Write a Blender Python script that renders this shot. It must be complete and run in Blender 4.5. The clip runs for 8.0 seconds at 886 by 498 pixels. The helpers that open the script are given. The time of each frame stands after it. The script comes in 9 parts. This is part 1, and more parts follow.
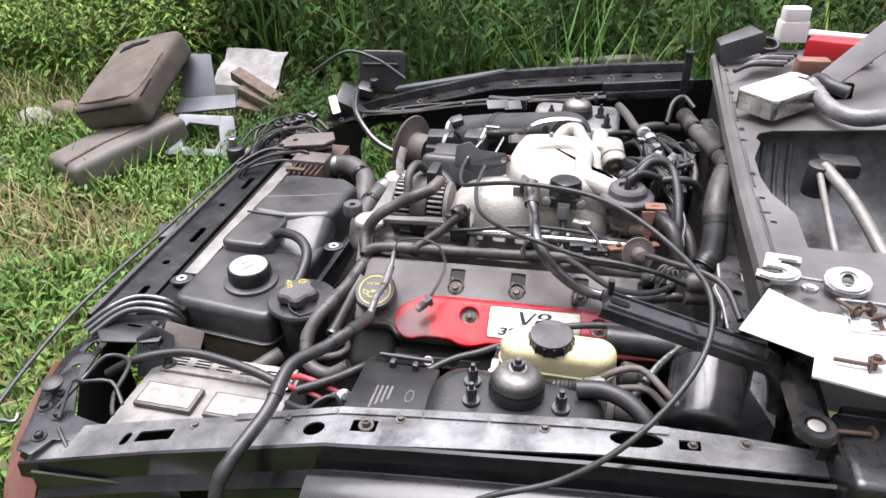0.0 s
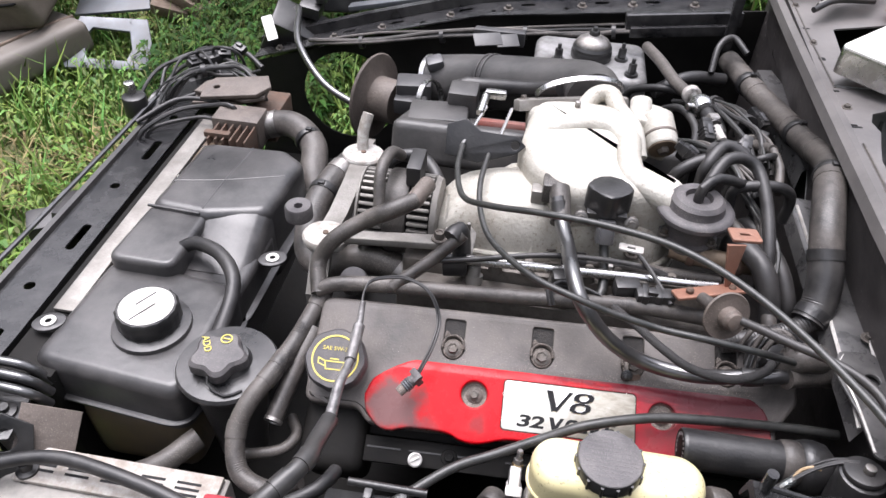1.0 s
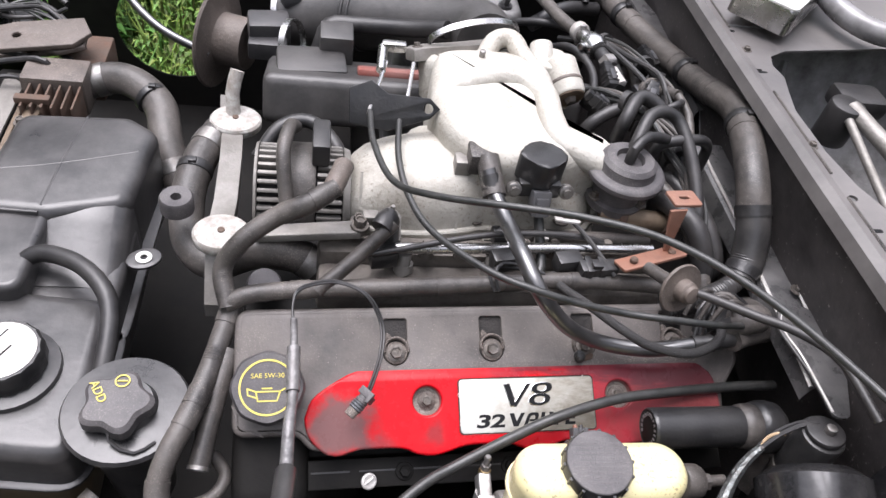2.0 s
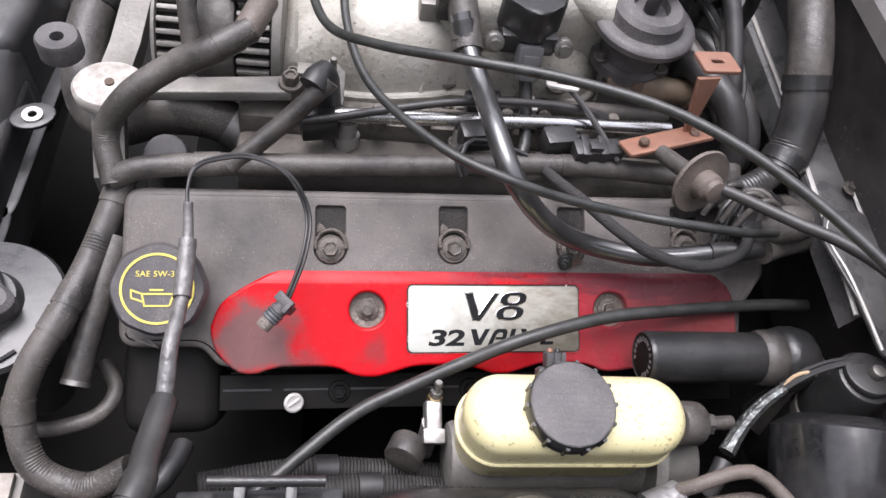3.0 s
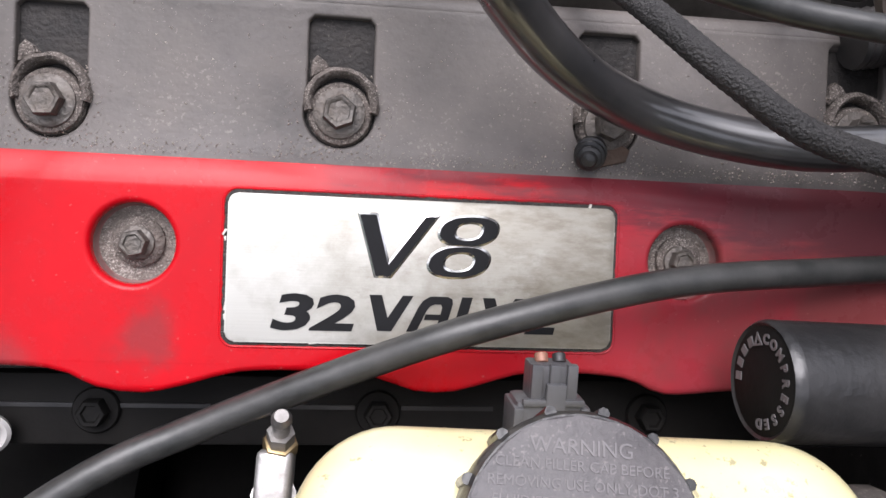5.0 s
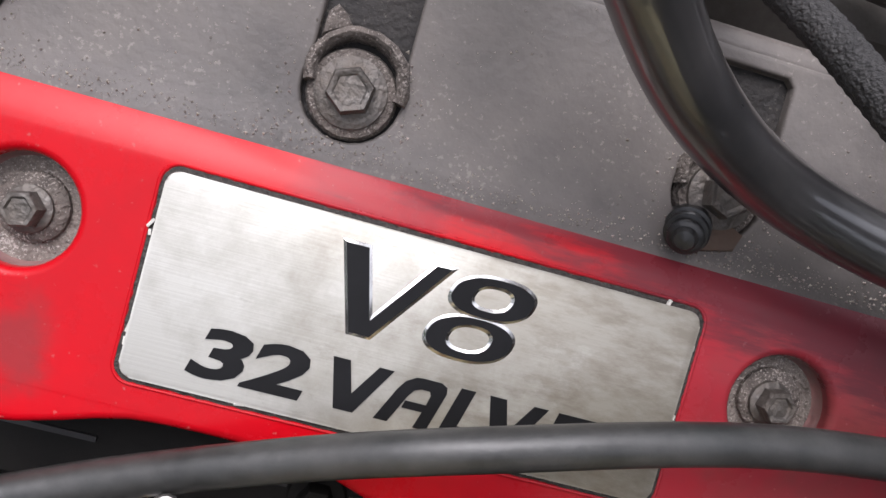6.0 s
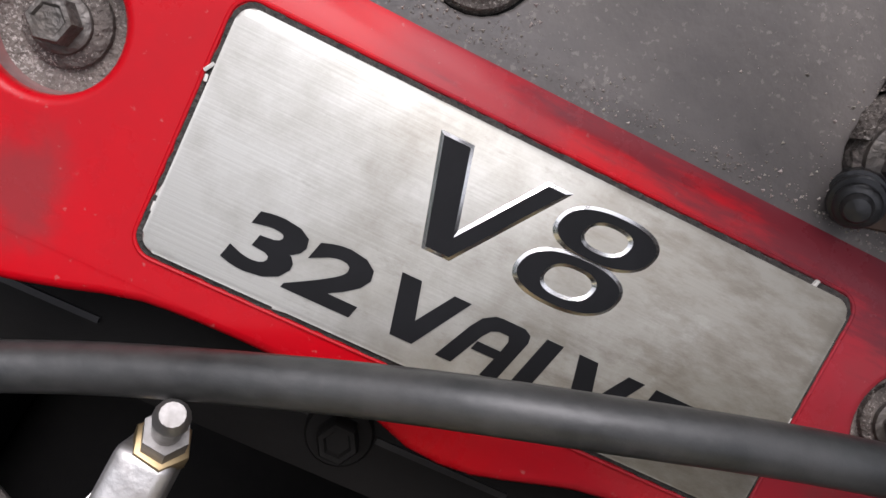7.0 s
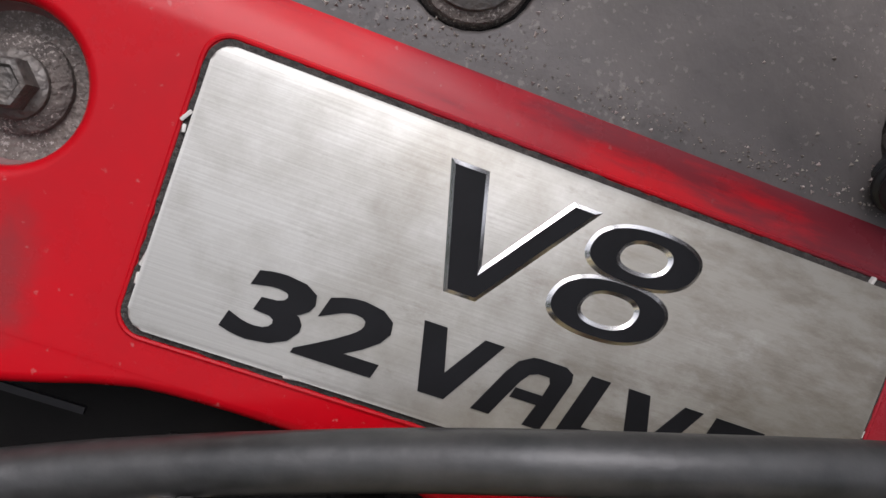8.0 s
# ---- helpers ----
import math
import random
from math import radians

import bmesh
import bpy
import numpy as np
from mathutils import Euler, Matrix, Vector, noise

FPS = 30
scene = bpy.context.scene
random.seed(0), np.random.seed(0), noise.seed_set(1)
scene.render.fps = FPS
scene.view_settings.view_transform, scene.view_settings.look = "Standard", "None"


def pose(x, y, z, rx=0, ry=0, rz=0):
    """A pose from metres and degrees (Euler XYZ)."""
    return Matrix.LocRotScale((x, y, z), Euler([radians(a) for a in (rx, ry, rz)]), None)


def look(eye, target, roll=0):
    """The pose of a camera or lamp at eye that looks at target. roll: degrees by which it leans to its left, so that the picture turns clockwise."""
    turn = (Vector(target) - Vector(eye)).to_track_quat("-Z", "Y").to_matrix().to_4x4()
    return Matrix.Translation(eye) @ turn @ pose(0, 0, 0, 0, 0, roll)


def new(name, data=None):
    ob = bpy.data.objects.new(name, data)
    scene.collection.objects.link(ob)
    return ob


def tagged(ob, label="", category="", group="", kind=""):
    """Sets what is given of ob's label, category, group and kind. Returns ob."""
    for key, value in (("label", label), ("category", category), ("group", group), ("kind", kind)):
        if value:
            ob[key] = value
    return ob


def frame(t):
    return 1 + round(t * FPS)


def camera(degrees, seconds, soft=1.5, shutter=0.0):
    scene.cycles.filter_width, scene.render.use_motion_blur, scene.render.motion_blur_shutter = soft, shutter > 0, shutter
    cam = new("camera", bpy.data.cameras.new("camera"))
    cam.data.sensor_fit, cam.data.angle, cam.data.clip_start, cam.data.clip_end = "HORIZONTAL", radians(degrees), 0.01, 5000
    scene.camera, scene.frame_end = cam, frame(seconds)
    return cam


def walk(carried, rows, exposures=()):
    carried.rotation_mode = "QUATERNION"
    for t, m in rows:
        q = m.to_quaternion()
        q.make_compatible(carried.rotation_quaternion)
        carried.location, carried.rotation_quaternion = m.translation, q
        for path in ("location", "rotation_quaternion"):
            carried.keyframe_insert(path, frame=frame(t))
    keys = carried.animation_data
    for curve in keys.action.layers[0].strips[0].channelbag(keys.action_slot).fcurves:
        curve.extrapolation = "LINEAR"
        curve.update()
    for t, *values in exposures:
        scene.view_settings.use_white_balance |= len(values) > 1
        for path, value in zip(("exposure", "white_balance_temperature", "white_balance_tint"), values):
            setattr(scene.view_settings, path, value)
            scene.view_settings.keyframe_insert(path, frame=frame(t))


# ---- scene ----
cam = camera(61.9, 8.0)
PATH = [
    (0, (0.143, -0.984, 1.541), (-0.232, 0.664, 0.471), -0.4),
    (0.2, (0.123, -0.926, 1.519), (-0.152, 0.719, 0.415), 0.7),
    (0.3, (0.113, -0.881, 1.512), (-0.147, 0.739, 0.368), 0.9),
    (0.5, (0.091, -0.777, 1.476), (-0.123, 0.801, 0.265), 2.3),
    (0.6, (0.073, -0.713, 1.458), (-0.091, 0.858, 0.231), 2.8),
    (0.7, (0.052, -0.655, 1.458), (-0.089, 0.907, 0.216), 2.9),
    (0.8, (0.039, -0.615, 1.457), (-0.139, 0.946, 0.218), 1.9),
    (1, (-0.009, -0.554, 1.467), (-0.201, 0.948, 0.161), 3.0),
    (1.5, (-0.121, -0.452, 1.457), (0.037, 1.058, 0.155), 8.1),
    (1.7, (-0.162, -0.436, 1.454), (0.17, 1.015, 0.118), 10.8),
    (2.8, (-0.127, -0.338, 1.391), (0.243, 0.742, -0.251), 18.5),
    (3, (-0.072, -0.304, 1.336), (0.25, 0.758, -0.328), 16.9),
    (3.5, (-0.007, -0.219, 1.243), (0.342, 0.69, -0.504), 22.3),
    (4, (0.007, -0.181, 1.18), (0.288, 0.634, -0.625), 20.4),
    (4.2, (0.019, -0.171, 1.151), (0.234, 0.647, -0.661), 15.9),
    (5.3, (0.051, -0.122, 1.022), (0.289, 0.782, -0.746), 19.3),
    (5.5, (0.053, -0.107, 1.014), (0.242, 0.757, -0.781), 21.6),
    (6, (0.054, -0.082, 0.978), (0.258, 0.76, -0.825), 29.6),
    (6.5, (0.043, -0.083, 0.956), (0.209, 0.765, -0.848), 30.2),
    (7, (0.042, -0.081, 0.936), (0.272, 0.641, -0.915), 43.7),
    (7.5, (0.037, -0.076, 0.917), (0.34, 0.779, -0.866), 43.8),
    (8, (0.035, -0.077, 0.919), (0.29, 0.748, -0.885), 36.9),
]
walk(cam, [(t, look(eye, target, roll)) for t, eye, target, roll in PATH], [(0.0, 1.5, 6250, 17), (1.5, 1.38, 6250, 17), (3.5, 1.2, 6250, 17), (5.5, 1.06, 6250, 17), (6.5, 0.82, 6250, 17), (7.0, 0.60, 6250, 17), (7.5, 0.22, 6250, 17), (8.0, 0.28, 6250, 17)])

# ---- light ----
world = bpy.data.worlds.new("sky")
scene.world = world
world.use_nodes = True
wn = world.node_tree.nodes
sky = wn.new("ShaderNodeTexSky")
sky.sky_type, sky.sun_disc = "NISHITA", False
sky.sun_elevation, sky.sun_rotation, sky.dust_density, sky.air_density = radians(74), radians(-45), 4.0, 1.6
haze = wn.new("ShaderNodeHueSaturation")
haze.inputs["Saturation"].default_value = 0.22
world.node_tree.links.new(sky.outputs[0], haze.inputs["Color"])
world.node_tree.links.new(haze.outputs[0], wn["Background"].inputs[0])
wn["Background"].inputs[1].default_value = 0.15
sun = new("sun", bpy.data.lights.new("sun", "SUN"))
sun.data.energy, sun.data.angle, sun.data.color = 1.5, radians(45), (1.0, 0.985, 0.97)
sun.matrix_world = look((-0.7, 0.9, 4.5), (0, 0.2, 0.8))


# ---- materials ----
def surf(name, c1, c2=None, scale=30.0, rough=0.5, metal=0.0, bump=0.0, bscale=200.0, dust=None, dust_amt=0.4, dust_scale=12.0, coat=0.0, island=0.0, spec=0.5, trans=0.0, specks=None):
    m = bpy.data.materials.new(name)
    m.use_nodes = True
    nt = m.node_tree
    n, l = nt.nodes, nt.links
    b = n["Principled BSDF"]
    tc = n.new("ShaderNodeTexCoord")
    c2 = c2 or tuple(v * 0.7 for v in c1)
    n1 = n.new("ShaderNodeTexNoise")
    n1.inputs["Scale"].default_value, n1.inputs["Detail"].default_value, n1.inputs["Roughness"].default_value = scale, 6.0, 0.65
    l.new(tc.outputs["Object"], n1.inputs["Vector"])
    ramp = n.new("ShaderNodeValToRGB")
    ramp.color_ramp.elements[0].position, ramp.color_ramp.elements[1].position = 0.33, 0.67
    ramp.color_ramp.elements[0].color, ramp.color_ramp.elements[1].color = (*c1, 1), (*c2, 1)
    l.new(n1.outputs["Fac"], ramp.inputs["Fac"])
    col = ramp.outputs["Color"]
    rgh = None
    if dust:
        n2 = n.new("ShaderNodeTexNoise")
        n2.inputs["Scale"].default_value, n2.inputs["Detail"].default_value, n2.inputs["Roughness"].default_value = dust_scale, 8.0, 0.7
        l.new(tc.outputs["Object"], n2.inputs["Vector"])
        mr = n.new("ShaderNodeMapRange")
        mr.inputs["From Min"].default_value, mr.inputs["From Max"].default_value, mr.inputs["To Max"].default_value = 0.35, 0.7, dust_amt
        l.new(n2.outputs["Fac"], mr.inputs["Value"])
        mx = n.new("ShaderNodeMix")
        mx.data_type = "RGBA"
        l.new(mr.outputs[0], mx.inputs[0])
        l.new(col, mx.inputs[6])
        mx.inputs[7].default_value = (*dust, 1)
        col = mx.outputs[2]
        rr = n.new("ShaderNodeMapRange")
        rr.inputs["To Min"].default_value, rr.inputs["To Max"].default_value = rough, min(0.95, rough + 0.35)
        l.new(mr.outputs[0], rr.inputs["Value"])
        rgh = rr.outputs[0]
    if specks:
        s_scale, s_cut, s_col, s_amt = specks
        n5 = n.new("ShaderNodeTexNoise")
        n5.inputs["Scale"].default_value, n5.inputs["Detail"].default_value, n5.inputs["Roughness"].default_value = s_scale, 3.0, 0.6
        l.new(tc.outputs["Object"], n5.inputs["Vector"])
        n6 = n.new("ShaderNodeTexNoise")
        n6.inputs["Scale"].default_value, n6.inputs["Detail"].default_value = s_scale / 22, 4.0
        l.new(tc.outputs["Object"], n6.inputs["Vector"])
        ad = n.new("ShaderNodeMath")
        ad.operation, ad.inputs[1].default_value = "MULTIPLY_ADD", 0.35
        l.new(n6.outputs["Fac"], ad.inputs[0])
        l.new(n5.outputs["Fac"], ad.inputs[2])
        ms = n.new("ShaderNodeMapRange")
        ms.inputs["From Min"].default_value, ms.inputs["From Max"].default_value, ms.inputs["To Max"].default_value = s_cut + 0.17, s_cut + 0.24, s_amt
        l.new(ad.outputs[0], ms.inputs["Value"])
        mk = n.new("ShaderNodeMix")
        mk.data_type = "RGBA"
        l.new(ms.outputs[0], mk.inputs[0])
        l.new(col, mk.inputs[6])
        mk.inputs[7].default_value = (*s_col, 1)
        col = mk.outputs[2]
    if island:
        geo = n.new("ShaderNodeNewGeometry")
        hs = n.new("ShaderNodeHueSaturation")
        vr = n.new("ShaderNodeMapRange")
        vr.inputs["To Min"].default_value, vr.inputs["To Max"].default_value = 1 - island, 1 + island
        l.new(geo.outputs["Random Per Island"], vr.inputs["Value"])
        l.new(vr.outputs[0], hs.inputs["Value"])
        hr = n.new("ShaderNodeMapRange")
        hr.inputs["To Min"].default_value, hr.inputs["To Max"].default_value = 0.46, 0.53
        wob = n.new("ShaderNodeMath")
        wob.operation, wob.inputs[1].default_value = "MULTIPLY", 7.31
        fr = n.new("ShaderNodeMath")
        fr.operation = "FRACT"
        l.new(geo.outputs["Random Per Island"], wob.inputs[0])
        l.new(wob.outputs[0], fr.inputs[0])
        l.new(fr.outputs[0], hr.inputs["Value"])
        l.new(hr.outputs[0], hs.inputs["Hue"])
        l.new(col, hs.inputs["Color"])
        col = hs.outputs["Color"]
    l.new(col, b.inputs["Base Color"])
    if rgh:
        l.new(rgh, b.inputs["Roughness"])
    else:
        b.inputs["Roughness"].default_value = rough
    b.inputs["Metallic"].default_value = metal
    b.inputs["Coat Weight"].default_value = coat
    b.inputs["Specular IOR Level"].default_value = spec
    b.inputs["Transmission Weight"].default_value = trans
    if bump:
        n3 = n.new("ShaderNodeTexNoise")
        n3.inputs["Scale"].default_value, n3.inputs["Detail"].default_value = bscale, 5.0
        l.new(tc.outputs["Object"], n3.inputs["Vector"])
        bp = n.new("ShaderNodeBump")
        bp.inputs["Strength"].default_value, bp.inputs["Distance"].default_value = bump, 0.002
        l.new(n3.outputs["Fac"], bp.inputs["Height"])
        l.new(bp.outputs[0], b.inputs["Normal"])
    return m


DUST = (0.20, 0.185, 0.175)
M_plastic = surf("black plastic", (0.008, 0.008, 0.009), (0.018, 0.018, 0.018), 14, 0.30, bump=0.2, bscale=250, dust=DUST, dust_amt=0.11, dust_scale=18)
M_tank = surf("weathered tank plastic", (0.014, 0.014, 0.015), (0.040, 0.039, 0.040), 9, 0.27, bump=0.16, bscale=90, dust=DUST, dust_amt=0.24, dust_scale=9, spec=0.5)
M_tan = surf("stained tan plastic", (0.13, 0.095, 0.05), (0.07, 0.055, 0.035), 12, 0.4, dust=DUST, dust_amt=0.15)
M_rubber = surf("black rubber", (0.008, 0.008, 0.009), (0.019, 0.018, 0.018), 25, 0.42, bump=0.15, dust=DUST, dust_amt=0.14)
M_dusty = surf("dusty rubber", (0.015, 0.0135, 0.013), (0.056, 0.051, 0.047), 22, 0.44, bump=0.5, bscale=110, dust=(0.20, 0.175, 0.155), dust_amt=0.34, dust_scale=20, specks=(700, 0.60, (0.26, 0.23, 0.20), 0.35))
M_casting = surf("dirty cylinder head casting", (0.105, 0.092, 0.080), (0.20, 0.178, 0.155), 26, 0.55, metal=0.25, bump=0.7, bscale=90, dust=(0.022, 0.019, 0.017), dust_amt=0.60, dust_scale=22)
M_cable = surf("grey black cable", (0.010, 0.011, 0.0105), (0.024, 0.0255, 0.0245), 40, 0.36, bump=0.12, dust=DUST, dust_amt=0.16, dust_scale=60, spec=0.5)
M_gloss = surf("glossy black hose", (0.008, 0.008, 0.009), (0.018, 0.018, 0.019), 18, 0.27, bump=0.06, bscale=60, dust=DUST, dust_amt=0.14, dust_scale=30, spec=1.0, coat=0.8)
M_loom = surf("corrugated loom plastic", (0.010, 0.010, 0.011), (0.026, 0.025, 0.024), 30, 0.34, dust=DUST, dust_amt=0.24, dust_scale=22)
M_paint = surf("worn black paint", (0.005, 0.005, 0.006), (0.014, 0.014, 0.015), 9, 0.16, bump=0.22, bscale=35, dust=(0.25, 0.24, 0.235), dust_amt=0.14, dust_scale=22)
M_apron = surf("scuffed grey black apron paint", (0.16, 0.158, 0.156), (0.46, 0.455, 0.45), 9, 0.22, bump=0.3, bscale=45, dust=(0.020, 0.020, 0.021), dust_amt=0.86, dust_scale=13, metal=0.5)
M_cowl = surf("dusty grey cowl paint", (0.060, 0.056, 0.056), (0.115, 0.108, 0.105), 6, 0.36, bump=0.15, bscale=70, dust=(0.20, 0.185, 0.175), dust_amt=0.5, dust_scale=8)
M_well = surf("dull bare inner metal", (0.20, 0.20, 0.205), (0.36, 0.355, 0.35), 6, 0.36, metal=0.3, bump=0.3, bscale=25, dust=(0.035, 0.031, 0.027), dust_amt=0.9, dust_scale=9)
# near-black: the bay's deep shade sits in this colour, with some grime
M_dark = surf("grimy bay metal with shade in its black", (0.005, 0.005, 0.005), (0.012, 0.011, 0.010), 11, 0.65, bump=0.3, bscale=80, dust=(0.04, 0.036, 0.032), dust_amt=0.18, spec=0.15)
M_valve = surf("dusty charcoal valve cover", (0.024, 0.0215, 0.0205), (0.106, 0.094, 0.088), 11, 0.46, bump=0.16, bscale=420, dust=(0.165, 0.145, 0.130), dust_amt=0.72, dust_scale=14, specks=(620, 0.635, (0.30, 0.265, 0.24), 0.34))
# recess shade is part of this near-black base; grit specks lie over it
M_strap = surf("strap recess with shade painted in", (0.009, 0.0083, 0.008), (0.020, 0.018, 0.017), 60, 0.6, bump=0.5, bscale=500, dust=(0.06, 0.052, 0.046), dust_amt=0.35, dust_scale=60, specks=(1100, 0.64, (0.16, 0.14, 0.12), 0.35), spec=0.3)
M_bolt = surf("dirty zinc bolt", (0.15, 0.14, 0.13), (0.08, 0.072, 0.065), 120, 0.45, metal=0.6, bump=0.5, bscale=500, dust=(0.13, 0.105, 0.085), dust_amt=0.6, dust_scale=150)
M_grit = surf("gritty grime", (0.23, 0.195, 0.17), (0.10, 0.083, 0.071), 330, 0.85, bump=1.0, bscale=900, dust=(0.27, 0.235, 0.205), dust_amt=0.4, dust_scale=120, specks=(1500, 0.565, (0.5, 0.45, 0.41), 0.7))
M_grain = surf("pale grit grains", (0.42, 0.37, 0.33), (0.24, 0.2, 0.17), 900, 0.9, island=0.5)
M_grime = surf("dark pocket grime", (0.11, 0.09, 0.078), (0.045, 0.037, 0.032), 120, 0.8, bump=0.9, bscale=700, dust=(0.22, 0.19, 0.165), dust_amt=0.45, dust_scale=300, specks=(1500, 0.57, (0.45, 0.4, 0.36), 0.6))
M_alu = surf("stained cast aluminium", (0.52, 0.505, 0.46), (0.41, 0.39, 0.34), 9, 0.5, metal=0.1, bump=0.55, bscale=220, dust=(0.19, 0.16, 0.12), dust_amt=0.55, dust_scale=16, specks=(230, 0.60, (0.14, 0.11, 0.08), 0.4))
M_alud = surf("dull cast aluminium", (0.30, 0.285, 0.265), (0.18, 0.17, 0.155), 14, 0.45, metal=0.4, bump=0.4, bscale=220, dust=(0.10, 0.088, 0.075), dust_amt=0.5, dust_scale=22)
M_white = surf("oxidised white flange", (0.46, 0.45, 0.425), (0.24, 0.22, 0.2), 70, 0.6, bump=0.3, dust=(0.2, 0.165, 0.13), dust_amt=0.5, dust_scale=70)
M_chrome = surf("bright steel", (0.62, 0.62, 0.62), (0.45, 0.44, 0.43), 40, 0.22, metal=1.0, dust=(0.2, 0.17, 0.14), dust_amt=0.3, dust_scale=40)
M_steel = surf("dull steel", (0.34, 0.33, 0.32), (0.2, 0.19, 0.18), 50, 0.4, metal=0.85, bump=0.15, dust=(0.14, 0.12, 0.1), dust_amt=0.5, dust_scale=50)
M_rust = surf("rusty steel", (0.11, 0.062, 0.042), (0.06, 0.04, 0.03), 60, 0.75, metal=0.3, bump=0.5, dust=(0.2, 0.155, 0.125), dust_amt=0.4, dust_scale=30)
M_copper = surf("faded copper brown bracket", (0.27, 0.125, 0.082), (0.17, 0.078, 0.052), 30, 0.45, metal=0.25, bump=0.25, dust=(0.24, 0.17, 0.135), dust_amt=0.4)
M_brown = surf("brown grey bracket paint", (0.115, 0.092, 0.078), (0.055, 0.044, 0.038), 25, 0.55, bump=0.5, bscale=160, dust=(0.17, 0.145, 0.125), dust_amt=0.4, specks=(700, 0.60, (0.30, 0.26, 0.22), 0.4))
M_brass = surf("brass fitting", (0.45, 0.34, 0.17), (0.3, 0.22, 0.12), 50, 0.35, metal=0.9, dust=(0.2, 0.16, 0.12), dust_amt=0.4)
M_yellow = surf("yellowed translucent plastic", (0.66, 0.605, 0.37), (0.60, 0.53, 0.27), 10, 0.26, dust=(0.42, 0.35, 0.18), dust_amt=0.3, dust_scale=26, spec=0.6, coat=0.4, specks=(300, 0.615, (0.10, 0.08, 0.04), 0.6))
M_cap = surf("charcoal cap plastic", (0.035, 0.032, 0.035), (0.06, 0.055, 0.058), 40, 0.5, bump=0.2, bscale=500, dust=DUST, dust_amt=0.35, dust_scale=30, specks=(700, 0.60, (0.22, 0.2, 0.19), 0.4))
M_letters = surf("cap relief letters", (0.085, 0.079, 0.082), (0.13, 0.122, 0.125), 40, 0.5, dust=DUST, dust_amt=0.3)
M_yel = surf("yellow print", (0.72, 0.60, 0.10), (0.6, 0.5, 0.09), 80, 0.6, dust=(0.4, 0.36, 0.2), dust_amt=0.4, dust_scale=90)
M_pale = surf("pale worn print", (0.62, 0.6, 0.55), (0.4, 0.38, 0.35), 80, 0.6)
M_paper = surf("white card", (0.66, 0.65, 0.62), (0.58, 0.57, 0.54), 6, 0.6, dust=(0.42, 0.38, 0.33), dust_amt=0.25, dust_scale=14)
M_tape = surf("silvery wrapping tape", (0.20, 0.195, 0.195), (0.075, 0.073, 0.073), 90, 0.35, metal=0.3, bump=0.6, dust=DUST, dust_amt=0.4)
M_redwire = surf("red cable sheath", (0.36, 0.02, 0.035), (0.24, 0.014, 0.024), 30, 0.45, dust=DUST, dust_amt=0.3)
M_battery = surf("grey battery case", (0.19, 0.182, 0.168), (0.11, 0.104, 0.096), 10, 0.5, bump=0.3, bscale=140, dust=(0.40, 0.375, 0.34), dust_amt=0.7, dust_scale=16)
M_soiled = surf("soiled pale label", (0.55, 0.53, 0.50), (0.27, 0.235, 0.20), 45, 0.6, bump=0.2, dust=(0.16, 0.13, 0.105), dust_amt=0.75, dust_scale=32)
M_silver = surf("scratched silver fitting", (0.50, 0.49, 0.48), (0.30, 0.29, 0.28), 60, 0.38, metal=0.75, bump=0.2, dust=(0.2, 0.17, 0.14), dust_amt=0.4, dust_scale=60)
M_braid = surf("black braided cover", (0.007, 0.007, 0.0075), (0.022, 0.021, 0.021), 500, 0.6, bump=1.0, bscale=900, dust=DUST, dust_amt=0.12)
M_label = surf("scuffed silver label", (0.62, 0.61, 0.59), (0.36, 0.34, 0.32), 28, 0.4, metal=0.2, dust=(0.3, 0.26, 0.22), dust_amt=0.45, dust_scale=40)
M_lid = surf("dusty grey lid", (0.024, 0.024, 0.026), (0.042, 0.041, 0.042), 9, 0.4, bump=0.15, dust=DUST, dust_amt=0.22)
M_fender = surf("glossy black fender paint", (0.004, 0.004, 0.0045), (0.009, 0.009, 0.010), 6, 0.14, bump=0.12, bscale=16, dust=(0.14, 0.135, 0.13), dust_amt=0.14, dust_scale=9, spec=0.5)
M_smoke = surf("cloudy grey plastic tube", (0.24, 0.235, 0.235), (0.06, 0.058, 0.058), 14, 0.22, dust=DUST, dust_amt=0.3)
M_grey = surf("grey plastic connector", (0.055, 0.057, 0.062), (0.038, 0.039, 0.043), 40, 0.35, dust=DUST, dust_amt=0.25)
M_seat = surf("worn taupe seat cloth", (0.120, 0.098, 0.080), (0.064, 0.050, 0.042), 6, 0.9, bump=0.6, bscale=420, dust=(0.19, 0.16, 0.135), dust_amt=0.5, dust_scale=9)
M_seat2 = surf("grey brown vinyl", (0.125, 0.106, 0.090), (0.068, 0.056, 0.047), 5, 0.55, bump=0.35, bscale=150, dust=(0.24, 0.22, 0.195), dust_amt=0.5, dust_scale=5)
M_panel = surf("bare grey sheet steel", (0.13, 0.142, 0.158), (0.085, 0.093, 0.105), 5, 0.4, metal=0.35, dust=(0.12, 0.108, 0.097), dust_amt=0.5, dust_scale=12)
M_shreds = surf("torn white sheeting", (0.46, 0.455, 0.445), (0.28, 0.265, 0.25), 14, 0.6, bump=0.6, bscale=40, dust=(0.16, 0.135, 0.11), dust_amt=0.6, dust_scale=12)
M_wood = surf("weathered brown scrap", (0.10, 0.07, 0.05), (0.17, 0.13, 0.1), 30, 0.85, bump=0.6, bscale=120)
M_orange = surf("faded orange plastic", (0.75, 0.24, 0.04), (0.6, 0.18, 0.03), 10, 0.5)
M_stone = surf("pale stone", (0.30, 0.28, 0.24), (0.17, 0.16, 0.135), 12, 0.9, bump=0.8, bscale=40, dust=(0.08, 0.09, 0.05), dust_amt=0.5)
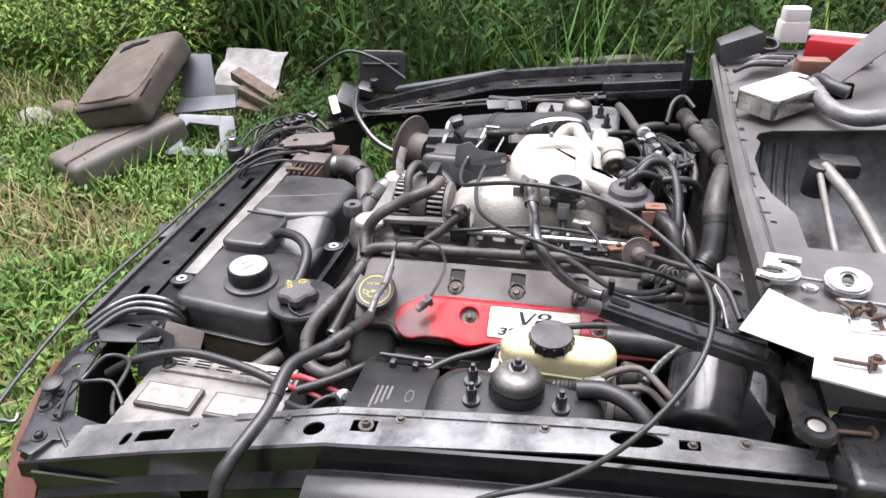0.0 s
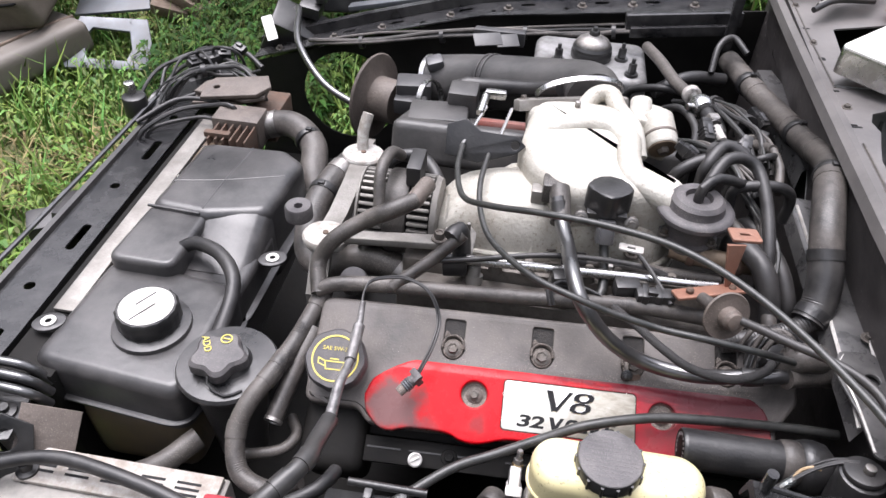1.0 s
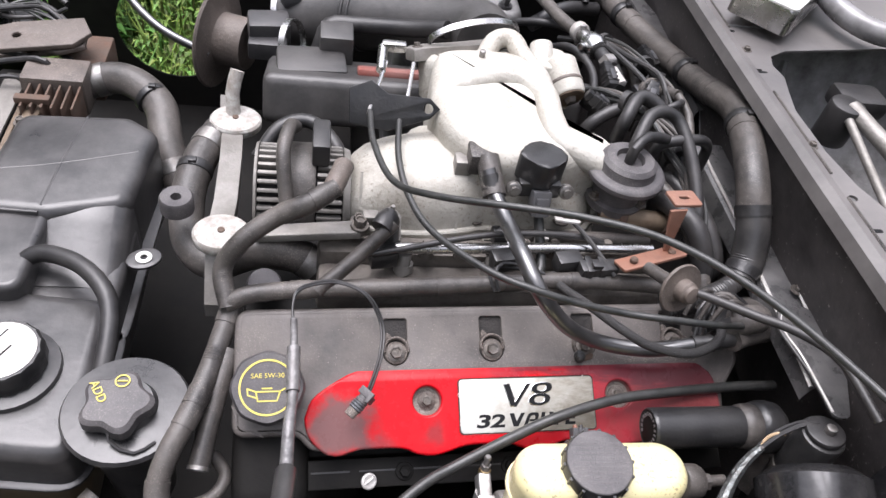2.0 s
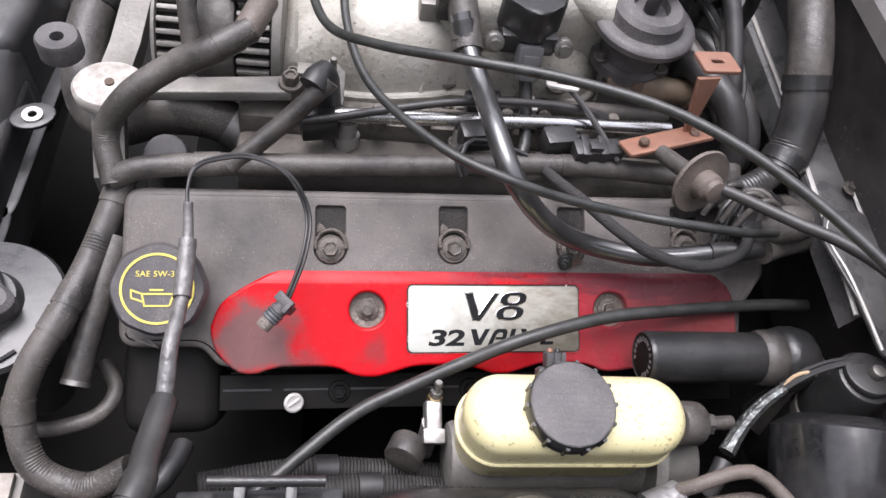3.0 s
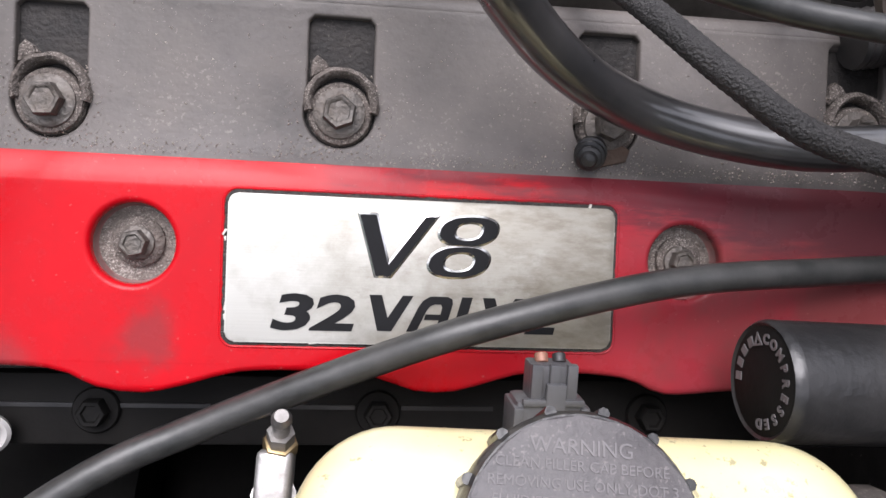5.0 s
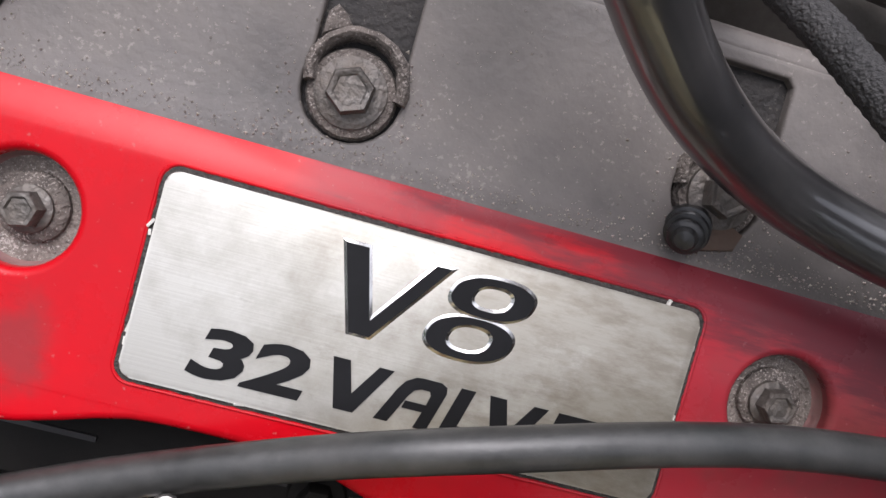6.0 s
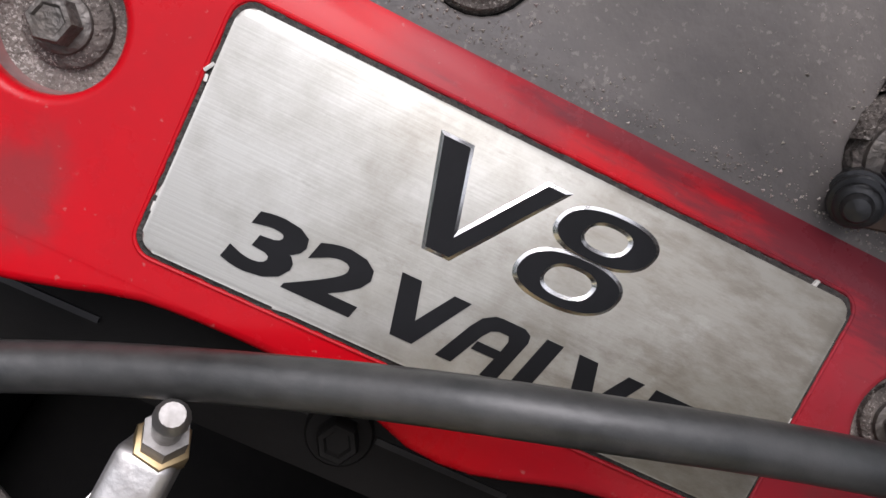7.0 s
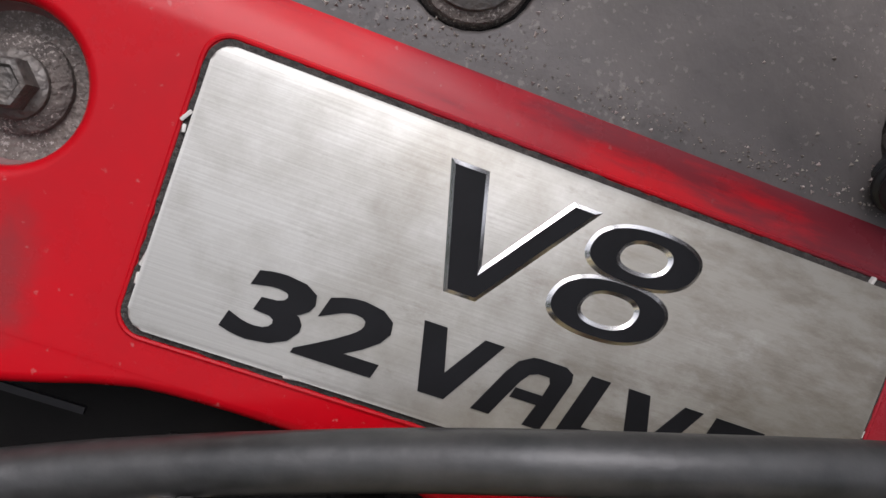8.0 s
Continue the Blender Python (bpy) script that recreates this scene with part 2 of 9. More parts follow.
M_redpaint = surf("faded red brown car paint", (0.23, 0.06, 0.045), (0.15, 0.05, 0.04), 8, 0.35, dust=(0.3, 0.24, 0.22), dust_amt=0.45, dust_scale=9)
M_redplastic = surf("red plastic", (0.55, 0.015, 0.02), (0.45, 0.012, 0.018), 20, 0.35, dust=DUST, dust_amt=0.1)
M_green = surf("dark green inner liner", (0.012, 0.022, 0.012), (0.02, 0.03, 0.018), 7, 0.3, dust=(0.05, 0.055, 0.045), dust_amt=0.4)
M_black = surf("plain dark ink", (0.004, 0.004, 0.0045), (0.007, 0.007, 0.008), 90, 0.5, spec=0.18)
M_soil = surf("soil and litter", (0.058, 0.072, 0.026), (0.098, 0.118, 0.040), 3, 0.95, bump=0.7, bscale=30, dust=(0.17, 0.155, 0.080), dust_amt=0.45, dust_scale=1.6)
M_grass = surf("grass", (0.062, 0.140, 0.022), (0.125, 0.215, 0.045), 1.2, 0.6, island=0.45, spec=0.25, trans=0.0)
M_dry = surf("dry straw", (0.27, 0.24, 0.115), (0.20, 0.165, 0.075), 3, 0.8, island=0.4, spec=0.15)
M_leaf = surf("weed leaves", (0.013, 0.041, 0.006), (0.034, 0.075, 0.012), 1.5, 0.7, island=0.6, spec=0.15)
# yellow-green, far brighter than the weeds: sunlight is put into this colour
M_bush = surf("bush leaves painted sunlit", (0.095, 0.175, 0.026), (0.16, 0.26, 0.045), 1.5, 0.55, island=0.5, spec=0.2)
M_herb = surf("herb leaves", (0.085, 0.165, 0.028), (0.13, 0.22, 0.045), 1.5, 0.5, island=0.4, spec=0.25)
M_stalk = surf("weed stalks", (0.12, 0.16, 0.04), (0.17, 0.15, 0.06), 3, 0.7, island=0.3)
M_wiretan = surf("tan wire", (0.42, 0.30, 0.18), (0.34, 0.24, 0.14), 30, 0.5)


def red_cover_material():
    m = surf("glossy red cover paint", (0.52, 0.0018, 0.007), (0.42, 0.0016, 0.006), 5, 0.22, bump=0.03, bscale=140, spec=0.20, dust=(0.20, 0.012, 0.016), dust_amt=0.35, dust_scale=14)
    nt = m.node_tree
    n, l = nt.nodes, nt.links
    b = n["Principled BSDF"]
    tc = n.new("ShaderNodeTexCoord")
    src = b.inputs["Base Color"].links[0].from_socket
    # a grey film of dust over one end and a rubbed spot on the other
    sx = n.new("ShaderNodeSeparateXYZ")
    l.new(tc.outputs["Object"], sx.inputs[0])
    nz = n.new("ShaderNodeTexNoise")
    nz.inputs["Scale"].default_value, nz.inputs["Detail"].default_value, nz.inputs["Roughness"].default_value = 26, 8, 0.65
    l.new(tc.outputs["Object"], nz.inputs["Vector"])

    def mul(a, k, add=None):
        x = n.new("ShaderNodeMath")
        x.operation, x.inputs[1].default_value = "MULTIPLY", k
        l.new(a, x.inputs[0])
        if add is None:
            return x.outputs[0]
        y = n.new("ShaderNodeMath")
        y.operation = "ADD"
        l.new(x.outputs[0], y.inputs[0])
        l.new(add, y.inputs[1])
        return y.outputs[0]

    def blend(mask, lo, hi, colour, amount, base):
        mr = n.new("ShaderNodeMapRange")
        mr.interpolation_type = "SMOOTHSTEP"
        mr.inputs["From Min"].default_value, mr.inputs["From Max"].default_value, mr.inputs["To Max"].default_value = lo, hi, amount
        l.new(mask, mr.inputs["Value"])
        mx = n.new("ShaderNodeMix")
        mx.data_type = "RGBA"
        l.new(mr.outputs[0], mx.inputs[0])
        l.new(base, mx.inputs[6])
        mx.inputs[7].default_value = (*colour, 1)
        return mx.outputs[2]

    def spot(x, y, r, warp):
        p = n.new("ShaderNodeVectorMath")
        p.operation, p.inputs[1].default_value = "DISTANCE", (x, y, 0.0)
        l.new(tc.outputs["Object"], p.inputs[0])
        return mul(p.outputs["Value"], -1.0 / r, mul(nz.outputs["Fac"], warp))

    c = src
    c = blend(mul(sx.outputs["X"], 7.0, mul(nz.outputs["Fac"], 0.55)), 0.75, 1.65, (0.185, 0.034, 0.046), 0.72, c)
    c = blend(spot(-0.122, -0.045, 0.028, 2.6), -0.25, 0.55, (0.11, 0.075, 0.072), 0.9, c)
    c = blend(spot(-0.025, -0.056, 0.014, 3.6), 0.5, 1.5, (0.15, 0.03, 0.032), 0.6, c)
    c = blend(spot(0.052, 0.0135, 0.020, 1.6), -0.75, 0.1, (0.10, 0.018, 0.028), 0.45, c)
    c = blend(spot(-0.085, -0.075, 0.018, 1.6), -0.8, 0.1, (0.13, 0.04, 0.043), 0.6, c)
    nb = n.new("ShaderNodeTexNoise")
    nb.inputs["Scale"].default_value, nb.inputs["Detail"].default_value, nb.inputs["Roughness"].default_value = 34, 6, 0.6
    l.new(tc.outputs["Object"], nb.inputs["Vector"])
    c = blend(mul(sx.outputs["X"], 4.0, nb.outputs["Fac"]), 1.05, 1.50, (0.115, 0.050, 0.043), 0.55, c)
    n4 = n.new("ShaderNodeTexNoise")
    n4.inputs["Scale"].default_value, n4.inputs["Detail"].default_value = 500, 4
    l.new(tc.outputs["Object"], n4.inputs["Vector"])
    c = blend(n4.outputs["Fac"], 0.68, 0.76, (0.42, 0.22, 0.2), 0.3, c)
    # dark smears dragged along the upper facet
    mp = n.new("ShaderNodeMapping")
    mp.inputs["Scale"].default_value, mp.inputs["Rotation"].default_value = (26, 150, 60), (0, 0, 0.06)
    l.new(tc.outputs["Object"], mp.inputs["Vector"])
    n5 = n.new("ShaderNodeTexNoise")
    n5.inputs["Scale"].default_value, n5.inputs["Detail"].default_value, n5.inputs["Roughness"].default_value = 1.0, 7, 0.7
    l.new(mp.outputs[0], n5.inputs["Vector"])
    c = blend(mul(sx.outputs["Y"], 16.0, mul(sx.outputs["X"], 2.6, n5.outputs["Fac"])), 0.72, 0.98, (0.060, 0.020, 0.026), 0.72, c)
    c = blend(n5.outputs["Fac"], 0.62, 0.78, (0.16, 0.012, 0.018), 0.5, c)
    l.new(c, b.inputs["Base Color"])
    return m


def brushed_plate_material():
    m = bpy.data.materials.new("brushed aluminium plate")
    m.use_nodes = True
    nt = m.node_tree
    n, l = nt.nodes, nt.links
    b = n["Principled BSDF"]
    tc = n.new("ShaderNodeTexCoord")
    mp = n.new("ShaderNodeMapping")
    mp.inputs["Scale"].default_value = (30, 1400, 30)
    l.new(tc.outputs["Object"], mp.inputs["Vector"])
    n1 = n.new("ShaderNodeTexNoise")
    n1.inputs["Scale"].default_value, n1.inputs["Detail"].default_value = 1.0, 4
    l.new(mp.outputs[0], n1.inputs["Vector"])
    r1 = n.new("ShaderNodeValToRGB")
    r1.color_ramp.elements[0].color, r1.color_ramp.elements[1].color = (0.50, 0.492, 0.452, 1), (0.55, 0.541, 0.497, 1)
    l.new(n1.outputs["Fac"], r1.inputs["Fac"])
    n2 = n.new("ShaderNodeTexNoise")
    n2.inputs["Scale"].default_value, n2.inputs["Detail"].default_value, n2.inputs["Roughness"].default_value = 32, 7, 0.7
    l.new(tc.outputs["Object"], n2.inputs["Vector"])
    sx = n.new("ShaderNodeSeparateXYZ")
    l.new(tc.outputs["Object"], sx.inputs[0])
    k = n.new("ShaderNodeMath")
    k.operation, k.inputs[1].default_value = "MULTIPLY_ADD", 3.2
    l.new(sx.outputs["X"], k.inputs[0])
    l.new(n2.outputs["Fac"], k.inputs[2])
    mr = n.new("ShaderNodeMapRange")
    mr.inputs["From Min"].default_value, mr.inputs["From Max"].default_value, mr.inputs["To Max"].default_value = 0.52, 0.84, 0.75
    l.new(k.outputs[0], mr.inputs["Value"])
    mx = n.new("ShaderNodeMix")
    mx.data_type = "RGBA"
    l.new(mr.outputs[0], mx.inputs[0])
    l.new(r1.outputs[0], mx.inputs[6])
    mx.inputs[7].default_value = (0.25, 0.23, 0.185, 1)
    # fine smeared dirt over the dull end
    mp2 = n.new("ShaderNodeMapping")
    mp2.inputs["Scale"].default_value, mp2.inputs["Rotation"].default_value = (60, 170, 60), (0, 0, 0.5)
    l.new(tc.outputs["Object"], mp2.inputs["Vector"])
    n3 = n.new("ShaderNodeTexNoise")
    n3.inputs["Scale"].default_value, n3.inputs["Detail"].default_value, n3.inputs["Roughness"].default_value = 1.0, 8, 0.75
    l.new(mp2.outputs[0], n3.inputs["Vector"])
    k2 = n.new("ShaderNodeMath")
    k2.operation, k2.inputs[1].default_value = "MULTIPLY_ADD", 1.9
    l.new(sx.outputs["X"], k2.inputs[0])
    l.new(n3.outputs["Fac"], k2.inputs[2])
    mr2 = n.new("ShaderNodeMapRange")
    mr2.inputs["From Min"].default_value, mr2.inputs["From Max"].default_value, mr2.inputs["To Max"].default_value = 0.66, 0.86, 0.6
    l.new(k2.outputs[0], mr2.inputs["Value"])
    mx2 = n.new("ShaderNodeMix")
    mx2.data_type = "RGBA"
    l.new(mr2.outputs[0], mx2.inputs[0])
    l.new(mx.outputs[2], mx2.inputs[6])
    mx2.inputs[7].default_value = (0.17, 0.145, 0.11, 1)
    l.new(mx2.outputs[2], b.inputs["Base Color"])
    b.inputs["Metallic"].default_value, b.inputs["Roughness"].default_value = 0.5, 0.48
    bp = n.new("ShaderNodeBump")
    bp.inputs["Strength"].default_value, bp.inputs["Distance"].default_value = 0.06, 0.001
    l.new(n1.outputs["Fac"], bp.inputs["Height"])
    l.new(bp.outputs[0], b.inputs["Normal"])
    return m


M_rim = surf("polished letter rim", (0.90, 0.89, 0.86), (0.78, 0.77, 0.74), 60, 0.2, metal=1.0)
M_ledge = surf("scuffed black ledge paint", (0.020, 0.020, 0.021), (0.060, 0.058, 0.058), 20, 0.25, bump=0.3, bscale=60, dust=(0.27, 0.26, 0.25), dust_amt=0.24, dust_scale=26)
M_wall = surf("grimy speckled firewall paint", (0.012, 0.011, 0.011), (0.034, 0.030, 0.030), 14, 0.42, bump=0.4, bscale=60, dust=(0.13, 0.115, 0.11), dust_amt=0.34, dust_scale=20, specks=(160, 0.66, (0.24, 0.22, 0.21), 0.6))
M_foil = surf("crumpled silver foil", (0.30, 0.33, 0.325), (0.09, 0.085, 0.082), 160, 0.25, metal=0.8, bump=1.0, bscale=260, dust=(0.05, 0.045, 0.04), dust_amt=0.7, dust_scale=120)
M_duct = surf("dusty duct rubber", (0.024, 0.0235, 0.0235), (0.050, 0.048, 0.047), 10, 0.40, bump=0.2, bscale=160, dust=DUST, dust_amt=0.26, dust_scale=12)
M_cell = surf("dark grimy cell cover", (0.055, 0.047, 0.040), (0.10, 0.088, 0.075), 30, 0.5, bump=0.3, dust=(0.2, 0.175, 0.15), dust_amt=0.35, dust_scale=30)
M_tanmetal = surf("tan oxidised pipe", (0.21, 0.155, 0.105), (0.12, 0.088, 0.062), 40, 0.5, metal=0.3, bump=0.4, bscale=120, dust=(0.06, 0.048, 0.038), dust_amt=0.5, dust_scale=30)
M_film = surf("dusty film over red paint", (0.24, 0.075, 0.07), (0.15, 0.085, 0.08), 60, 0.6, bump=0.3, bscale=400, dust=(0.20, 0.16, 0.145), dust_amt=0.6, dust_scale=90)
M_gap = surf("black grime in a seam", (0.012, 0.010, 0.009), (0.05, 0.042, 0.036), 300, 0.8, bump=0.6, bscale=900)
M_red = red_cover_material()
M_plate = brushed_plate_material()


# ---- mesh helpers ----
def T3(x, y, z):
    return Matrix.Translation((x, y, z))


def along(p, q):
    """A frame at p whose z axis points to q."""
    d = Vector(q) - Vector(p)
    return Matrix.Translation(p) @ d.to_track_quat("Z", "Y").to_matrix().to_4x4()


def spline(pts, step):
    """Points along a smooth curve through pts, about step apart."""
    p = [Vector(v) for v in pts]
    p = [2 * p[0] - p[1], *p, 2 * p[-1] - p[-2]]
    out = []
    for i in range(1, len(p) - 2):
        a, b, c, d = p[i - 1:i + 3]
        k = max(2, int((c - b).length / step))
        for j in range(k):
            t = j / k
            out.append(0.5 * (2 * b + (c - a) * t + (2 * a - 5 * b + 4 * c - d) * t * t + (3 * b - a - 3 * c + d) * t ** 3))
    out.append(p[-2])
    return out


def rrect(w, h, r, n=5, cx=0.0, cy=0.0):
    """A rectangle with rounded corners, as a loop of 2D points."""
    out = []
    for sx, sy, a0 in ((1, 1, 0), (-1, 1, 90), (-1, -1, 180), (1, -1, 270)):
        for i in range(n + 1):
            a = radians(a0 + 90 * i / n)
            out.append((cx + sx * (w / 2 - r) + r * math.cos(a), cy + sy * (h / 2 - r) + r * math.sin(a)))
    return out


def ring(r, n=20, cx=0.0, cy=0.0, sx=1.0, sy=1.0, lobes=0, depth=0.0):
    return [(cx + sx * r * (1 + depth * math.cos(lobes * 2 * math.pi * i / n)) * math.cos(2 * math.pi * i / n), cy + sy * r * (1 + depth * math.cos(lobes * 2 * math.pi * i / n)) * math.sin(2 * math.pi * i / n)) for i in range(n)]


def roundpoly(pts, r, n=5):
    """A convex polygon with corners rounded to radius r."""
    out = []
    k = len(pts)
    for i in range(k):
        p = Vector(pts[i])
        a, c = (Vector(pts[i - 1]) - p), (Vector(pts[(i + 1) % k]) - p)
        half = a.angle(c) / 2
        d = min(r / math.tan(half), a.length * 0.48, c.length * 0.48)
        a, c = p + a.normalized() * d, p + c.normalized() * d
        for j in range(n + 1):
            t = j / n
            q = a * (1 - t) ** 2 + p * 2 * t * (1 - t) + c * t * t
            out.append((q.x, q.y))
    return out


class G:
    """A mesh in the making, in world places."""

    def __init__(self):
        self.bm = bmesh.new()

    def box(self, w, d, h, m=Matrix(), bevel=0.0, seg=2, taper=1.0):
        r = bmesh.ops.create_cube(self.bm, size=1.0)
        vs = r["verts"]
        for v in vs:
            k = taper if v.co.z > 0 else 1.0
            v.co = Vector((v.co.x * w * k, v.co.y * d * k, v.co.z * h))
        if bevel:
            es = list({e for v in vs for e in v.link_edges})
            vs = list({v for f in bmesh.ops.bevel(self.bm, geom=es, offset=bevel, segments=seg, profile=0.6, affect="EDGES")["faces"] for v in f.verts} | {v for v in vs if v.is_valid})
        bmesh.ops.transform(self.bm, matrix=m, verts=vs)
        return self

    def lathe(self, profile, m=Matrix(), n=24, lobes=0, depth=0.0, closed=True):
        """Turns (radius, height) pairs round the z axis."""
        rows = []
        for r, z in profile:
            rows.append([self.bm.verts.new(m @ Vector((x, y, z))) for x, y in ring(max(r, 1e-5), n, lobes=lobes, depth=depth)])
        for a, b in zip(rows, rows[1:]):
            for i in range(n):
                self.bm.faces.new((a[i], a[(i + 1) % n], b[(i + 1) % n], b[i]))
        if closed:
            self.bm.faces.new(rows[-1])
            self.bm.faces.new(rows[0][::-1])
        return self

    def cyl(self, r, h, m=Matrix(), n=20, bevel=0.0, r2=None):
        r2 = r if r2 is None else r2
        b = bevel
        if b:
            return self.lathe([(r - b, 0), (r - b * 0.3, b * 0.3), (r, b), (r2, h - b), (r2 - b * 0.3, h - b * 0.3), (r2 - b, h)], m, n)
        return self.lathe([(r, 0), (r2, h)], m, n)

    def rod(self, p, q, r, n=12, r2=None, bevel=0.0):
        return self.cyl(r, (Vector(q) - Vector(p)).length, along(p, q), n, bevel, r2)

    def tube(self, pts, r, n=12, step=0.012, pitch=0.0, dip=0.85, r2=None):
        """Sweeps a circle along a smooth curve; pitch: the spacing of the ribs of a corrugated loom."""
        line = spline(pts, pitch / 2 if pitch else step)
        up = Vector((0.13, 0.21, 0.97))
        rows = []
        for i, p in enumerate(line):
            d = (line[min(i + 1, len(line) - 1)] - line[max(i - 1, 0)]).normalized()
            side = d.cross(up)
            side = side.normalized() if side.length > 1e-4 else Vector((1, 0, 0))
            up = side.cross(d).normalized()
            k = r if r2 is None else r + (r2 - r) * i / (len(line) - 1)
            k *= dip if pitch and i % 2 else 1.0
            rows.append([self.bm.verts.new(p + k * (math.cos(a) * side + math.sin(a) * up)) for a in (2 * math.pi * j / n for j in range(n))])
        for a, b in zip(rows, rows[1:]):
            for j in range(n):
                self.bm.faces.new((a[j], a[(j + 1) % n], b[(j + 1) % n], b[j]))
        self.bm.faces.new(rows[-1])
        self.bm.faces.new(rows[0][::-1])
        return self

    def slab(self, outline, h, m=Matrix(), bevel=0.0, top=1.0, seg=2):
        """A flat plate: the outline raised by h, with rounded upper edges; top: the scale of its upper face."""
        c = Vector((sum(p[0] for p in outline) / len(outline), sum(p[1] for p in outline) / len(outline), 0))
        lo = [self.bm.verts.new((x, y, 0)) for x, y in outline]
        hi = [self.bm.verts.new((c.x + (x - c.x) * top, c.y + (y - c.y) * top, h)) for x, y in outline]
        n = len(outline)
        for i in range(n):
            self.bm.faces.new((lo[i], lo[(i + 1) % n], hi[(i + 1) % n], hi[i]))
        f = self.bm.faces.new(hi)
        self.bm.faces.new(lo[::-1])
        vs = lo + hi
        if bevel:
            res = bmesh.ops.bevel(self.bm, geom=list(f.edges), offset=bevel, segments=seg, profile=0.5, affect="EDGES")
            vs = list({v for g in res["faces"] for v in g.verts} | {v for v in vs if v.is_valid})
        bmesh.ops.transform(self.bm, matrix=m, verts=vs)
        return self

    def loft(self, outline, levels, m=Matrix()):
        """Stacks copies of a convex outline: (inset, height) pairs from the bottom up, closed at both ends."""
        n = len(outline)
        nrm = []
        for i in range(n):
            (ax, ay), (bx, by) = outline[i - 1], outline[(i + 1) % n]
            d = math.hypot(bx - ax, by - ay) or 1.0
            nrm.append(((ay - by) / d, (bx - ax) / d))
        area = sum(outline[i - 1][0] * outline[i][1] - outline[i][0] * outline[i - 1][1] for i in range(n))
        s = 1.0 if area > 0 else -1.0
        rows = [[self.bm.verts.new(m @ Vector((x + s * a * u, y + s * a * v, z))) for (x, y), (u, v) in zip(outline, nrm)] for a, z in levels]
        for a, b in zip(rows, rows[1:]):
            for i in range(n):
                self.bm.faces.new((a[i], a[(i + 1) % n], b[(i + 1) % n], b[i]))
        self.bm.faces.new(rows[-1])
        self.bm.faces.new(rows[0][::-1])
        return self

    def pillow(self, outline, h, r, m=Matrix(), seg=5, foot=0.0):
        """An outline raised by h whose upper edge is rounded with radius r."""
        lv = [(foot, 0.0), (0.0, min(foot, h * 0.3))] if foot else [(0.0, 0.0)]
        return self.loft(outline, lv + [(r * (1 - math.cos(a)), h - r + r * math.sin(a)) for a in (math.pi / 2 * i / seg for i in range(seg + 1))], m)

    def sheet(self, outline, holes, h, m=Matrix(), bevel=0.0, cuts=(), bend=None):
        """A plate with holes through it, cut across at the x places of cuts, then bent by a function of its places."""
        cu = bpy.data.curves.new("outline", "CURVE")
        cu.dimensions, cu.fill_mode, cu.extrude, cu.bevel_depth, cu.bevel_resolution = "2D", "BOTH", max(h / 2 - bevel, 1e-4), bevel, 2
        cu.offset = -bevel
        for loop in (outline, *holes):
            s = cu.splines.new("POLY")
            s.points.add(len(loop) - 1)
            for p, (x, y) in zip(s.points, loop):
                p.co = (x, y, 0, 1)
            s.use_cyclic_u = True
        ob = bpy.data.objects.new("outline", cu)
        me = bpy.data.meshes.new_from_object(ob)
        bpy.data.objects.remove(ob)
        bpy.data.curves.remove(cu)
        tmp = bmesh.new()
        tmp.from_mesh(me)
        bpy.data.meshes.remove(me)
        bmesh.ops.remove_doubles(tmp, verts=tmp.verts, dist=1e-5)
        for x in cuts:
            bmesh.ops.bisect_plane(tmp, geom=[*tmp.verts, *tmp.edges, *tmp.faces], plane_co=(x, 0, 0), plane_no=(1, 0, 0))
        for v in tmp.verts:
            v.co.z += h / 2
            if bend:
                v.co = Vector(bend(v.co.x, v.co.y, v.co.z))
            v.co = m @ v.co
        me = bpy.data.meshes.new("sheet")
        tmp.to_mesh(me)
        tmp.free()
        self.bm.from_mesh(me)
        bpy.data.meshes.remove(me)
        return self

    def skin(self, rows, closed=False, cap=False):
        """A surface through rows of points."""
        vs = [[self.bm.verts.new(p) for p in r] for r in rows]
        n = len(vs[0])
        for a, b in zip(vs, vs[1:]):
            for i in range(n if closed else n - 1):
                self.bm.faces.new((a[i], a[(i + 1) % n], b[(i + 1) % n], b[i]))
        if cap:
            self.bm.faces.new(vs[-1])
            self.bm.faces.new(vs[0][::-1])
        return self

    def letters(self, body, size, h, m=Matrix(), shear=0.0, offset=0.0, wide=1.0, align="CENTER", space=1.0):
        cu = bpy.data.curves.new("letters", "FONT")
        cu.body, cu.size, cu.extrude, cu.shear, cu.offset, cu.align_x, cu.align_y, cu.space_character = body, size, h / 2, shear, offset, align, "CENTER", space
        cu.resolution_u = 3
        ob = bpy.data.objects.new("letters", cu)
        me = bpy.data.meshes.new_from_object(ob)
        bpy.data.objects.remove(ob)
        bpy.data.curves.remove(cu)
        me.transform(m @ Matrix.Translation((0, 0, h / 2)) @ Matrix.Diagonal((wide, 1, 1, 1)))
        self.bm.from_mesh(me)
        bpy.data.meshes.remove(me)
        return self

    def mesh(self, name, material, origin, sharp=38, jitter=0.0):
        if jitter:
            for v in self.bm.verts:
                v.co += jitter * noise.noise_vector(v.co * 9.0)
        bmesh.ops.recalc_face_normals(self.bm, faces=self.bm.faces)
        me = bpy.data.meshes.new(name)
        bmesh.ops.translate(self.bm, verts=self.bm.verts, vec=-Vector(origin))
        self.bm.to_mesh(me)
        self.bm.free()
        me.polygons.foreach_set("use_smooth", [True] * len(me.polygons))
        me.set_sharp_from_angle(angle=radians(sharp))
        me.materials.append(material)
        return me

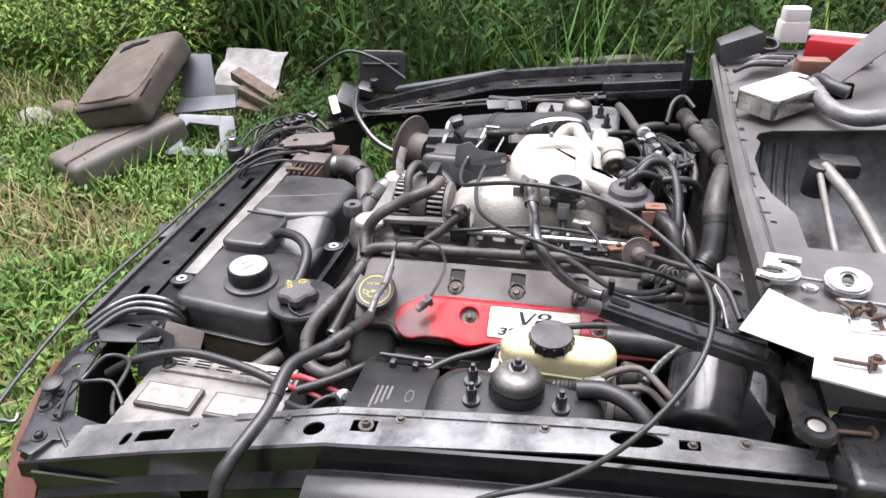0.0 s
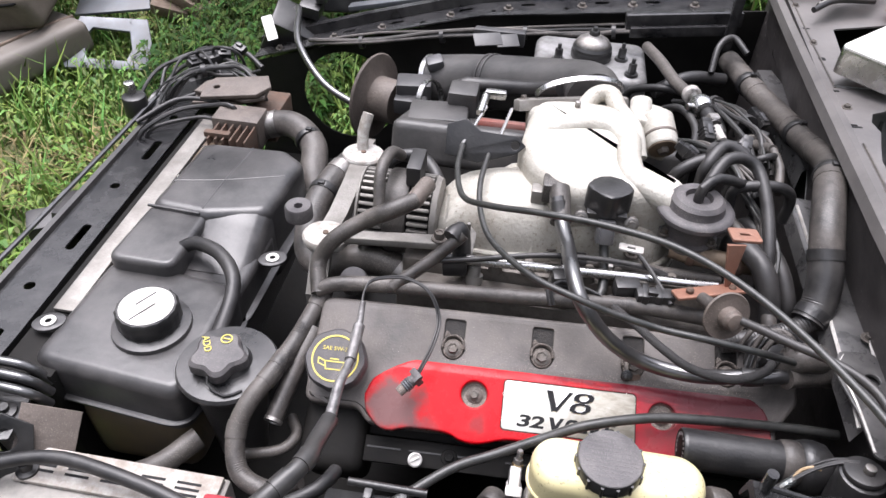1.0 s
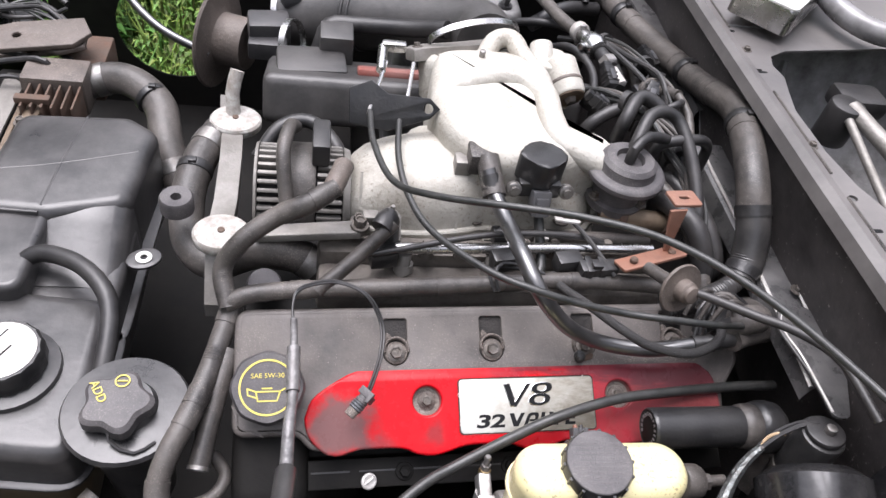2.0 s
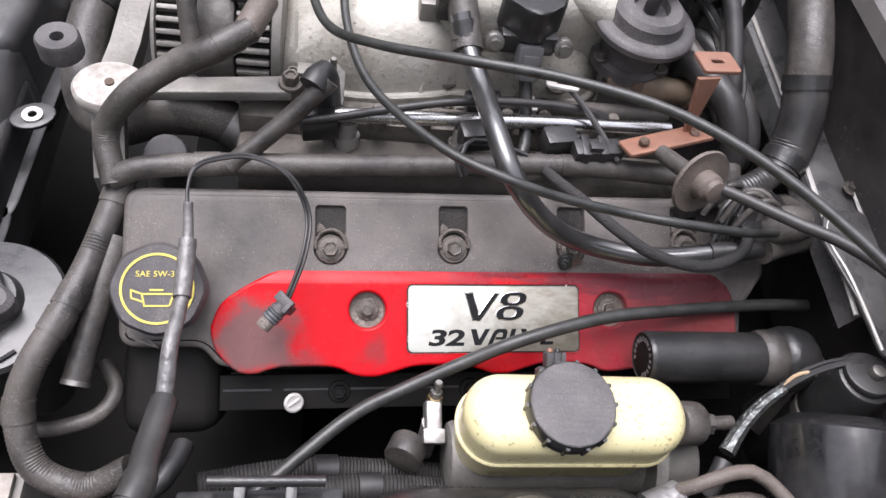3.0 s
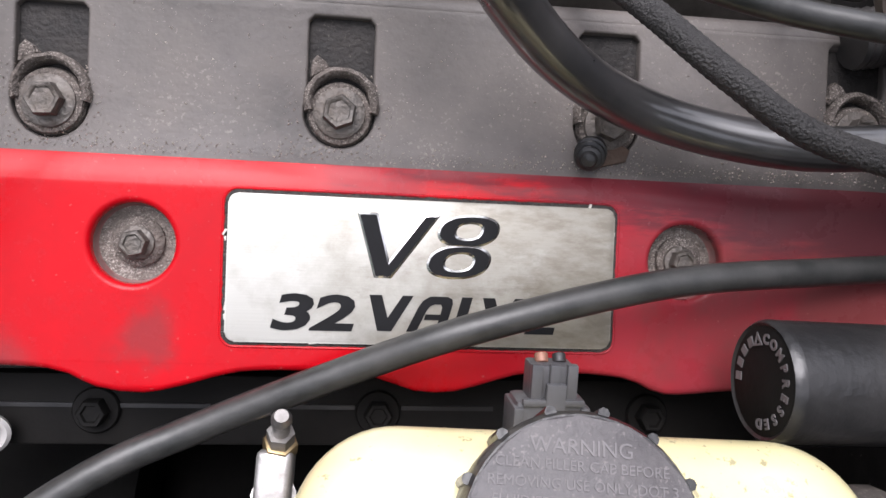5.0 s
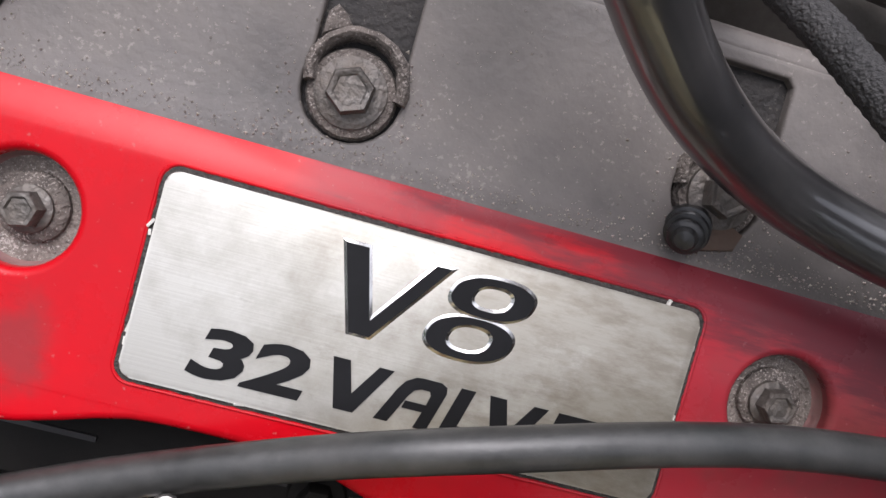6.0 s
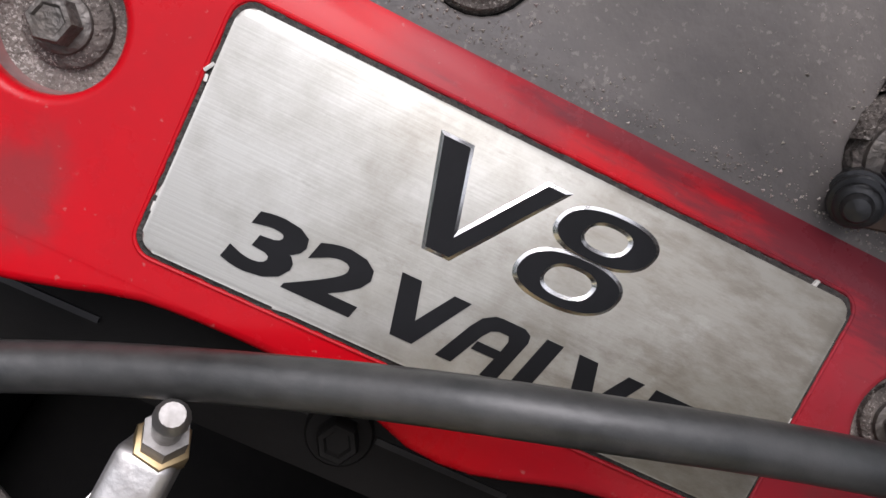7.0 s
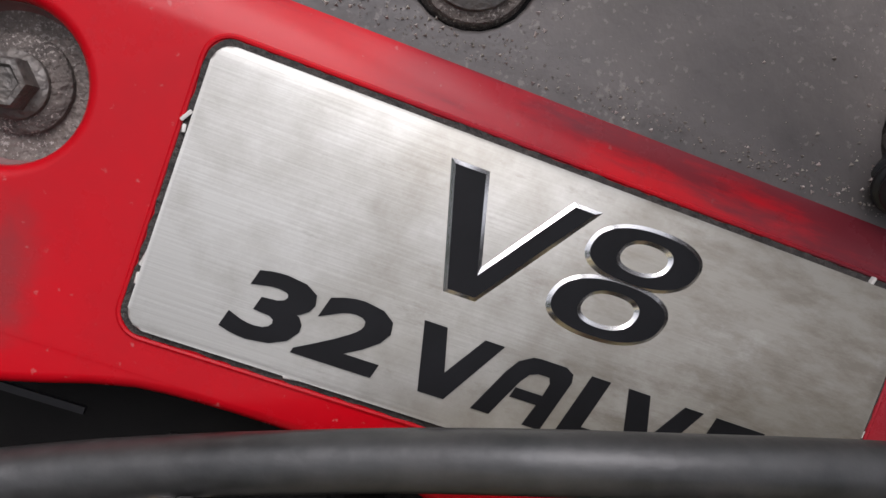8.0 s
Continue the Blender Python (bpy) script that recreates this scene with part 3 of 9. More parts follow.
    def base(self):
        xs = [v.co for v in self.bm.verts]
        lo = [min(c[i] for c in xs) for i in range(3)]
        hi = [max(c[i] for c in xs) for i in range(3)]
        return Vector(((lo[0] + hi[0]) / 2, (lo[1] + hi[1]) / 2, lo[2]))


ORIGIN = {}


def thing(name, origin, label, category, group="", kind=""):
    """An Empty at the base of a thing that has parts."""
    ob = new(name)
    ob.location = origin
    ob.empty_display_size = 0.02
    ORIGIN[ob.name] = Vector(origin)
    return tagged(ob, label, category, group, kind)


def part(name, g, material, parent, label="", sharp=38, jitter=0.0):
    """Links a mesh as one part of a thing or of a part."""
    o = ORIGIN[parent.name]
    ob = new(name, g.mesh(name, material, o, sharp, jitter))
    ob.parent = parent
    ORIGIN[ob.name] = o
    return tagged(ob, label)


def solo(name, g, material, label, category, group="", kind="", sharp=38, jitter=0.0, origin=None):
    """A thing that is one mesh."""
    o = g.base() if origin is None else Vector(origin)
    ob = new(name, g.mesh(name, material, o, sharp, jitter))
    ob.location = o
    ORIGIN[ob.name] = o
    return tagged(ob, label, category, group, kind)


def hex_bolt(g, m, r, h, flange=1.5, fh=0.25):
    """A hexagonal head on a round flange, along the z axis of m."""
    g.lathe([(r * flange, 0), (r * flange, h * fh * 0.6), (r * flange * 0.93, h * fh)], m, 20)
    g.lathe([(r, h * fh), (r, h * 0.9), (r * 0.9, h), (r * 0.66, h * 0.99), (r * 0.56, h * 0.84)], m, 6)
    return g


def washer_nut(g, m, r, h):
    g.lathe([(r * 1.7, 0), (r * 1.7, h * 0.15), (r * 1.6, h * 0.2)], m, 20)
    g.lathe([(r, h * 0.2), (r, h * 0.7), (r * 0.85, h * 0.78)], m, 6)
    g.lathe([(r * 0.5, h * 0.78), (r * 0.5, h), (r * 0.4, h * 1.05)], m, 12)
    return g


# ---- ground ----
def ground_height(x, y):
    return 0.05 * noise.noise((x * 0.7, y * 0.7, 0.0)) + 0.02 * noise.noise((x * 2.3, y * 2.3, 3.0))


g = G()
xs = [-60, -25, -12, *[-6 + 0.3 * i for i in range(36)], 8, 16, 30, 60]
ys = [-60, -25, -12, -5, *[-2 + 0.3 * i for i in range(36)], 12, 20, 35, 60]
g.skin([[(x, y, ground_height(x, y) if abs(x) < 7 and abs(y) < 10 else 0.0) for x in xs] for y in ys])
solo("ground", g, M_soil, "bare earth with litter under grass and weeds", "ground", kind="structure", origin=(0, 0, 0))


def in_car(x, y):
    return -0.74 < x < 2.5 and -0.5 < y < 1.1


def blades(name, count, xr, yr, hr, width, material, label, lean=0.5, keep=None, seed=1):
    rng = np.random.default_rng(seed)
    verts, faces = [], []
    while len(faces) < 2 * count:
        x, y = rng.uniform(*xr), rng.uniform(*yr)
        if in_car(x, y) or (keep and not keep(x, y, rng)):
            continue
        h, a, w = rng.uniform(*hr), rng.uniform(0, 6.283), width * rng.uniform(0.6, 1.4)
        if y > 1.0 and rng.random() < 0.3:
            h *= 1.4
        dx, dy = math.cos(a), math.sin(a)
        b = a + rng.uniform(1.0, 2.2)
        lx, ly = math.cos(b) * h * lean * rng.uniform(0.2, 1), math.sin(b) * h * lean * rng.uniform(0.2, 1)
        z = ground_height(x, y) - 0.01
        k = len(verts)
        verts += [(x - dx * w, y - dy * w, z), (x + dx * w, y + dy * w, z),
                  (x + 0.35 * lx + 0.8 * dx * w, y + 0.35 * ly + 0.8 * dy * w, z + 0.6 * h), (x + 0.35 * lx - 0.8 * dx * w, y + 0.35 * ly - 0.8 * dy * w, z + 0.6 * h),
                  (x + lx, y + ly, z + h * 0.95)]
        faces += [(k, k + 1, k + 2, k + 3), (k + 3, k + 2, k + 4)]
    me = bpy.data.meshes.new(name)
    me.from_pydata(verts, [], faces)
    me.materials.append(material)
    return tagged(new(name, me), label, "grass", kind="stuff")


def trodden(x, y):
    """How bare the yard is: a worn patch beside the nose, with ragged borders."""
    return 0.5 * noise.noise((x * 0.9 + 4.0, y * 0.9, 7.0)) + 0.6 * max(0.0, 1.0 - math.hypot((x + 2.15) / 0.75, (y - 1.2) / 0.5))


def not_bare(x, y, rng):
    return rng.random() < (0.4 if trodden(x, y) > 0.12 and x < -1.3 and y < 2.6 else 1.0)


blades("lawn_grass", 40000, (-4.2, 2.2), (-1.6, 3.4), (0.06, 0.19), 0.0042, M_grass, "short green grass round the stripped car", 0.8, not_bare, 2)
blades("outer_grass", 26000, (-9.0, 8.0), (-7.0, 9.0), (0.10, 0.32), 0.011, M_grass, "rough grass spreading over the yard", 0.9, lambda x, y, r: (r.random() < 0.25 + 0.75 * min(1.0, max(0.0, (math.hypot(x, y) - 2.2) / 2.0))) and not (-4.3 < x < 0.4 and 0.0 < y < 3.4) and math.hypot(x, y) < 8.5 + 1.5 * noise.noise((x, y, 1.0)), 12)
blades("tall_grass", 10000, (-4.6, 3.2), (1.5, 6.8), (0.35, 0.85), 0.005, M_grass, "tall green meadow grass behind the car", 0.7, lambda x, y, r: y > 1.55 + 1.1 * max(0, -x - 0.2) ** 0.5 + 0.4 * noise.noise((x, y, 2)), 3)
blades("dry_grass", 6500, (-4.2, -0.8), (0.2, 3.6), (0.04, 0.13), 0.0035, M_dry, "flattened dry straw on trodden earth", 2.2, lambda x, y, r: trodden(x, y) > 0.05, 4)


def leaf_pile(name, plants, leaves, material, stalk_material, label, place, hr, leaf, seed):
    """Standing weeds: stalks with pairs of narrow pointed leaves that droop at the tip."""
    rng = np.random.default_rng(seed)
    verts, faces, sv, sf = [], [], [], []
    for _ in range(plants):
        x, y = place(rng)
        h = rng.uniform(*hr)
        tx, ty = rng.uniform(-0.2, 0.2, 2) * h
        z0 = ground_height(x, y) - 0.02
        k = len(sv)
        for q in range(4):
            t = q / 3
            r = 0.006 * (1.1 - t)
            px, py, pz = x + tx * t * t, y + ty * t * t, z0 + h * t
            sv += [(px - r, py, pz), (px + r, py - r, pz), (px, py + r, pz)]
        for q in range(3):
            for j in range(3):
                sf.append((k + 3 * q + j, k + 3 * q + (j + 1) % 3, k + 3 * q + 3 + (j + 1) % 3, k + 3 * q + 3 + j))
        for i in range(leaves):
            t = 0.12 + 0.88 * (i + rng.random() * 0.6) / leaves
            px, py, pz = x + tx * t * t, y + ty * t * t, z0 + h * t
            a = i * 2.4 + rng.uniform(-0.4, 0.4)
            ln = leaf * rng.uniform(0.6, 1.25) * (1.15 - 0.55 * t)
            w = ln * rng.uniform(0.10, 0.17)
            ca, sa = math.cos(a), math.sin(a)
            up = rng.uniform(0.1, 0.7)
            k = len(verts)
            pts = [(0, 0, 0), (0.45 * ln, w, 0.45 * ln * up), (0.45 * ln, -w, 0.45 * ln * up), (0.42 * ln, 0, 0.40 * ln * up), (ln, 0, ln * up * 0.35 - 0.25 * ln)]
            verts += [(px + u * ca - v * sa, py + u * sa + v * ca, pz + s) for u, v, s in pts]
            faces += [(k, k + 3, k + 1), (k, k + 2, k + 3), (k + 1, k + 3, k + 4), (k + 3, k + 2, k + 4)]
    for nm, v, f, mat, lb in ((name, verts, faces, material, label), (name + "_stalks", sv, sf, stalk_material, "thin stalks of standing weeds")):
        me = bpy.data.meshes.new(nm)
        me.from_pydata(v, [], f)
        me.materials.append(mat)
        tagged(new(nm, me), lb, "weeds", kind="stuff")


def weed_place(rng):
    while True:
        x, y = rng.uniform(-3.4, 3.4), rng.uniform(1.7, 7.2)
        if y > 2.55 + 0.35 * max(0.0, -x - 1.0) + 0.5 * noise.noise((x * 0.8, y * 0.8, 5.0)) - (0.55 if x > -1.1 else 0.0):
            return x, y


def herb_place(rng):
    while True:
        x, y = rng.uniform(-3.4, 1.2), rng.uniform(-0.3, 3.0)
        if not in_car(x, y) and trodden(x, y) < 0.15:
            return x, y


def bush_place(rng):
    while True:
        x, y = rng.uniform(-4.4, -2.0), rng.uniform(2.55, 4.4)
        if y > 2.5 + 0.35 * noise.noise((x * 1.5, y * 1.5, 3.0)) + 0.25 * max(0.0, -x - 2.6):
            return x, y


leaf_pile("bright_bushes", 620, 26, M_bush, M_stalk, "yellow-green leafy bushes at the yard's edge, sunlight in their colour", bush_place, (0.30, 0.80), 0.10, 9)
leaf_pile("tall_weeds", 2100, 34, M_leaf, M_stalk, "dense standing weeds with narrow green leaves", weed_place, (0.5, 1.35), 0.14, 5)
def corner_place(rng):
    while True:
        x, y = rng.uniform(-1.45, -0.75), rng.uniform(1.25, 2.6)
        if y > 1.35 - 0.5 * (x + 0.75) and y - 1.2 > -0.45 * (x + 1.05) + 0.25 * noise.noise((x * 2, y * 2, 8.0)):
            return x, y


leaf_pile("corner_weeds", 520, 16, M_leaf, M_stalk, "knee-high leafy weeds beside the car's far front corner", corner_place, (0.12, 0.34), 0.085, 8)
leaf_pile("low_herbs", 4200, 8, M_herb, M_stalk, "low broad leaved herbs among the grass", herb_place, (0.05, 0.17), 0.07, 6)


def tree_line(seed=9):
    """A ring of dense dark foliage that closes the yard on all sides."""
    rng = np.random.default_rng(seed)
    verts, faces = [], []
    for _ in range(15000):
        a, r, z = rng.uniform(0, 6.283), rng.uniform(9.0, 12.0), 9.0 * rng.random() ** 0.8
        if z > 5.5 + 3.0 * noise.noise((3 * math.cos(a), 3 * math.sin(a), 1.0)) + 1.5:
            continue
        c = Vector((r * math.cos(a), r * math.sin(a) + 0.5, z + 0.1))
        u = Vector(rng.normal(size=3)).normalized()
        w = u.cross(Vector(rng.normal(size=3))).normalized()
        s = rng.uniform(0.22, 0.5)
        k = len(verts)
        verts += [tuple(c - s * u), tuple(c + 0.5 * s * w), tuple(c + s * u), tuple(c - 0.5 * s * w)]
        faces.append((k, k + 1, k + 2, k + 3))
    me = bpy.data.meshes.new("tree_line")
    me.from_pydata(verts, [], faces)
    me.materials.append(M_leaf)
    return tagged(new("tree_line", me), "dense dark green foliage closing the yard", "trees", kind="stuff")


tree_line()

# ---- the shell of the car ----
def rail_z(x):
    """The falling height line of both wings."""
    pts = [(-0.75, 0.655), (-0.60, 0.705), (-0.40, 0.770), (-0.29, 0.802), (-0.145, 0.845), (-0.03, 0.862), (0.17, 0.888), (0.30, 0.900), (0.42, 0.912), (1.0, 0.95)]
    for (a, za), (b, zb) in zip(pts, pts[1:]):
        if x <= b:
            return za + (zb - za) * (x - a) / (b - a)
    return pts[-1][1]


CUTS = [-0.6, -0.5, -0.4, -0.29, -0.22, -0.145, -0.09, -0.03, 0.07, 0.17, 0.24, 0.3, 0.36]

apron = thing("fender_apron", (-0.1, -0.36, 0.2), "worn grey-black sheet metal apron along the engine bay with slots", "car body")
holes = [rrect(0.060, 0.020, 0.003, 2, -0.42, -0.352), rrect(0.014, 0.024, 0.006, 3, -0.468, -0.354), ring(0.012, 16, -0.172, -0.357, 1.25, 1), rrect(0.02, 0.026, 0.006, 3, -0.262, -0.352), rrect(0.034, 0.020, 0.002, 2, -0.105, -0.352), ring(0.016, 18, 0.226, -0.344, 1.9, 0.8), rrect(0.024, 0.015, 0.001, 2, 0.285, -0.346)]
g = G().sheet([(-0.63, -0.315), (-0.3, -0.325), (-0.145, -0.32), (0.2, -0.317), (0.33, -0.325), (0.425, -0.338), (0.72, -0.350), (0.72, -0.380), (0.425, -0.374), (0.2, -0.372), (-0.1, -0.385), (-0.3, -0.39), (-0.63, -0.39)], holes, 0.003, bend=lambda x, y, z: (x, y, z + rail_z(x) - 0.002), cuts=CUTS)
flange = part("flange", g, M_apron, apron, "scuffed flat flange with stamped slots")
for a, b in ((-0.30, -0.148), (-0.146, -0.034), (-0.032, 0.05), (0.052, 0.165), (0.168, 0.262)):
    g = G().skin([[(x, y, rail_z(x) + 0.0035) for x in (a, (a + b) / 2, b)] for y in (-0.322, -0.334)])
    part("overlap_strip", g, M_apron, apron)
g = G().skin([[(x, y, rail_z(x) + dz) for x in (-0.63, *CUTS, 0.42, 0.72)] for y, dz in ((-0.387, 0.002), (-0.392, 0.010), (-0.396, 0.008), (-0.399, -0.03), (-0.415, -0.045))])
part("turned_edge", g, M_fender, apron)
g = G().skin([[(x, y, z) for x in (-0.63, *CUTS, 0.42)] for y, z in ((-0.325, 0.4), (-0.335, 0.2))])
for v in g.bm.verts:
    if v.co.z > 0.3:
        v.co.z = rail_z(v.co.x) - 0.003
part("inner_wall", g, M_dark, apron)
g = G()
washer_nut(g, T3(-0.102, -0.352, rail_z(-0.102) + 0.001), 0.006, 0.012)
part("nut", g, M_bolt, apron)
g = G()
hex_bolt(g, T3(0.288, -0.346, rail_z(0.288) + 0.001), 0.004, 0.005)
part("screw", g, M_bolt, apron)

fender = thing("front_fender", (0.1, -0.45, 0.3), "glossy black front fender panel below the apron edge", "car body")
g = G().skin([[(x, y, rail_z(x) + dz) for x in (-0.16, -0.1, 0, 0.1, 0.2, 0.3, 0.42, 0.7)] for y, dz in ((-0.402, -0.035), (-0.408, -0.022), (-0.422, -0.020), (-0.45, -0.03), (-0.49, -0.06), (-0.52, -0.12), (-0.53, -0.3), (-0.53, -0.5))])
part("panel", g, M_fender, fender)
g = G().skin([[(x, -0.412, rail_z(x) + dz) for x in (-0.3, -0.2, -0.1, 0, 0.1)] for dz in (-0.05, -0.45)])
part("liner", g, M_green, fender, "dark green inner liner")
g = G().slab([(-0.60, -0.02), (-0.36, 0.0), (-0.36, -0.16), (-0.60, -0.16)], 0.004, T3(0, -0.402, 0.725) @ pose(0, 0, 0, 90))
part("lamp_backing", g, M_green, fender, "dark green plate behind the lamp opening")
g = G().sheet([(-0.07, -0.02), (0.05, -0.022), (0.08, 0.02), (-0.05, 0.022)], [], 0.004, T3(-0.375, -0.43, 0.705) @ pose(0, 0, 0, -25, 0, 4), 0.001)
tag_plate = solo("lamp_bracket", g, M_apron, "grey-black lamp bracket plate hanging below the apron", "bracket")
g = G().tube([(-0.20, -0.44, 0.70), (-0.17, -0.44, 0.695), (-0.13, -0.435, 0.69)], 0.008, 10)
solo("bulb_holder", g, M_steel, "small metal bulb holder on a wire under the fender", "bulb holder")

far = thing("far_fender_apron", (-0.1, 0.95, 0.2), "black painted apron and rail on the far wing with punched holes", "car body")
fholes = [rrect(0.03, 0.012, 0.004, 2, x, 0.965) for x in (-0.44, -0.33, -0.18, -0.05, 0.1, 0.2)] + [ring(0.006, 10, x, 0.94) for x in (-0.5, -0.27, -0.12, 0.03)]
g = G().sheet([(-0.66, 0.93), (-0.3, 0.925), (0, 0.915), (0.36, 0.915), (0.36, 0.985), (0, 0.99), (-0.3, 1.0), (-0.66, 1.01)], fholes, 0.003, bend=lambda x, y, z: (x, y, z + rail_z(x) - 0.012), cuts=CUTS)
part("flange", g, M_paint, far)
g = G().skin([[(x, y, rail_z(x) + dz) for x in (-0.66, *CUTS)] for y, dz in ((0.988, -0.008), (0.992, 0.012), (1.012, 0.012), (1.02, -0.03), (1.024, -0.05))])
part("turned_edge", g, M_paint, far)
wall = [(-0.66, 0.2), (0.42, 0.2), (0.42, 0.90), (0.17, 0.872), (-0.03, 0.846), (-0.145, 0.828), (-0.29, 0.785), (-0.4, 0.752), (-0.66, 0.665)]
g = G().sheet(wall, [ring(0.112, 28, -0.435, 0.605, 0.98, 0.98)], 0.004, T3(0, 0.935, 0) @ pose(0, 0, 0, 90))
part("inner_wall", g, M_dark, far)


def stud_top(name, parent, x, y, z, r=0.0075, h=0.034):
    g = G()
    washer_nut(g, T3(x, y, z), r, h)
    return part(name, g, M_gloss, parent)


def shock_tower(x, y, z, w, d, spread, material, label, shift=0.0, bevel=0.03):
    t = thing("shock_tower", (x, y, z - 0.35), label, "shock tower", "shock towers")
    g = G().pillow(rrect(w, d, bevel * 1.8, 7), 0.35, bevel, T3(x, y + shift, z - 0.35), 6)
    part("housing", g, material, t)
    g = G().lathe([(0.036, 0), (0.039, 0.005), (0.039, 0.016), (0.036, 0.021), (0.0, 0.021)], T3(x, y, z - 0.002), 28, closed=False)
    g.lathe([(0.037, 0.019), (0.0375, 0.024), (0.034, 0.029), (0.0, 0.029)], T3(x, y, z - 0.002), 28, closed=False)
    part("rubber_mount", g, M_plastic, t, "black rubber strut mount")
    g = G().lathe([(0.034, 0.025), (0.0335, 0.029), (0.030, 0.034), (0.023, 0.0385), (0.016, 0.041), (0.0125, 0.045), (0.0, 0.045)], T3(x, y, z), 28, closed=False)
    part("cup_washer", g, M_steel, t, "dull metal cup washer")
    stud_top("nut", t, x, y, z + 0.033, 0.010, 0.026)
    for dx, dy in spread:
        stud_top("stud", t, x + dx, y + dy, z - 0.002)
    return t


shock_tower(0.072, -0.218, 0.822, 0.25, 0.165, ((-0.063, 0.006), (0.063, -0.022), (-0.058, -0.032)), M_plastic, "black shock tower with rubber mount and three studs", -0.030)
shock_tower(0.085, 0.800, 0.828, 0.215, 0.17, ((-0.062, -0.03), (0.058, 0.0), (0.075, -0.06)), M_well, "scuffed grey shock tower with rubber mount and studs", bevel=0.014)

# the underside of the bay: an added near-black floor stands in for deep shade
under = thing("bay_shade_floor", (0.0, 0.3, 0.3), "near-black floor added for shade below the engine, with cross member", "car body")
g = G().sheet([(-0.64, -0.33), (0.43, -0.33), (0.43, 0.94), (-0.64, 0.94)], [], 0.004, T3(0, 0, 0.42))
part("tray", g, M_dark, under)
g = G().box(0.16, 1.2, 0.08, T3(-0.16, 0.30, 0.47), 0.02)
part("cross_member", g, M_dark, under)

# the firewall and the cowl
bulk = thing("firewall", (0.42, 0.3, 0.2), "dark painted firewall behind the engine", "car body", kind="structure")
g = G().box(0.02, 1.3, 0.62, T3(0.425, 0.30, 0.62))
part("wall", g, M_wall, bulk)
g = G().skin([[(x, y, z) for y in (-0.05, 0.02, 0.10, 0.20, 0.34)] for x, z in ((0.352, 0.845), (0.357, 0.866), (0.363, 0.870))] + [[(0.388 + 0.10 * max(0.0, y - 0.05), y, 0.868) for y in (-0.05, 0.02, 0.10, 0.20, 0.34)], [(0.394 + 0.10 * max(0.0, y - 0.05), y, 0.872) for y in (-0.05, 0.02, 0.10, 0.20, 0.34)]])
part("ledge", g, M_ledge, bulk, "scuffed black folded ledge along the firewall")
g = G().tube([(0.353, -0.05, 0.867), (0.356, 0.02, 0.869), (0.359, 0.10, 0.870), (0.362, 0.20, 0.871), (0.364, 0.32, 0.871)], 0.0022, 6)
part("worn_edge", g, M_label, bulk, "bright worn edge of the ledge", jitter=0.0015)
g = G().tube([(0.389, -0.04, 0.8745), (0.3905, 0.04, 0.8745), (0.398, 0.12, 0.8745), (0.408, 0.22, 0.8745), (0.418, 0.33, 0.8745)], 0.0018, 6)
part("outer_edge", g, M_label, bulk, "bright worn outer edge of the ledge", jitter=0.0012)
END = roundpoly([(0.341, 0.016), (0.352, 0.046), (0.388, 0.050), (0.406, 0.012), (0.394, -0.040), (0.372, -0.092), (0.354, -0.090), (0.352, -0.040)], 0.010, 4)
g = G().sheet(END, [ring(0.008, 14, 0.378, 0.010)], 0.004, T3(0, 0, 0.8735), 0.001)
part("ledge_end", g, M_ledge, bulk, "rounded scuffed ledge end with a bolt hole")
g = G().tube([(0.356, 0.042, 0.8765), (0.345, 0.020, 0.8765), (0.351, -0.010, 0.8765), (0.354, -0.040, 0.8765), (0.356, -0.085, 0.8765)], 0.0016, 8)
part("worn_lip", g, M_label, bulk, "bright torn lip of the ledge end", jitter=0.0012)
g = G().skin([[(x, y, z) for x, y in ((0.374, 0.735), (0.384, 0.628), (0.390, 0.523), (0.392, 0.42))] for z in (0.83, 0.862)] + [[(0.376, 0.735, 0.868), (0.386, 0.628, 0.868), (0.393, 0.523, 0.868), (0.395, 0.42, 0.868)], [(0.400, 0.735, 0.870), (0.418, 0.650, 0.870), (0.420, 0.527, 0.870), (0.420, 0.42, 0.870)]])
part("far_ledge", g, M_ledge, bulk, "scuffed far ledge behind the wiring sleeve")
g = hex_bolt(G(), T3(0.392, 0.075, 0.874), 0.005, 0.006, 1.7)
part("bolt", g, M_bolt, bulk)

cowl = thing("cowl", (0.6, 0.3, 0.9), "dusty grey-black cowl panel with a large open well", "car body")
opening = [(0.438, -0.05), (0.440, 0.05), (0.416, 0.12), (0.409, 0.18), (0.410, 0.26), (0.420, 0.30), (0.430, 0.335), (0.426, 0.362), (0.434, 0.386), (0.462, 0.402), (0.70, 0.430), (0.70, -0.03), (0.5, -0.055)]
small = [roundpoly([(0.455, 0.684), (0.593, 0.728), (0.672, 0.710), (0.640, 0.600), (0.523, 0.574), (0.441, 0.560)], 0.010, 3), rrect(0.012, 0.005, 0.002, 2, 0.40, 0.35), ring(0.005, 10, 0.40, 0.10), ring(0.005, 10, 0.405, 0.02), ring(0.006, 10, 0.395, 0.48)]


def cowl_z(x, y):
    return 0.985 + 0.02 * math.sin((y - 0.3) * 2.2) * -1 + 0.05 * (x - 0.4)


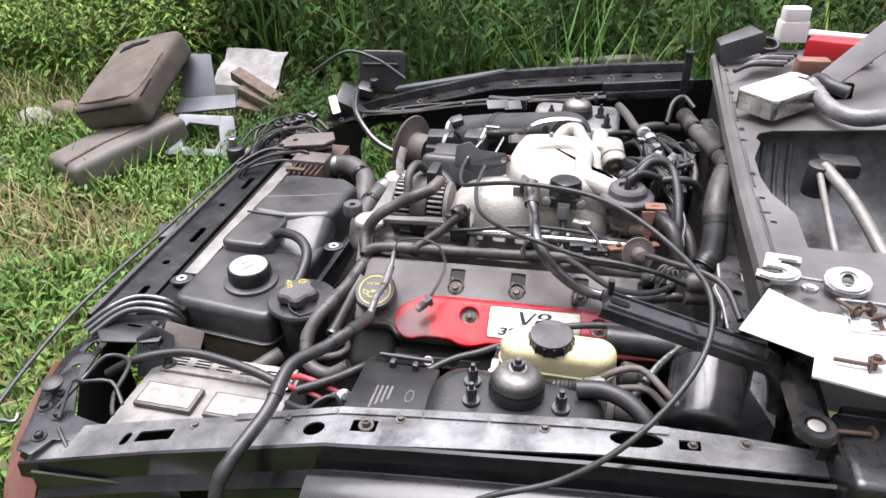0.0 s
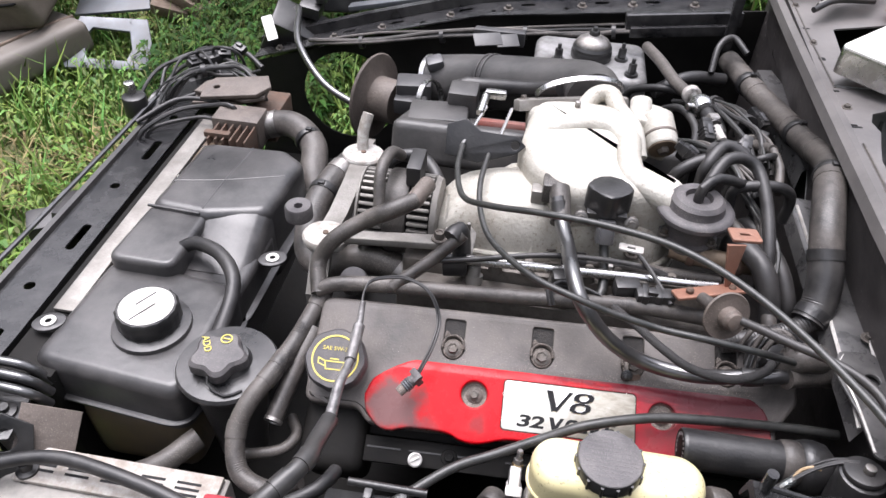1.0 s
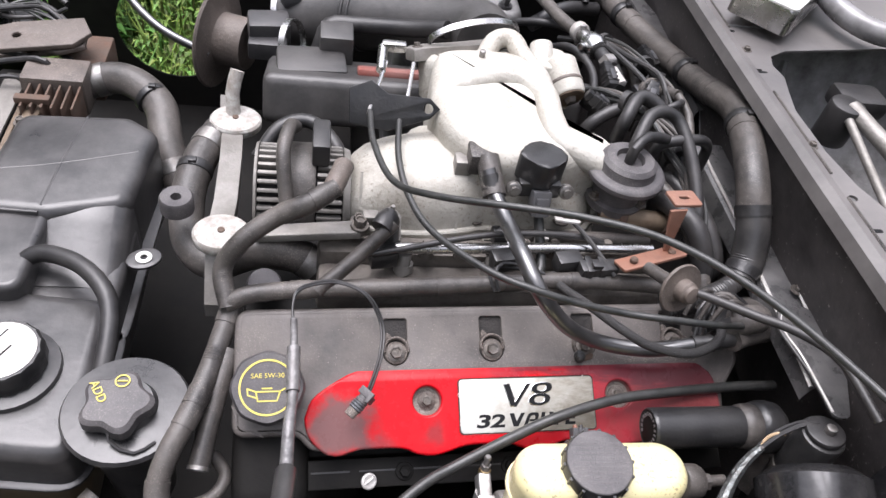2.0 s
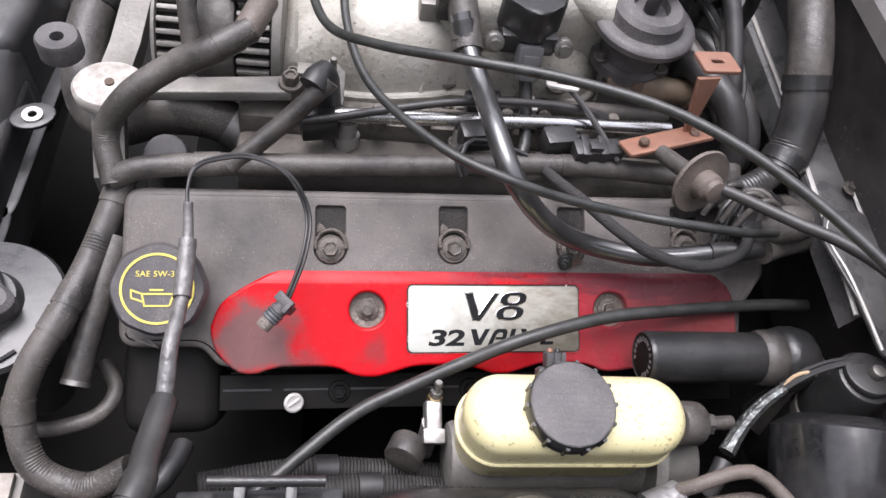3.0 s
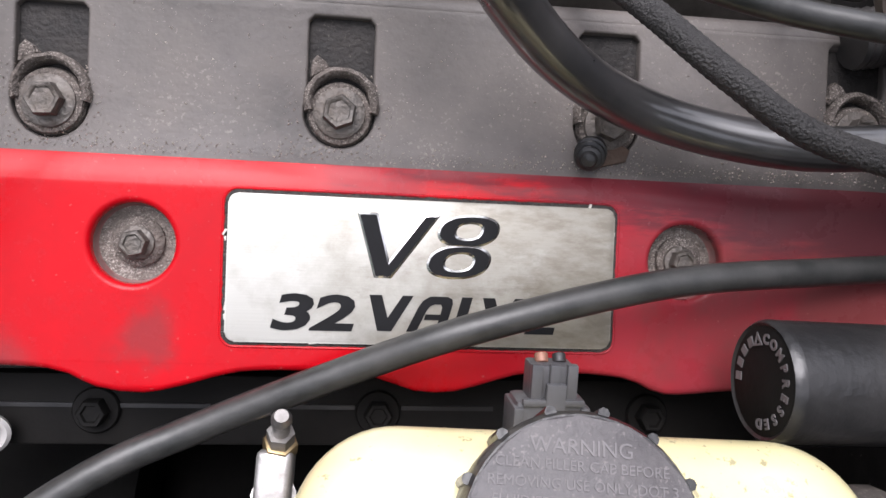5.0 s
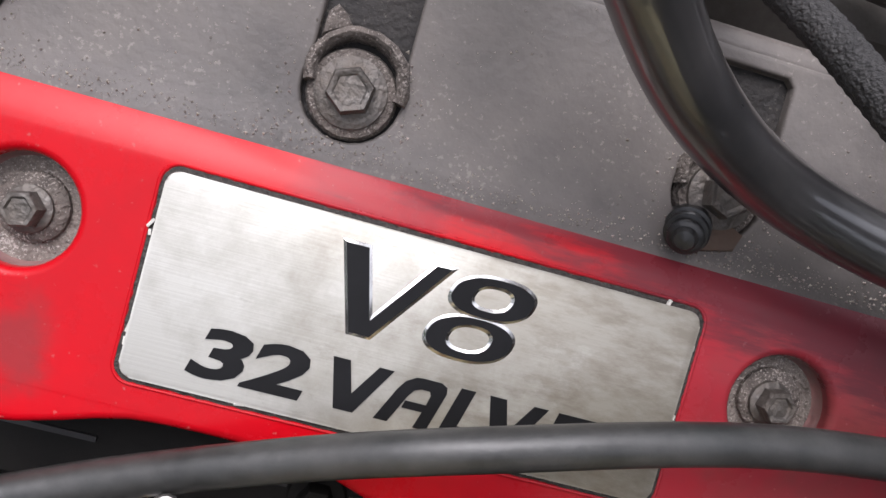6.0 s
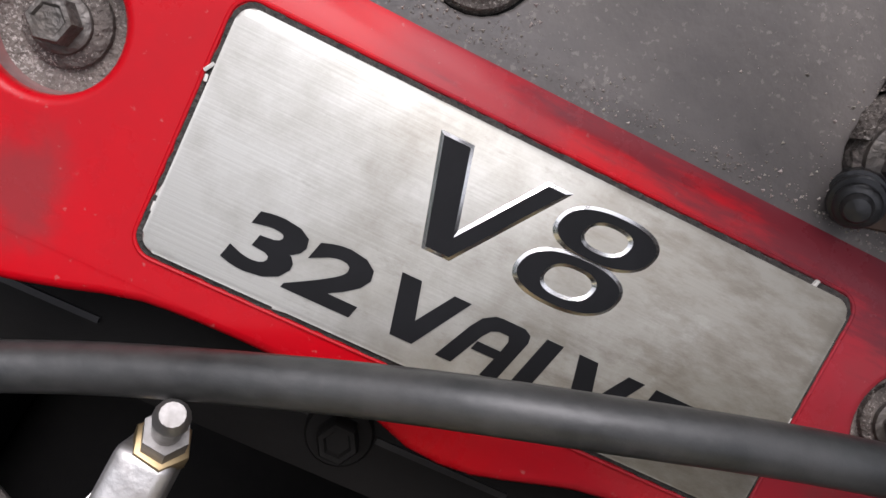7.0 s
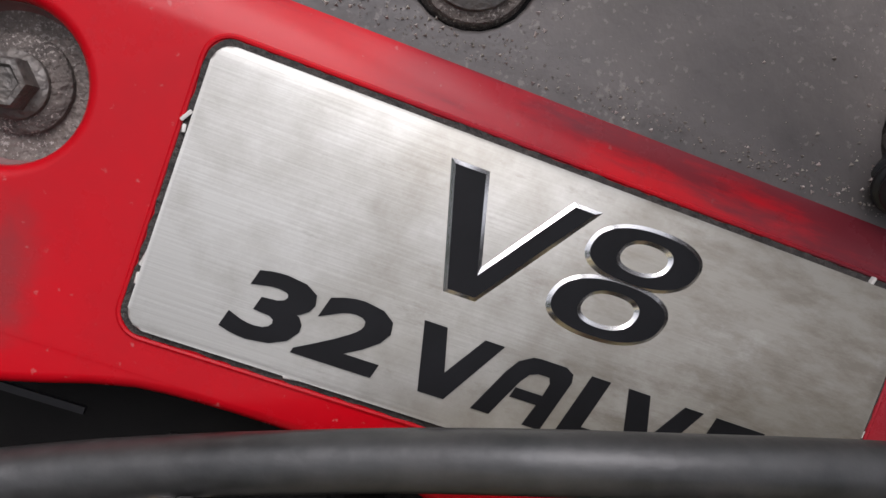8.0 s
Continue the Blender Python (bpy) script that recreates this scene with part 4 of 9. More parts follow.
g = G().sheet([(0.37, -0.20), (0.375, 0.0), (0.383, 0.35), (0.392, 0.62), (0.402, 0.90), (0.42, 0.95), (1.05, 0.98), (1.05, -0.30), (0.42, -0.30)], [opening, *small], 0.003, bend=lambda x, y, z: (x, y, z + cowl_z(x, y)), cuts=[0.45, 0.55, 0.7])
part("top_sheet", g, M_cowl, cowl)
g = G().skin([[(x, y, cowl_z(x, y) + dz) for y in [-0.2 + 0.11 * i for i in range(11)]] for x, dz in ((0.366, -0.012), (0.368, 0.004), (0.376, 0.010), (0.386, 0.008), (0.392, 0.001))])
for v in g.bm.verts:
    v.co.x += 0.030 * max(0.0, v.co.y - 0.1)
part("front_lip", g, M_cowl, cowl, "rolled front lip")
g = G().skin([[(0.376 + 0.030 * max(0.0, y - 0.1) + dx, y, z) for y in [-0.2 + 0.11 * i for i in range(11)]] for dx, z in ((0.0, 0.985), (0.002, 0.95), (0.018, 0.86), (0.025, 0.70))])
part("front_face", g, M_wall, cowl, "grimy black front face")
g = G().skin([[(x, y, z) for x in (0.402, 0.5, 0.6, 0.78)] for y, z in ((0.462, 0.985), (0.455, 0.92), (0.43, 0.86), (0.38, 0.82), (0.30, 0.795), (0.18, 0.785))])
well = part("well", g, M_well, cowl, "stained bare metal well")
# well floor and sides take the near-black, so the well's shade is coloured in
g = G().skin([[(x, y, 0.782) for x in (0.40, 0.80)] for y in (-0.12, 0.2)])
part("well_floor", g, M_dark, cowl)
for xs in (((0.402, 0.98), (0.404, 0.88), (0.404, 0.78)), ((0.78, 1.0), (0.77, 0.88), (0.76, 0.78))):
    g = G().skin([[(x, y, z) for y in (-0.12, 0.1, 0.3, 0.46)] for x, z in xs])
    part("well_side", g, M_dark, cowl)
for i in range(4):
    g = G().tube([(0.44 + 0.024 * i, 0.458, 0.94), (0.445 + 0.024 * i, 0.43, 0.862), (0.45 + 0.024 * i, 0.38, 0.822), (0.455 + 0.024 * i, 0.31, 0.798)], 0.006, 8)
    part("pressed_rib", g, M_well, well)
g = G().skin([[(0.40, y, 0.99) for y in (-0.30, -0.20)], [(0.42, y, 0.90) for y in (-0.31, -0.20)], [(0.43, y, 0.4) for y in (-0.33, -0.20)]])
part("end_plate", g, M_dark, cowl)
# dark sheet added under the cowl hole so that it looks unlit
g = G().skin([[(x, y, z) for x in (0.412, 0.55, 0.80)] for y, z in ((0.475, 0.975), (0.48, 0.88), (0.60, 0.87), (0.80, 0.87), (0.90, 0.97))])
part("hole_shade", g, M_dark, cowl, "near-black sheet added below the cowl hole as its shade")

for x, y, w, d in ((0.398, 0.05, 0.016, 0.005), (0.402, 0.345, 0.018, 0.004), (0.403, 0.45, 0.010, 0.005), (0.41, 0.56, 0.010, 0.010), (0.412, 0.68, 0.012, 0.005)):
    g = G().slab(rrect(w, d, 0.002, 3), 0.0006, T3(x, y, cowl_z(x, y) + 0.003))
    part("slot", g, M_black, cowl)
for x, y in ((0.395, -0.12), (0.397, 0.19), (0.405, 0.40), (0.41, 0.62), (0.415, 0.78)):
    g = hex_bolt(G(), T3(x, y, cowl_z(x, y) + 0.003), 0.0045, 0.005, 1.6)
    part("bolt", g, M_bolt, cowl)
for y0, y1 in ((-0.10, 0.10), (0.14, 0.30), (0.46, 0.86)):
    g = G().tube([(0.3935 + 0.03 * max(0.0, y - 0.1), y, cowl_z(0.395, y) + 0.0035) for y in (y0, (y0 + y1) / 2, y1)], 0.0018, 6)
    part("sealer_bead", g, M_dusty, cowl, jitter=0.0008)

link = thing("wiper_linkage", (0.56, 0.1, 0.87), "dull metal wiper linkage rods in the cowl well", "wiper linkage")
g = G().tube([(0.535, 0.32, 0.95), (0.53, 0.18, 0.925), (0.525, 0.02, 0.90), (0.52, -0.05, 0.89)], 0.006, 10)
part("rod", g, M_alud, link)
g = G().tube([(0.545, 0.33, 0.955), (0.575, 0.22, 0.94), (0.60, 0.08, 0.91), (0.605, -0.04, 0.89)], 0.011, 10)
part("rod", g, M_alud, link)
g = G().cyl(0.024, 0.06, T3(0.54, 0.33, 0.90), 18, 0.004)
g.box(0.07, 0.05, 0.03, T3(0.575, 0.36, 0.945), 0.01)
part("pivot", g, M_rubber, link)

# the front cross member and the radiator
front = thing("radiator_support", (-0.66, 0.2, 0.3), "long black radiator support bar across the nose", "car body")
fslots = [rrect(0.014, 0.06, 0.006, 3, -0.655, y) for y in (-0.02, 0.20, 0.44)] + [ring(0.008, 12, -0.665, y) for y in (0.09, 0.33, 0.55)]
g = G().sheet([(-0.695, -0.10), (-0.63, -0.10), (-0.628, 0.0), (-0.632, 0.62), (-0.645, 0.72), (-0.70, 0.72), (-0.702, 0.2)], fslots, 0.003, T3(0, 0, 0.735))
part("top_bar", g, M_paint, front)
g = G().skin([[(x, y, z) for y in (-0.10, 0.0, 0.35, 0.70)] for x, z in ((-0.706, 0.60), (-0.712, 0.735), (-0.707, 0.747), (-0.700, 0.745), (-0.697, 0.736))])
part("front_lip", g, M_rubber, front)
g = G().skin([[(x, y, z) for y in (-0.1, 0.25, 0.60)] for x, z in ((-0.627, 0.736), (-0.622, 0.70), (-0.617, 0.30))])
part("inner_wall", g, M_dark, front)
g = G().box(0.029, 0.50, 0.006, T3(-0.580, 0.29, 0.755), 0.002)
part("cover_strip", g, M_alud, front, "dull grey strip along the radiator")
g = G().box(0.007, 0.46, 0.006, T3(-0.556, 0.31, 0.757), 0.002)
part("rusty_strip", g, M_tanmetal, front, "thin tan oxidised strip beside the tank")

radiator = thing("radiator", (-0.56, 0.25, 0.3), "grimy radiator with brown metal end tank", "radiator")
g = G().box(0.07, 0.62, 0.42, T3(-0.575, 0.25, 0.54), 0.004)
part("core", g, M_dark, radiator)
g = G().box(0.085, 0.055, 0.06, T3(-0.52, 0.52, 0.755), 0.006)
part("end_tank", g, M_brown, radiator, "brown oxidised end tank")
for i in range(6):
    g = G().box(0.003, 0.07, 0.05, T3(-0.548 + 0.013 * i, 0.475, 0.752), 0.001)
    part("rib", g, M_rust, radiator)
g = G().box(0.045, 0.012, 0.010, T3(-0.535, 0.455, 0.778), 0.002)
part("tie", g, M_rust, radiator)
g = G().sheet(rrect(0.020, 0.16, 0.004, 3), [ring(0.006, 12, 0, 0.03)], 0.004, T3(-0.541, 0.385, 0.760) @ pose(0, 0, 0, 0, 0, -4), 0.001)
part("mount_strip", g, M_tanmetal, radiator, "scuffed tan mounting strip")
g = hex_bolt(G(), T3(-0.541, 0.415, 0.767), 0.006, 0.010, 1.6)
part("bolt", g, M_bolt, radiator)

bracket = thing("bracket_stack", (-0.57, 0.61, 0.70), "stack of loose brown brackets lying on the radiator corner", "bracket")
for i, (dz, a, w, d) in enumerate(((0.765, 8, 0.13, 0.07), (0.778, -14, 0.14, 0.055), (0.792, 10, 0.125, 0.06))):
    g = G().sheet([(-w / 2, -d / 2), (w * 0.3, -d / 2), (w / 2, -d * 0.1), (w * 0.42, d / 2), (-w * 0.35, d / 2), (-w / 2, d * 0.2)], [ring(0.006, 10, -w * 0.3, 0)], 0.008, T3(-0.57 + 0.012 * i, 0.605 - 0.01 * i, dz) @ pose(0, 0, 0, 3 * i, -4, a), 0.002)
    part("plate", g, M_brown, bracket)
g = G().box(0.06, 0.10, 0.05, T3(-0.50, 0.60, 0.735), 0.004)
part("block", g, M_rust, bracket)

lamp = thing("headlamp", (-0.66, 0.68, 0.64), "black headlamp housing and wiring at the nose corner", "headlamp")
g = G().cyl(0.04, 0.05, T3(-0.70, 0.60, 0.70) @ pose(0, 0, 0, 0, -60), 18, 0.006)
g.cyl(0.03, 0.03, T3(-0.66, 0.72, 0.76), 18, 0.005).cyl(0.022, 0.04, T3(-0.735, 0.55, 0.735), 16, 0.004)
g.box(0.10, 0.12, 0.09, T3(-0.66, 0.70, 0.69) @ pose(0, 0, 0, 10, 5, 20), 0.012)
part("housing", g, M_plastic, lamp)
for pts, r in (([(-0.74, 0.56, 0.74), (-0.735, 0.60, 0.772), (-0.72, 0.66, 0.785), (-0.66, 0.71, 0.785), (-0.62, 0.68, 0.76), (-0.615, 0.665, 0.72)], 0.0036), ([(-0.70, 0.60, 0.74), (-0.695, 0.64, 0.785), (-0.68, 0.68, 0.80), (-0.62, 0.74, 0.79), (-0.60, 0.70, 0.755), (-0.60, 0.69, 0.72)], 0.0030), ([(-0.695, 0.46, 0.72), (-0.685, 0.475, 0.752), (-0.64, 0.52, 0.772), (-0.58, 0.54, 0.780), (-0.535, 0.53, 0.788), (-0.52, 0.535, 0.74)], 0.0042), ([(-0.69, 0.47, 0.72), (-0.672, 0.485, 0.752), (-0.62, 0.505, 0.766), (-0.57, 0.51, 0.772), (-0.55, 0.515, 0.735)], 0.0034), ([(-0.66, 0.735, 0.73), (-0.65, 0.72, 0.79), (-0.625, 0.70, 0.812), (-0.59, 0.705, 0.80), (-0.58, 0.72, 0.74)], 0.0028), ([(-0.69, 0.70, 0.73), (-0.675, 0.70, 0.79), (-0.645, 0.675, 0.808), (-0.62, 0.655, 0.78), (-0.62, 0.65, 0.73)], 0.0030)):
    part("wire", G().tube(pts, r, 8), M_rubber, lamp)
for x, y, z, a in ((-0.63, 0.725, 0.785, 30), (-0.60, 0.735, 0.795, -20), (-0.665, 0.665, 0.79, 60)):
    g = G().box(0.026, 0.018, 0.014, T3(x, y, z) @ pose(0, 0, 0, 15, 10, a), 0.003).box(0.012, 0.008, 0.006, T3(x, y, z + 0.009) @ pose(0, 0, 0, 15, 10, a), 0.001)
    part("plug", g, M_plastic, lamp, "small glossy wiring plug")
g = G().cyl(0.010, 0.03, T3(-0.745, 0.56, 0.765), 12, 0.002)
part("bulb_socket", g, M_chrome, lamp)

module = thing("lamp_module", (-0.60, 1.02, 0.62), "black plastic lamp motor module with white sticker on the far wing", "module")
g = G().box(0.13, 0.09, 0.10, T3(-0.585, 1.02, 0.70) @ pose(0, 0, 0, 20, 25, 10), 0.008)
g.box(0.05, 0.05, 0.03, T3(-0.545, 1.03, 0.765) @ pose(0, 0, 0, 10, 10, 0), 0.006).cyl(0.014, 0.02, T3(-0.52, 1.03, 0.78), 12, 0.003)
part("case", g, M_plastic, module)
g = G().slab(rrect(0.024, 0.060, 0.002, 2), 0.001, along((-0.618, 0.945, 0.745), (-0.43, -0.4, 2.4)) @ pose(0, 0, 0, 0, 0, 20))
part("sticker", g, M_paper, module, "white sticker")
g = G().sheet(rrect(0.145, 0.13, 0.02, 5), [], 0.016, T3(-0.52, 1.12, 0.79) @ pose(0, 0, 0, 70, 0, 8), 0.005)
g.box(0.11, 0.012, 0.012, T3(-0.52, 1.10, 0.82) @ pose(0, 0, 0, 0, 0, 8), 0.004)
part("lens_back", g, M_plastic, module)

corner = thing("fender_corner", (-0.63, -0.30, 0.3), "black corner bracket at the nose with bolts and rubber stop", "bracket")
g = G().sheet([(-0.69, -0.10), (-0.655, -0.10), (-0.650, -0.17), (-0.640, -0.235), (-0.60, -0.30), (-0.53, -0.312), (-0.53, -0.345), (-0.60, -0.352), (-0.612, -0.386), (-0.640, -0.380), (-0.664, -0.315), (-0.69, -0.255), (-0.705, -0.17)], [ring(0.006, 12, -0.668, -0.20), rrect(0.012, 0.03, 0.004, 2, -0.672, -0.15)], 0.004, T3(0, 0, 0.712), 0.001)
part("plate", g, M_paint, corner)
g = G().skin([[(x, y, z) for x, y in ((-0.652, -0.10), (-0.647, -0.17), (-0.637, -0.235), (-0.597, -0.299), (-0.53, -0.311))] for z in (0.714, 0.66, 0.55)])
part("side_plate", g, M_dark, corner)
for x, y in ((-0.622, -0.352), (-0.645, -0.268), (-0.622, -0.308), (-0.655, -0.296)):
    g = G()
    hex_bolt(g, T3(x, y, 0.716), 0.007, 0.009, 1.6)
    part("bolt", g, M_plastic, corner)
g = G().lathe([(0.007, 0), (0.007, 0.016), (0.016, 0.018), (0.017, 0.024), (0.010, 0.028)], T3(-0.662, -0.262, 0.712), 18)
part("rubber_stop", g, M_dusty, corner)
for pts, r in (([(-0.63, -0.30, 0.722), (-0.61, -0.25, 0.745), (-0.61, -0.19, 0.74), (-0.56, -0.20, 0.745), (-0.545, -0.27, 0.74), (-0.53, -0.30, 0.73)], 0.0035), ([(-0.615, -0.315, 0.72), (-0.622, -0.262, 0.745), (-0.60, -0.262, 0.75), (-0.555, -0.255, 0.752), (-0.52, -0.285, 0.74)], 0.0032), ([(-0.60, -0.335, 0.722), (-0.57, -0.36, 0.715), (-0.535, -0.385, 0.69)], 0.003)):
    part("wire", G().tube(pts, r, 8), M_cable, corner)
for i in range(3):
    k = 0.013 * i
    g = G().tube([(-0.690 + k, -0.135 - 0.6 * k, 0.745), (-0.657 + k, -0.098 - 0.6 * k, 0.765), (-0.622 + k, -0.068 - 1.2 * k, 0.772), (-0.567 + k, -0.062 - 1.4 * k, 0.768), (-0.545 + k * 0.6, -0.055 - 1.2 * k, 0.735)], 0.0058, 10)
    tagged(solo("nose_hose", g, M_gloss, "black hose looping past the latch bracket", "hose"), group="nose hoses")

latch = thing("latch_bracket", (-0.62, -0.07, 0.66), "worn grey-black latch bracket plate with rubber bush", "bracket")
g = G().sheet([(-0.672, -0.118), (-0.660, -0.100), (-0.577, -0.084), (-0.545, -0.088), (-0.536, -0.150), (-0.560, -0.158), (-0.632, -0.170), (-0.655, -0.146)], [rrect(0.028, 0.006, 0.002, 2, -0.60, -0.120), rrect(0.008, 0.012, 0.002, 2, -0.645, -0.128), ring(0.012, 14, -0.560, -0.118)], 0.004, T3(0, 0, 0.748), 0.001)
part("plate", g, M_plastic, latch)
g = G().sheet([(-0.03, -0.045), (0.025, -0.045), (0.03, 0.02), (0.0, 0.04), (-0.03, 0.02)], [ring(0.013, 14, 0, 0.008)], 0.004, T3(-0.545, -0.150, 0.735) @ pose(0, 0, 0, 55, 8, 30), 0.001)
part("ear", g, M_plastic, latch)
g = G().lathe([(0.013, 0), (0.013, 0.006), (0.006, 0.008), (0.006, 0.014)], T3(-0.560, -0.118, 0.749), 16)
part("bush", g, M_rubber, latch)
g = G().sheet([(-0.035, -0.04), (0.03, -0.05), (0.035, 0.03), (-0.03, 0.04)], [], 0.004, T3(-0.515, -0.125, 0.725) @ pose(0, 0, 0, 45, 20, 25), 0.001)
part("rusty_tab", g, M_brown, latch)

rod = thing("hood_prop_rod", (-0.75, 0.1, 0.6), "thin dark steel prop rod lying along the nose", "prop rod")
g = G().tube([(-0.715, 0.60, 0.752), (-0.72, 0.2, 0.752), (-0.727, -0.1, 0.752), (-0.700, -0.335, 0.745), (-0.670, -0.354, 0.742), (-0.654, -0.352, 0.742), (-0.657, -0.342, 0.745)], 0.004, 8)
part("rod", g, M_gloss, rod)
nosefender = thing("red_fender_corner", (-0.68, -0.42, 0.3), "faded red-brown painted fender corner at the nose", "car body")
g = G().skin([[(-0.705, -0.17, 0.708), (-0.69, -0.255, 0.706), (-0.664, -0.315, 0.704), (-0.640, -0.380, 0.70), (-0.600, -0.392, 0.69)], [(-0.735, -0.18, 0.69), (-0.715, -0.27, 0.685), (-0.69, -0.34, 0.68), (-0.655, -0.41, 0.665), (-0.60, -0.425, 0.65)], [(-0.76, -0.19, 0.62), (-0.74, -0.29, 0.61), (-0.71, -0.37, 0.60), (-0.665, -0.445, 0.58), (-0.60, -0.46, 0.56)], [(-0.775, -0.2, 0.40), (-0.76, -0.30, 0.40), (-0.72, -0.39, 0.40), (-0.67, -0.46, 0.38), (-0.60, -0.48, 0.36)]])
part("skin", g, M_redpaint, nosefender)
g = G().box(0.08, 0.03, 0.05, T3(-0.585, -0.435, 0.60) @ pose(0, 0, 0, 20, 0, 15), 0.01)
part("side_lamp", g, M_redpaint, nosefender)

# ---- the engine ----
ENG = T3(0, 0, 0.8) @ pose(0, 0, 0, 27.5) @ pose(0, 0, 0, 0, 0, 2)


def on_cover(u, v, n=0.0):
    return ENG @ T3(u, v, n)


engine = thing("engine", (0.06, 0.30, 0.25), "dusty V8 engine with charcoal valve covers", "engine")
g = G().box(0.54, 0.30, 0.42, T3(0.06, 0.30, 0.50), 0.02)
g.box(0.55, 0.19, 0.10, ENG @ T3(0.05, 0.02, -0.10), 0.015)
part("block", g, M_dark, engine)

BOLTS = ((-0.0644, 0.0307), (0.0398, 0.0322), (0.145, 0.0335), (0.2510, 0.0355))


def strap_outline(u, v):
    w, r = 0.0124, 0.0136
    pts = [(u + w - 0.002, v + 0.0360), (u - w + 0.002, v + 0.0360), (u - w, v + 0.034), (u - w, v + 0.006)]
    pts += [(u + r * math.cos(radians(a)), v + r * math.sin(radians(a))) for a in range(160, 385, 15)]
    return pts + [(u + w, v + 0.006), (u + w, v + 0.034)]


COVER = roundpoly([(-0.229, 0.079), (0.330, 0.081), (0.330, 0.012), (0.306, -0.020), (0.302, -0.066), (-0.152, -0.066), (-0.166, -0.050), (-0.230, -0.050)], 0.016, 5)


def inset(loop, d):
    """The loop drawn inwards by d."""
    area = sum(a[0] * b[1] - b[0] * a[1] for a, b in zip(loop, loop[1:] + loop[:1]))
    out = []
    for i, p in enumerate(loop):
        a, c = Vector(loop[i - 1]), Vector(loop[(i + 1) % len(loop)])
        t = (c - a).normalized()
        out.append((p[0] - t.y * d * (1 if area > 0 else -1), p[1] + t.x * d * (1 if area > 0 else -1)))
    return out


g = G().sheet(COVER, [inset(COVER, 0.0115)], 0.030, on_cover(0, 0, -0.0342), 0.0052)
vc = part("valve_cover", g, M_valve, engine, "dusty charcoal valve cover")
g = G().sheet(inset(COVER, 0.0062), [*[strap_outline(*b) for b in BOLTS], *[ring(0.0178, 24, *c) for c in ((-0.0334, -0.0203), (0.1790, -0.0201))]], 0.014, on_cover(0, 0, -0.018), 0.0011)
part("top_face", g, M_valve, vc)
# floor of the strap recesses, coloured as if in deep shade
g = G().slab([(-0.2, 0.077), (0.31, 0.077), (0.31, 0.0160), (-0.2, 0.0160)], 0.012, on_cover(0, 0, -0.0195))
part("strap_floor", g, M_strap, vc, "recess floor round the bolts, darkened for shade")
for i, (u, v) in enumerate(BOLTS):
    g = G().lathe([(0.0122, 0), (0.0124, 0.0030), (0.0116, 0.0052), (0.0094, 0.0058)], on_cover(u, v - 0.0006, -0.0085), 32)
    part("washer", g, M_grime, vc, "washer caked with gritty grime", jitter=0.0005)
    g = G().lathe([(0.0098, 0.0), (0.0096, 0.0012), (0.0080, 0.0018)], on_cover(u, v - 0.0006, -0.0030), 28)
    g.lathe([(0.0066, 0.0012), (0.0065, 0.0058), (0.0060, 0.0066), (0.0050, 0.0064), (0.0042, 0.0056)], on_cover(u, v - 0.0006, -0.0030) @ pose(0, 0, 0, 0, 0, 17 * i + 4), 6)
    part("bolt", g, M_bolt, vc, "dirty hexagonal flange bolt")
    # a horseshoe collar hugs the upper half of each bolt
    rows = []
    for k in range(19):
        a = radians(-14 + 208 * k / 18)
        lump = 1.0 + 0.06 * noise.noise((u * 90 + 3 * math.cos(a), 3 * math.sin(a), 4.0))
        cx, cy = u + 0.0004, v + 0.0030
        rows.append([on_cover(cx + r * lump * math.cos(a), cy + r * lump * math.sin(a), z).translation for r, z in ((0.0141, -0.009), (0.0143, -0.0038), (0.0136, -0.0012), (0.0122, -0.0004), (0.0112, -0.0012), (0.0106, -0.0040), (0.0106, -0.009))])
    part("collar", G().skin(rows, closed=True, cap=True), M_grime, vc, "worn grey horseshoe collar", sharp=50)
    g = G().slab([(u - 0.0116, v + 0.0120), (u - 0.0042, v + 0.0165), (u - 0.0062, v + 0.0192), (u - 0.0092, v + 0.0212), (u - 0.0112, v + 0.0188)], 0.0052, on_cover(0, 0, -0.0080), 0.0016)
    part("collar_ear", g, M_grime, vc, jitter=0.0004)
STUD = on_cover(0.1398, 0.0236, -0.006) @ pose(0, 0, 0, 24, -22)
g = G().lathe([(0.0064, 0), (0.0064, 0.0050), (0.0046, 0.0055), (0.0046, 0.0068), (0.0060, 0.0072), (0.0062, 0.0084), (0.0058, 0.0090), (0.0042, 0.0093), (0.0042, 0.0105), (0.0050, 0.0109), (0.0050, 0.0118), (0.0046, 0.0123), (0.0034, 0.0126), (0.0033, 0.0136), (0.0026, 0.0146), (0.0012, 0.0150), (0.0, 0.0151)], STUD, 28, closed=False)
part("ball_stud", g, M_plastic, vc, "black ringed rubber ball stud")
g = G().slab([(0.1415, 0.0160), (0.1530, 0.0190), (0.1545, 0.0240), (0.1490, 0.0265), (0.1420, 0.0230)], 0.0045, on_cover(0, 0, -0.0060), 0.0014)
part("stud_bracket", g, M_rust, vc, "rust-flecked tab beside the stud", jitter=0.0006)
g = G().lathe([(0.036, -0.10), (0.036, -0.03), (0.034, 0.004), (0.028, 0.008), (0.028, 0.022)], on_cover(-0.194, -0.004, -0.008), 28)
part("filler_neck", g, M_valve, vc)
g = G().box(0.078, 0.09, 0.10, on_cover(-0.193, -0.078, -0.077), 0.022, 4)
part("neck_body", g, M_dark, vc, "black cast body below the filler neck")
g = G().slab([(-0.155, -0.075), (0.31, -0.075), (0.31, -0.105), (-0.155, -0.105)], 0.008, on_cover(0, 0, -0.044), 0.002)
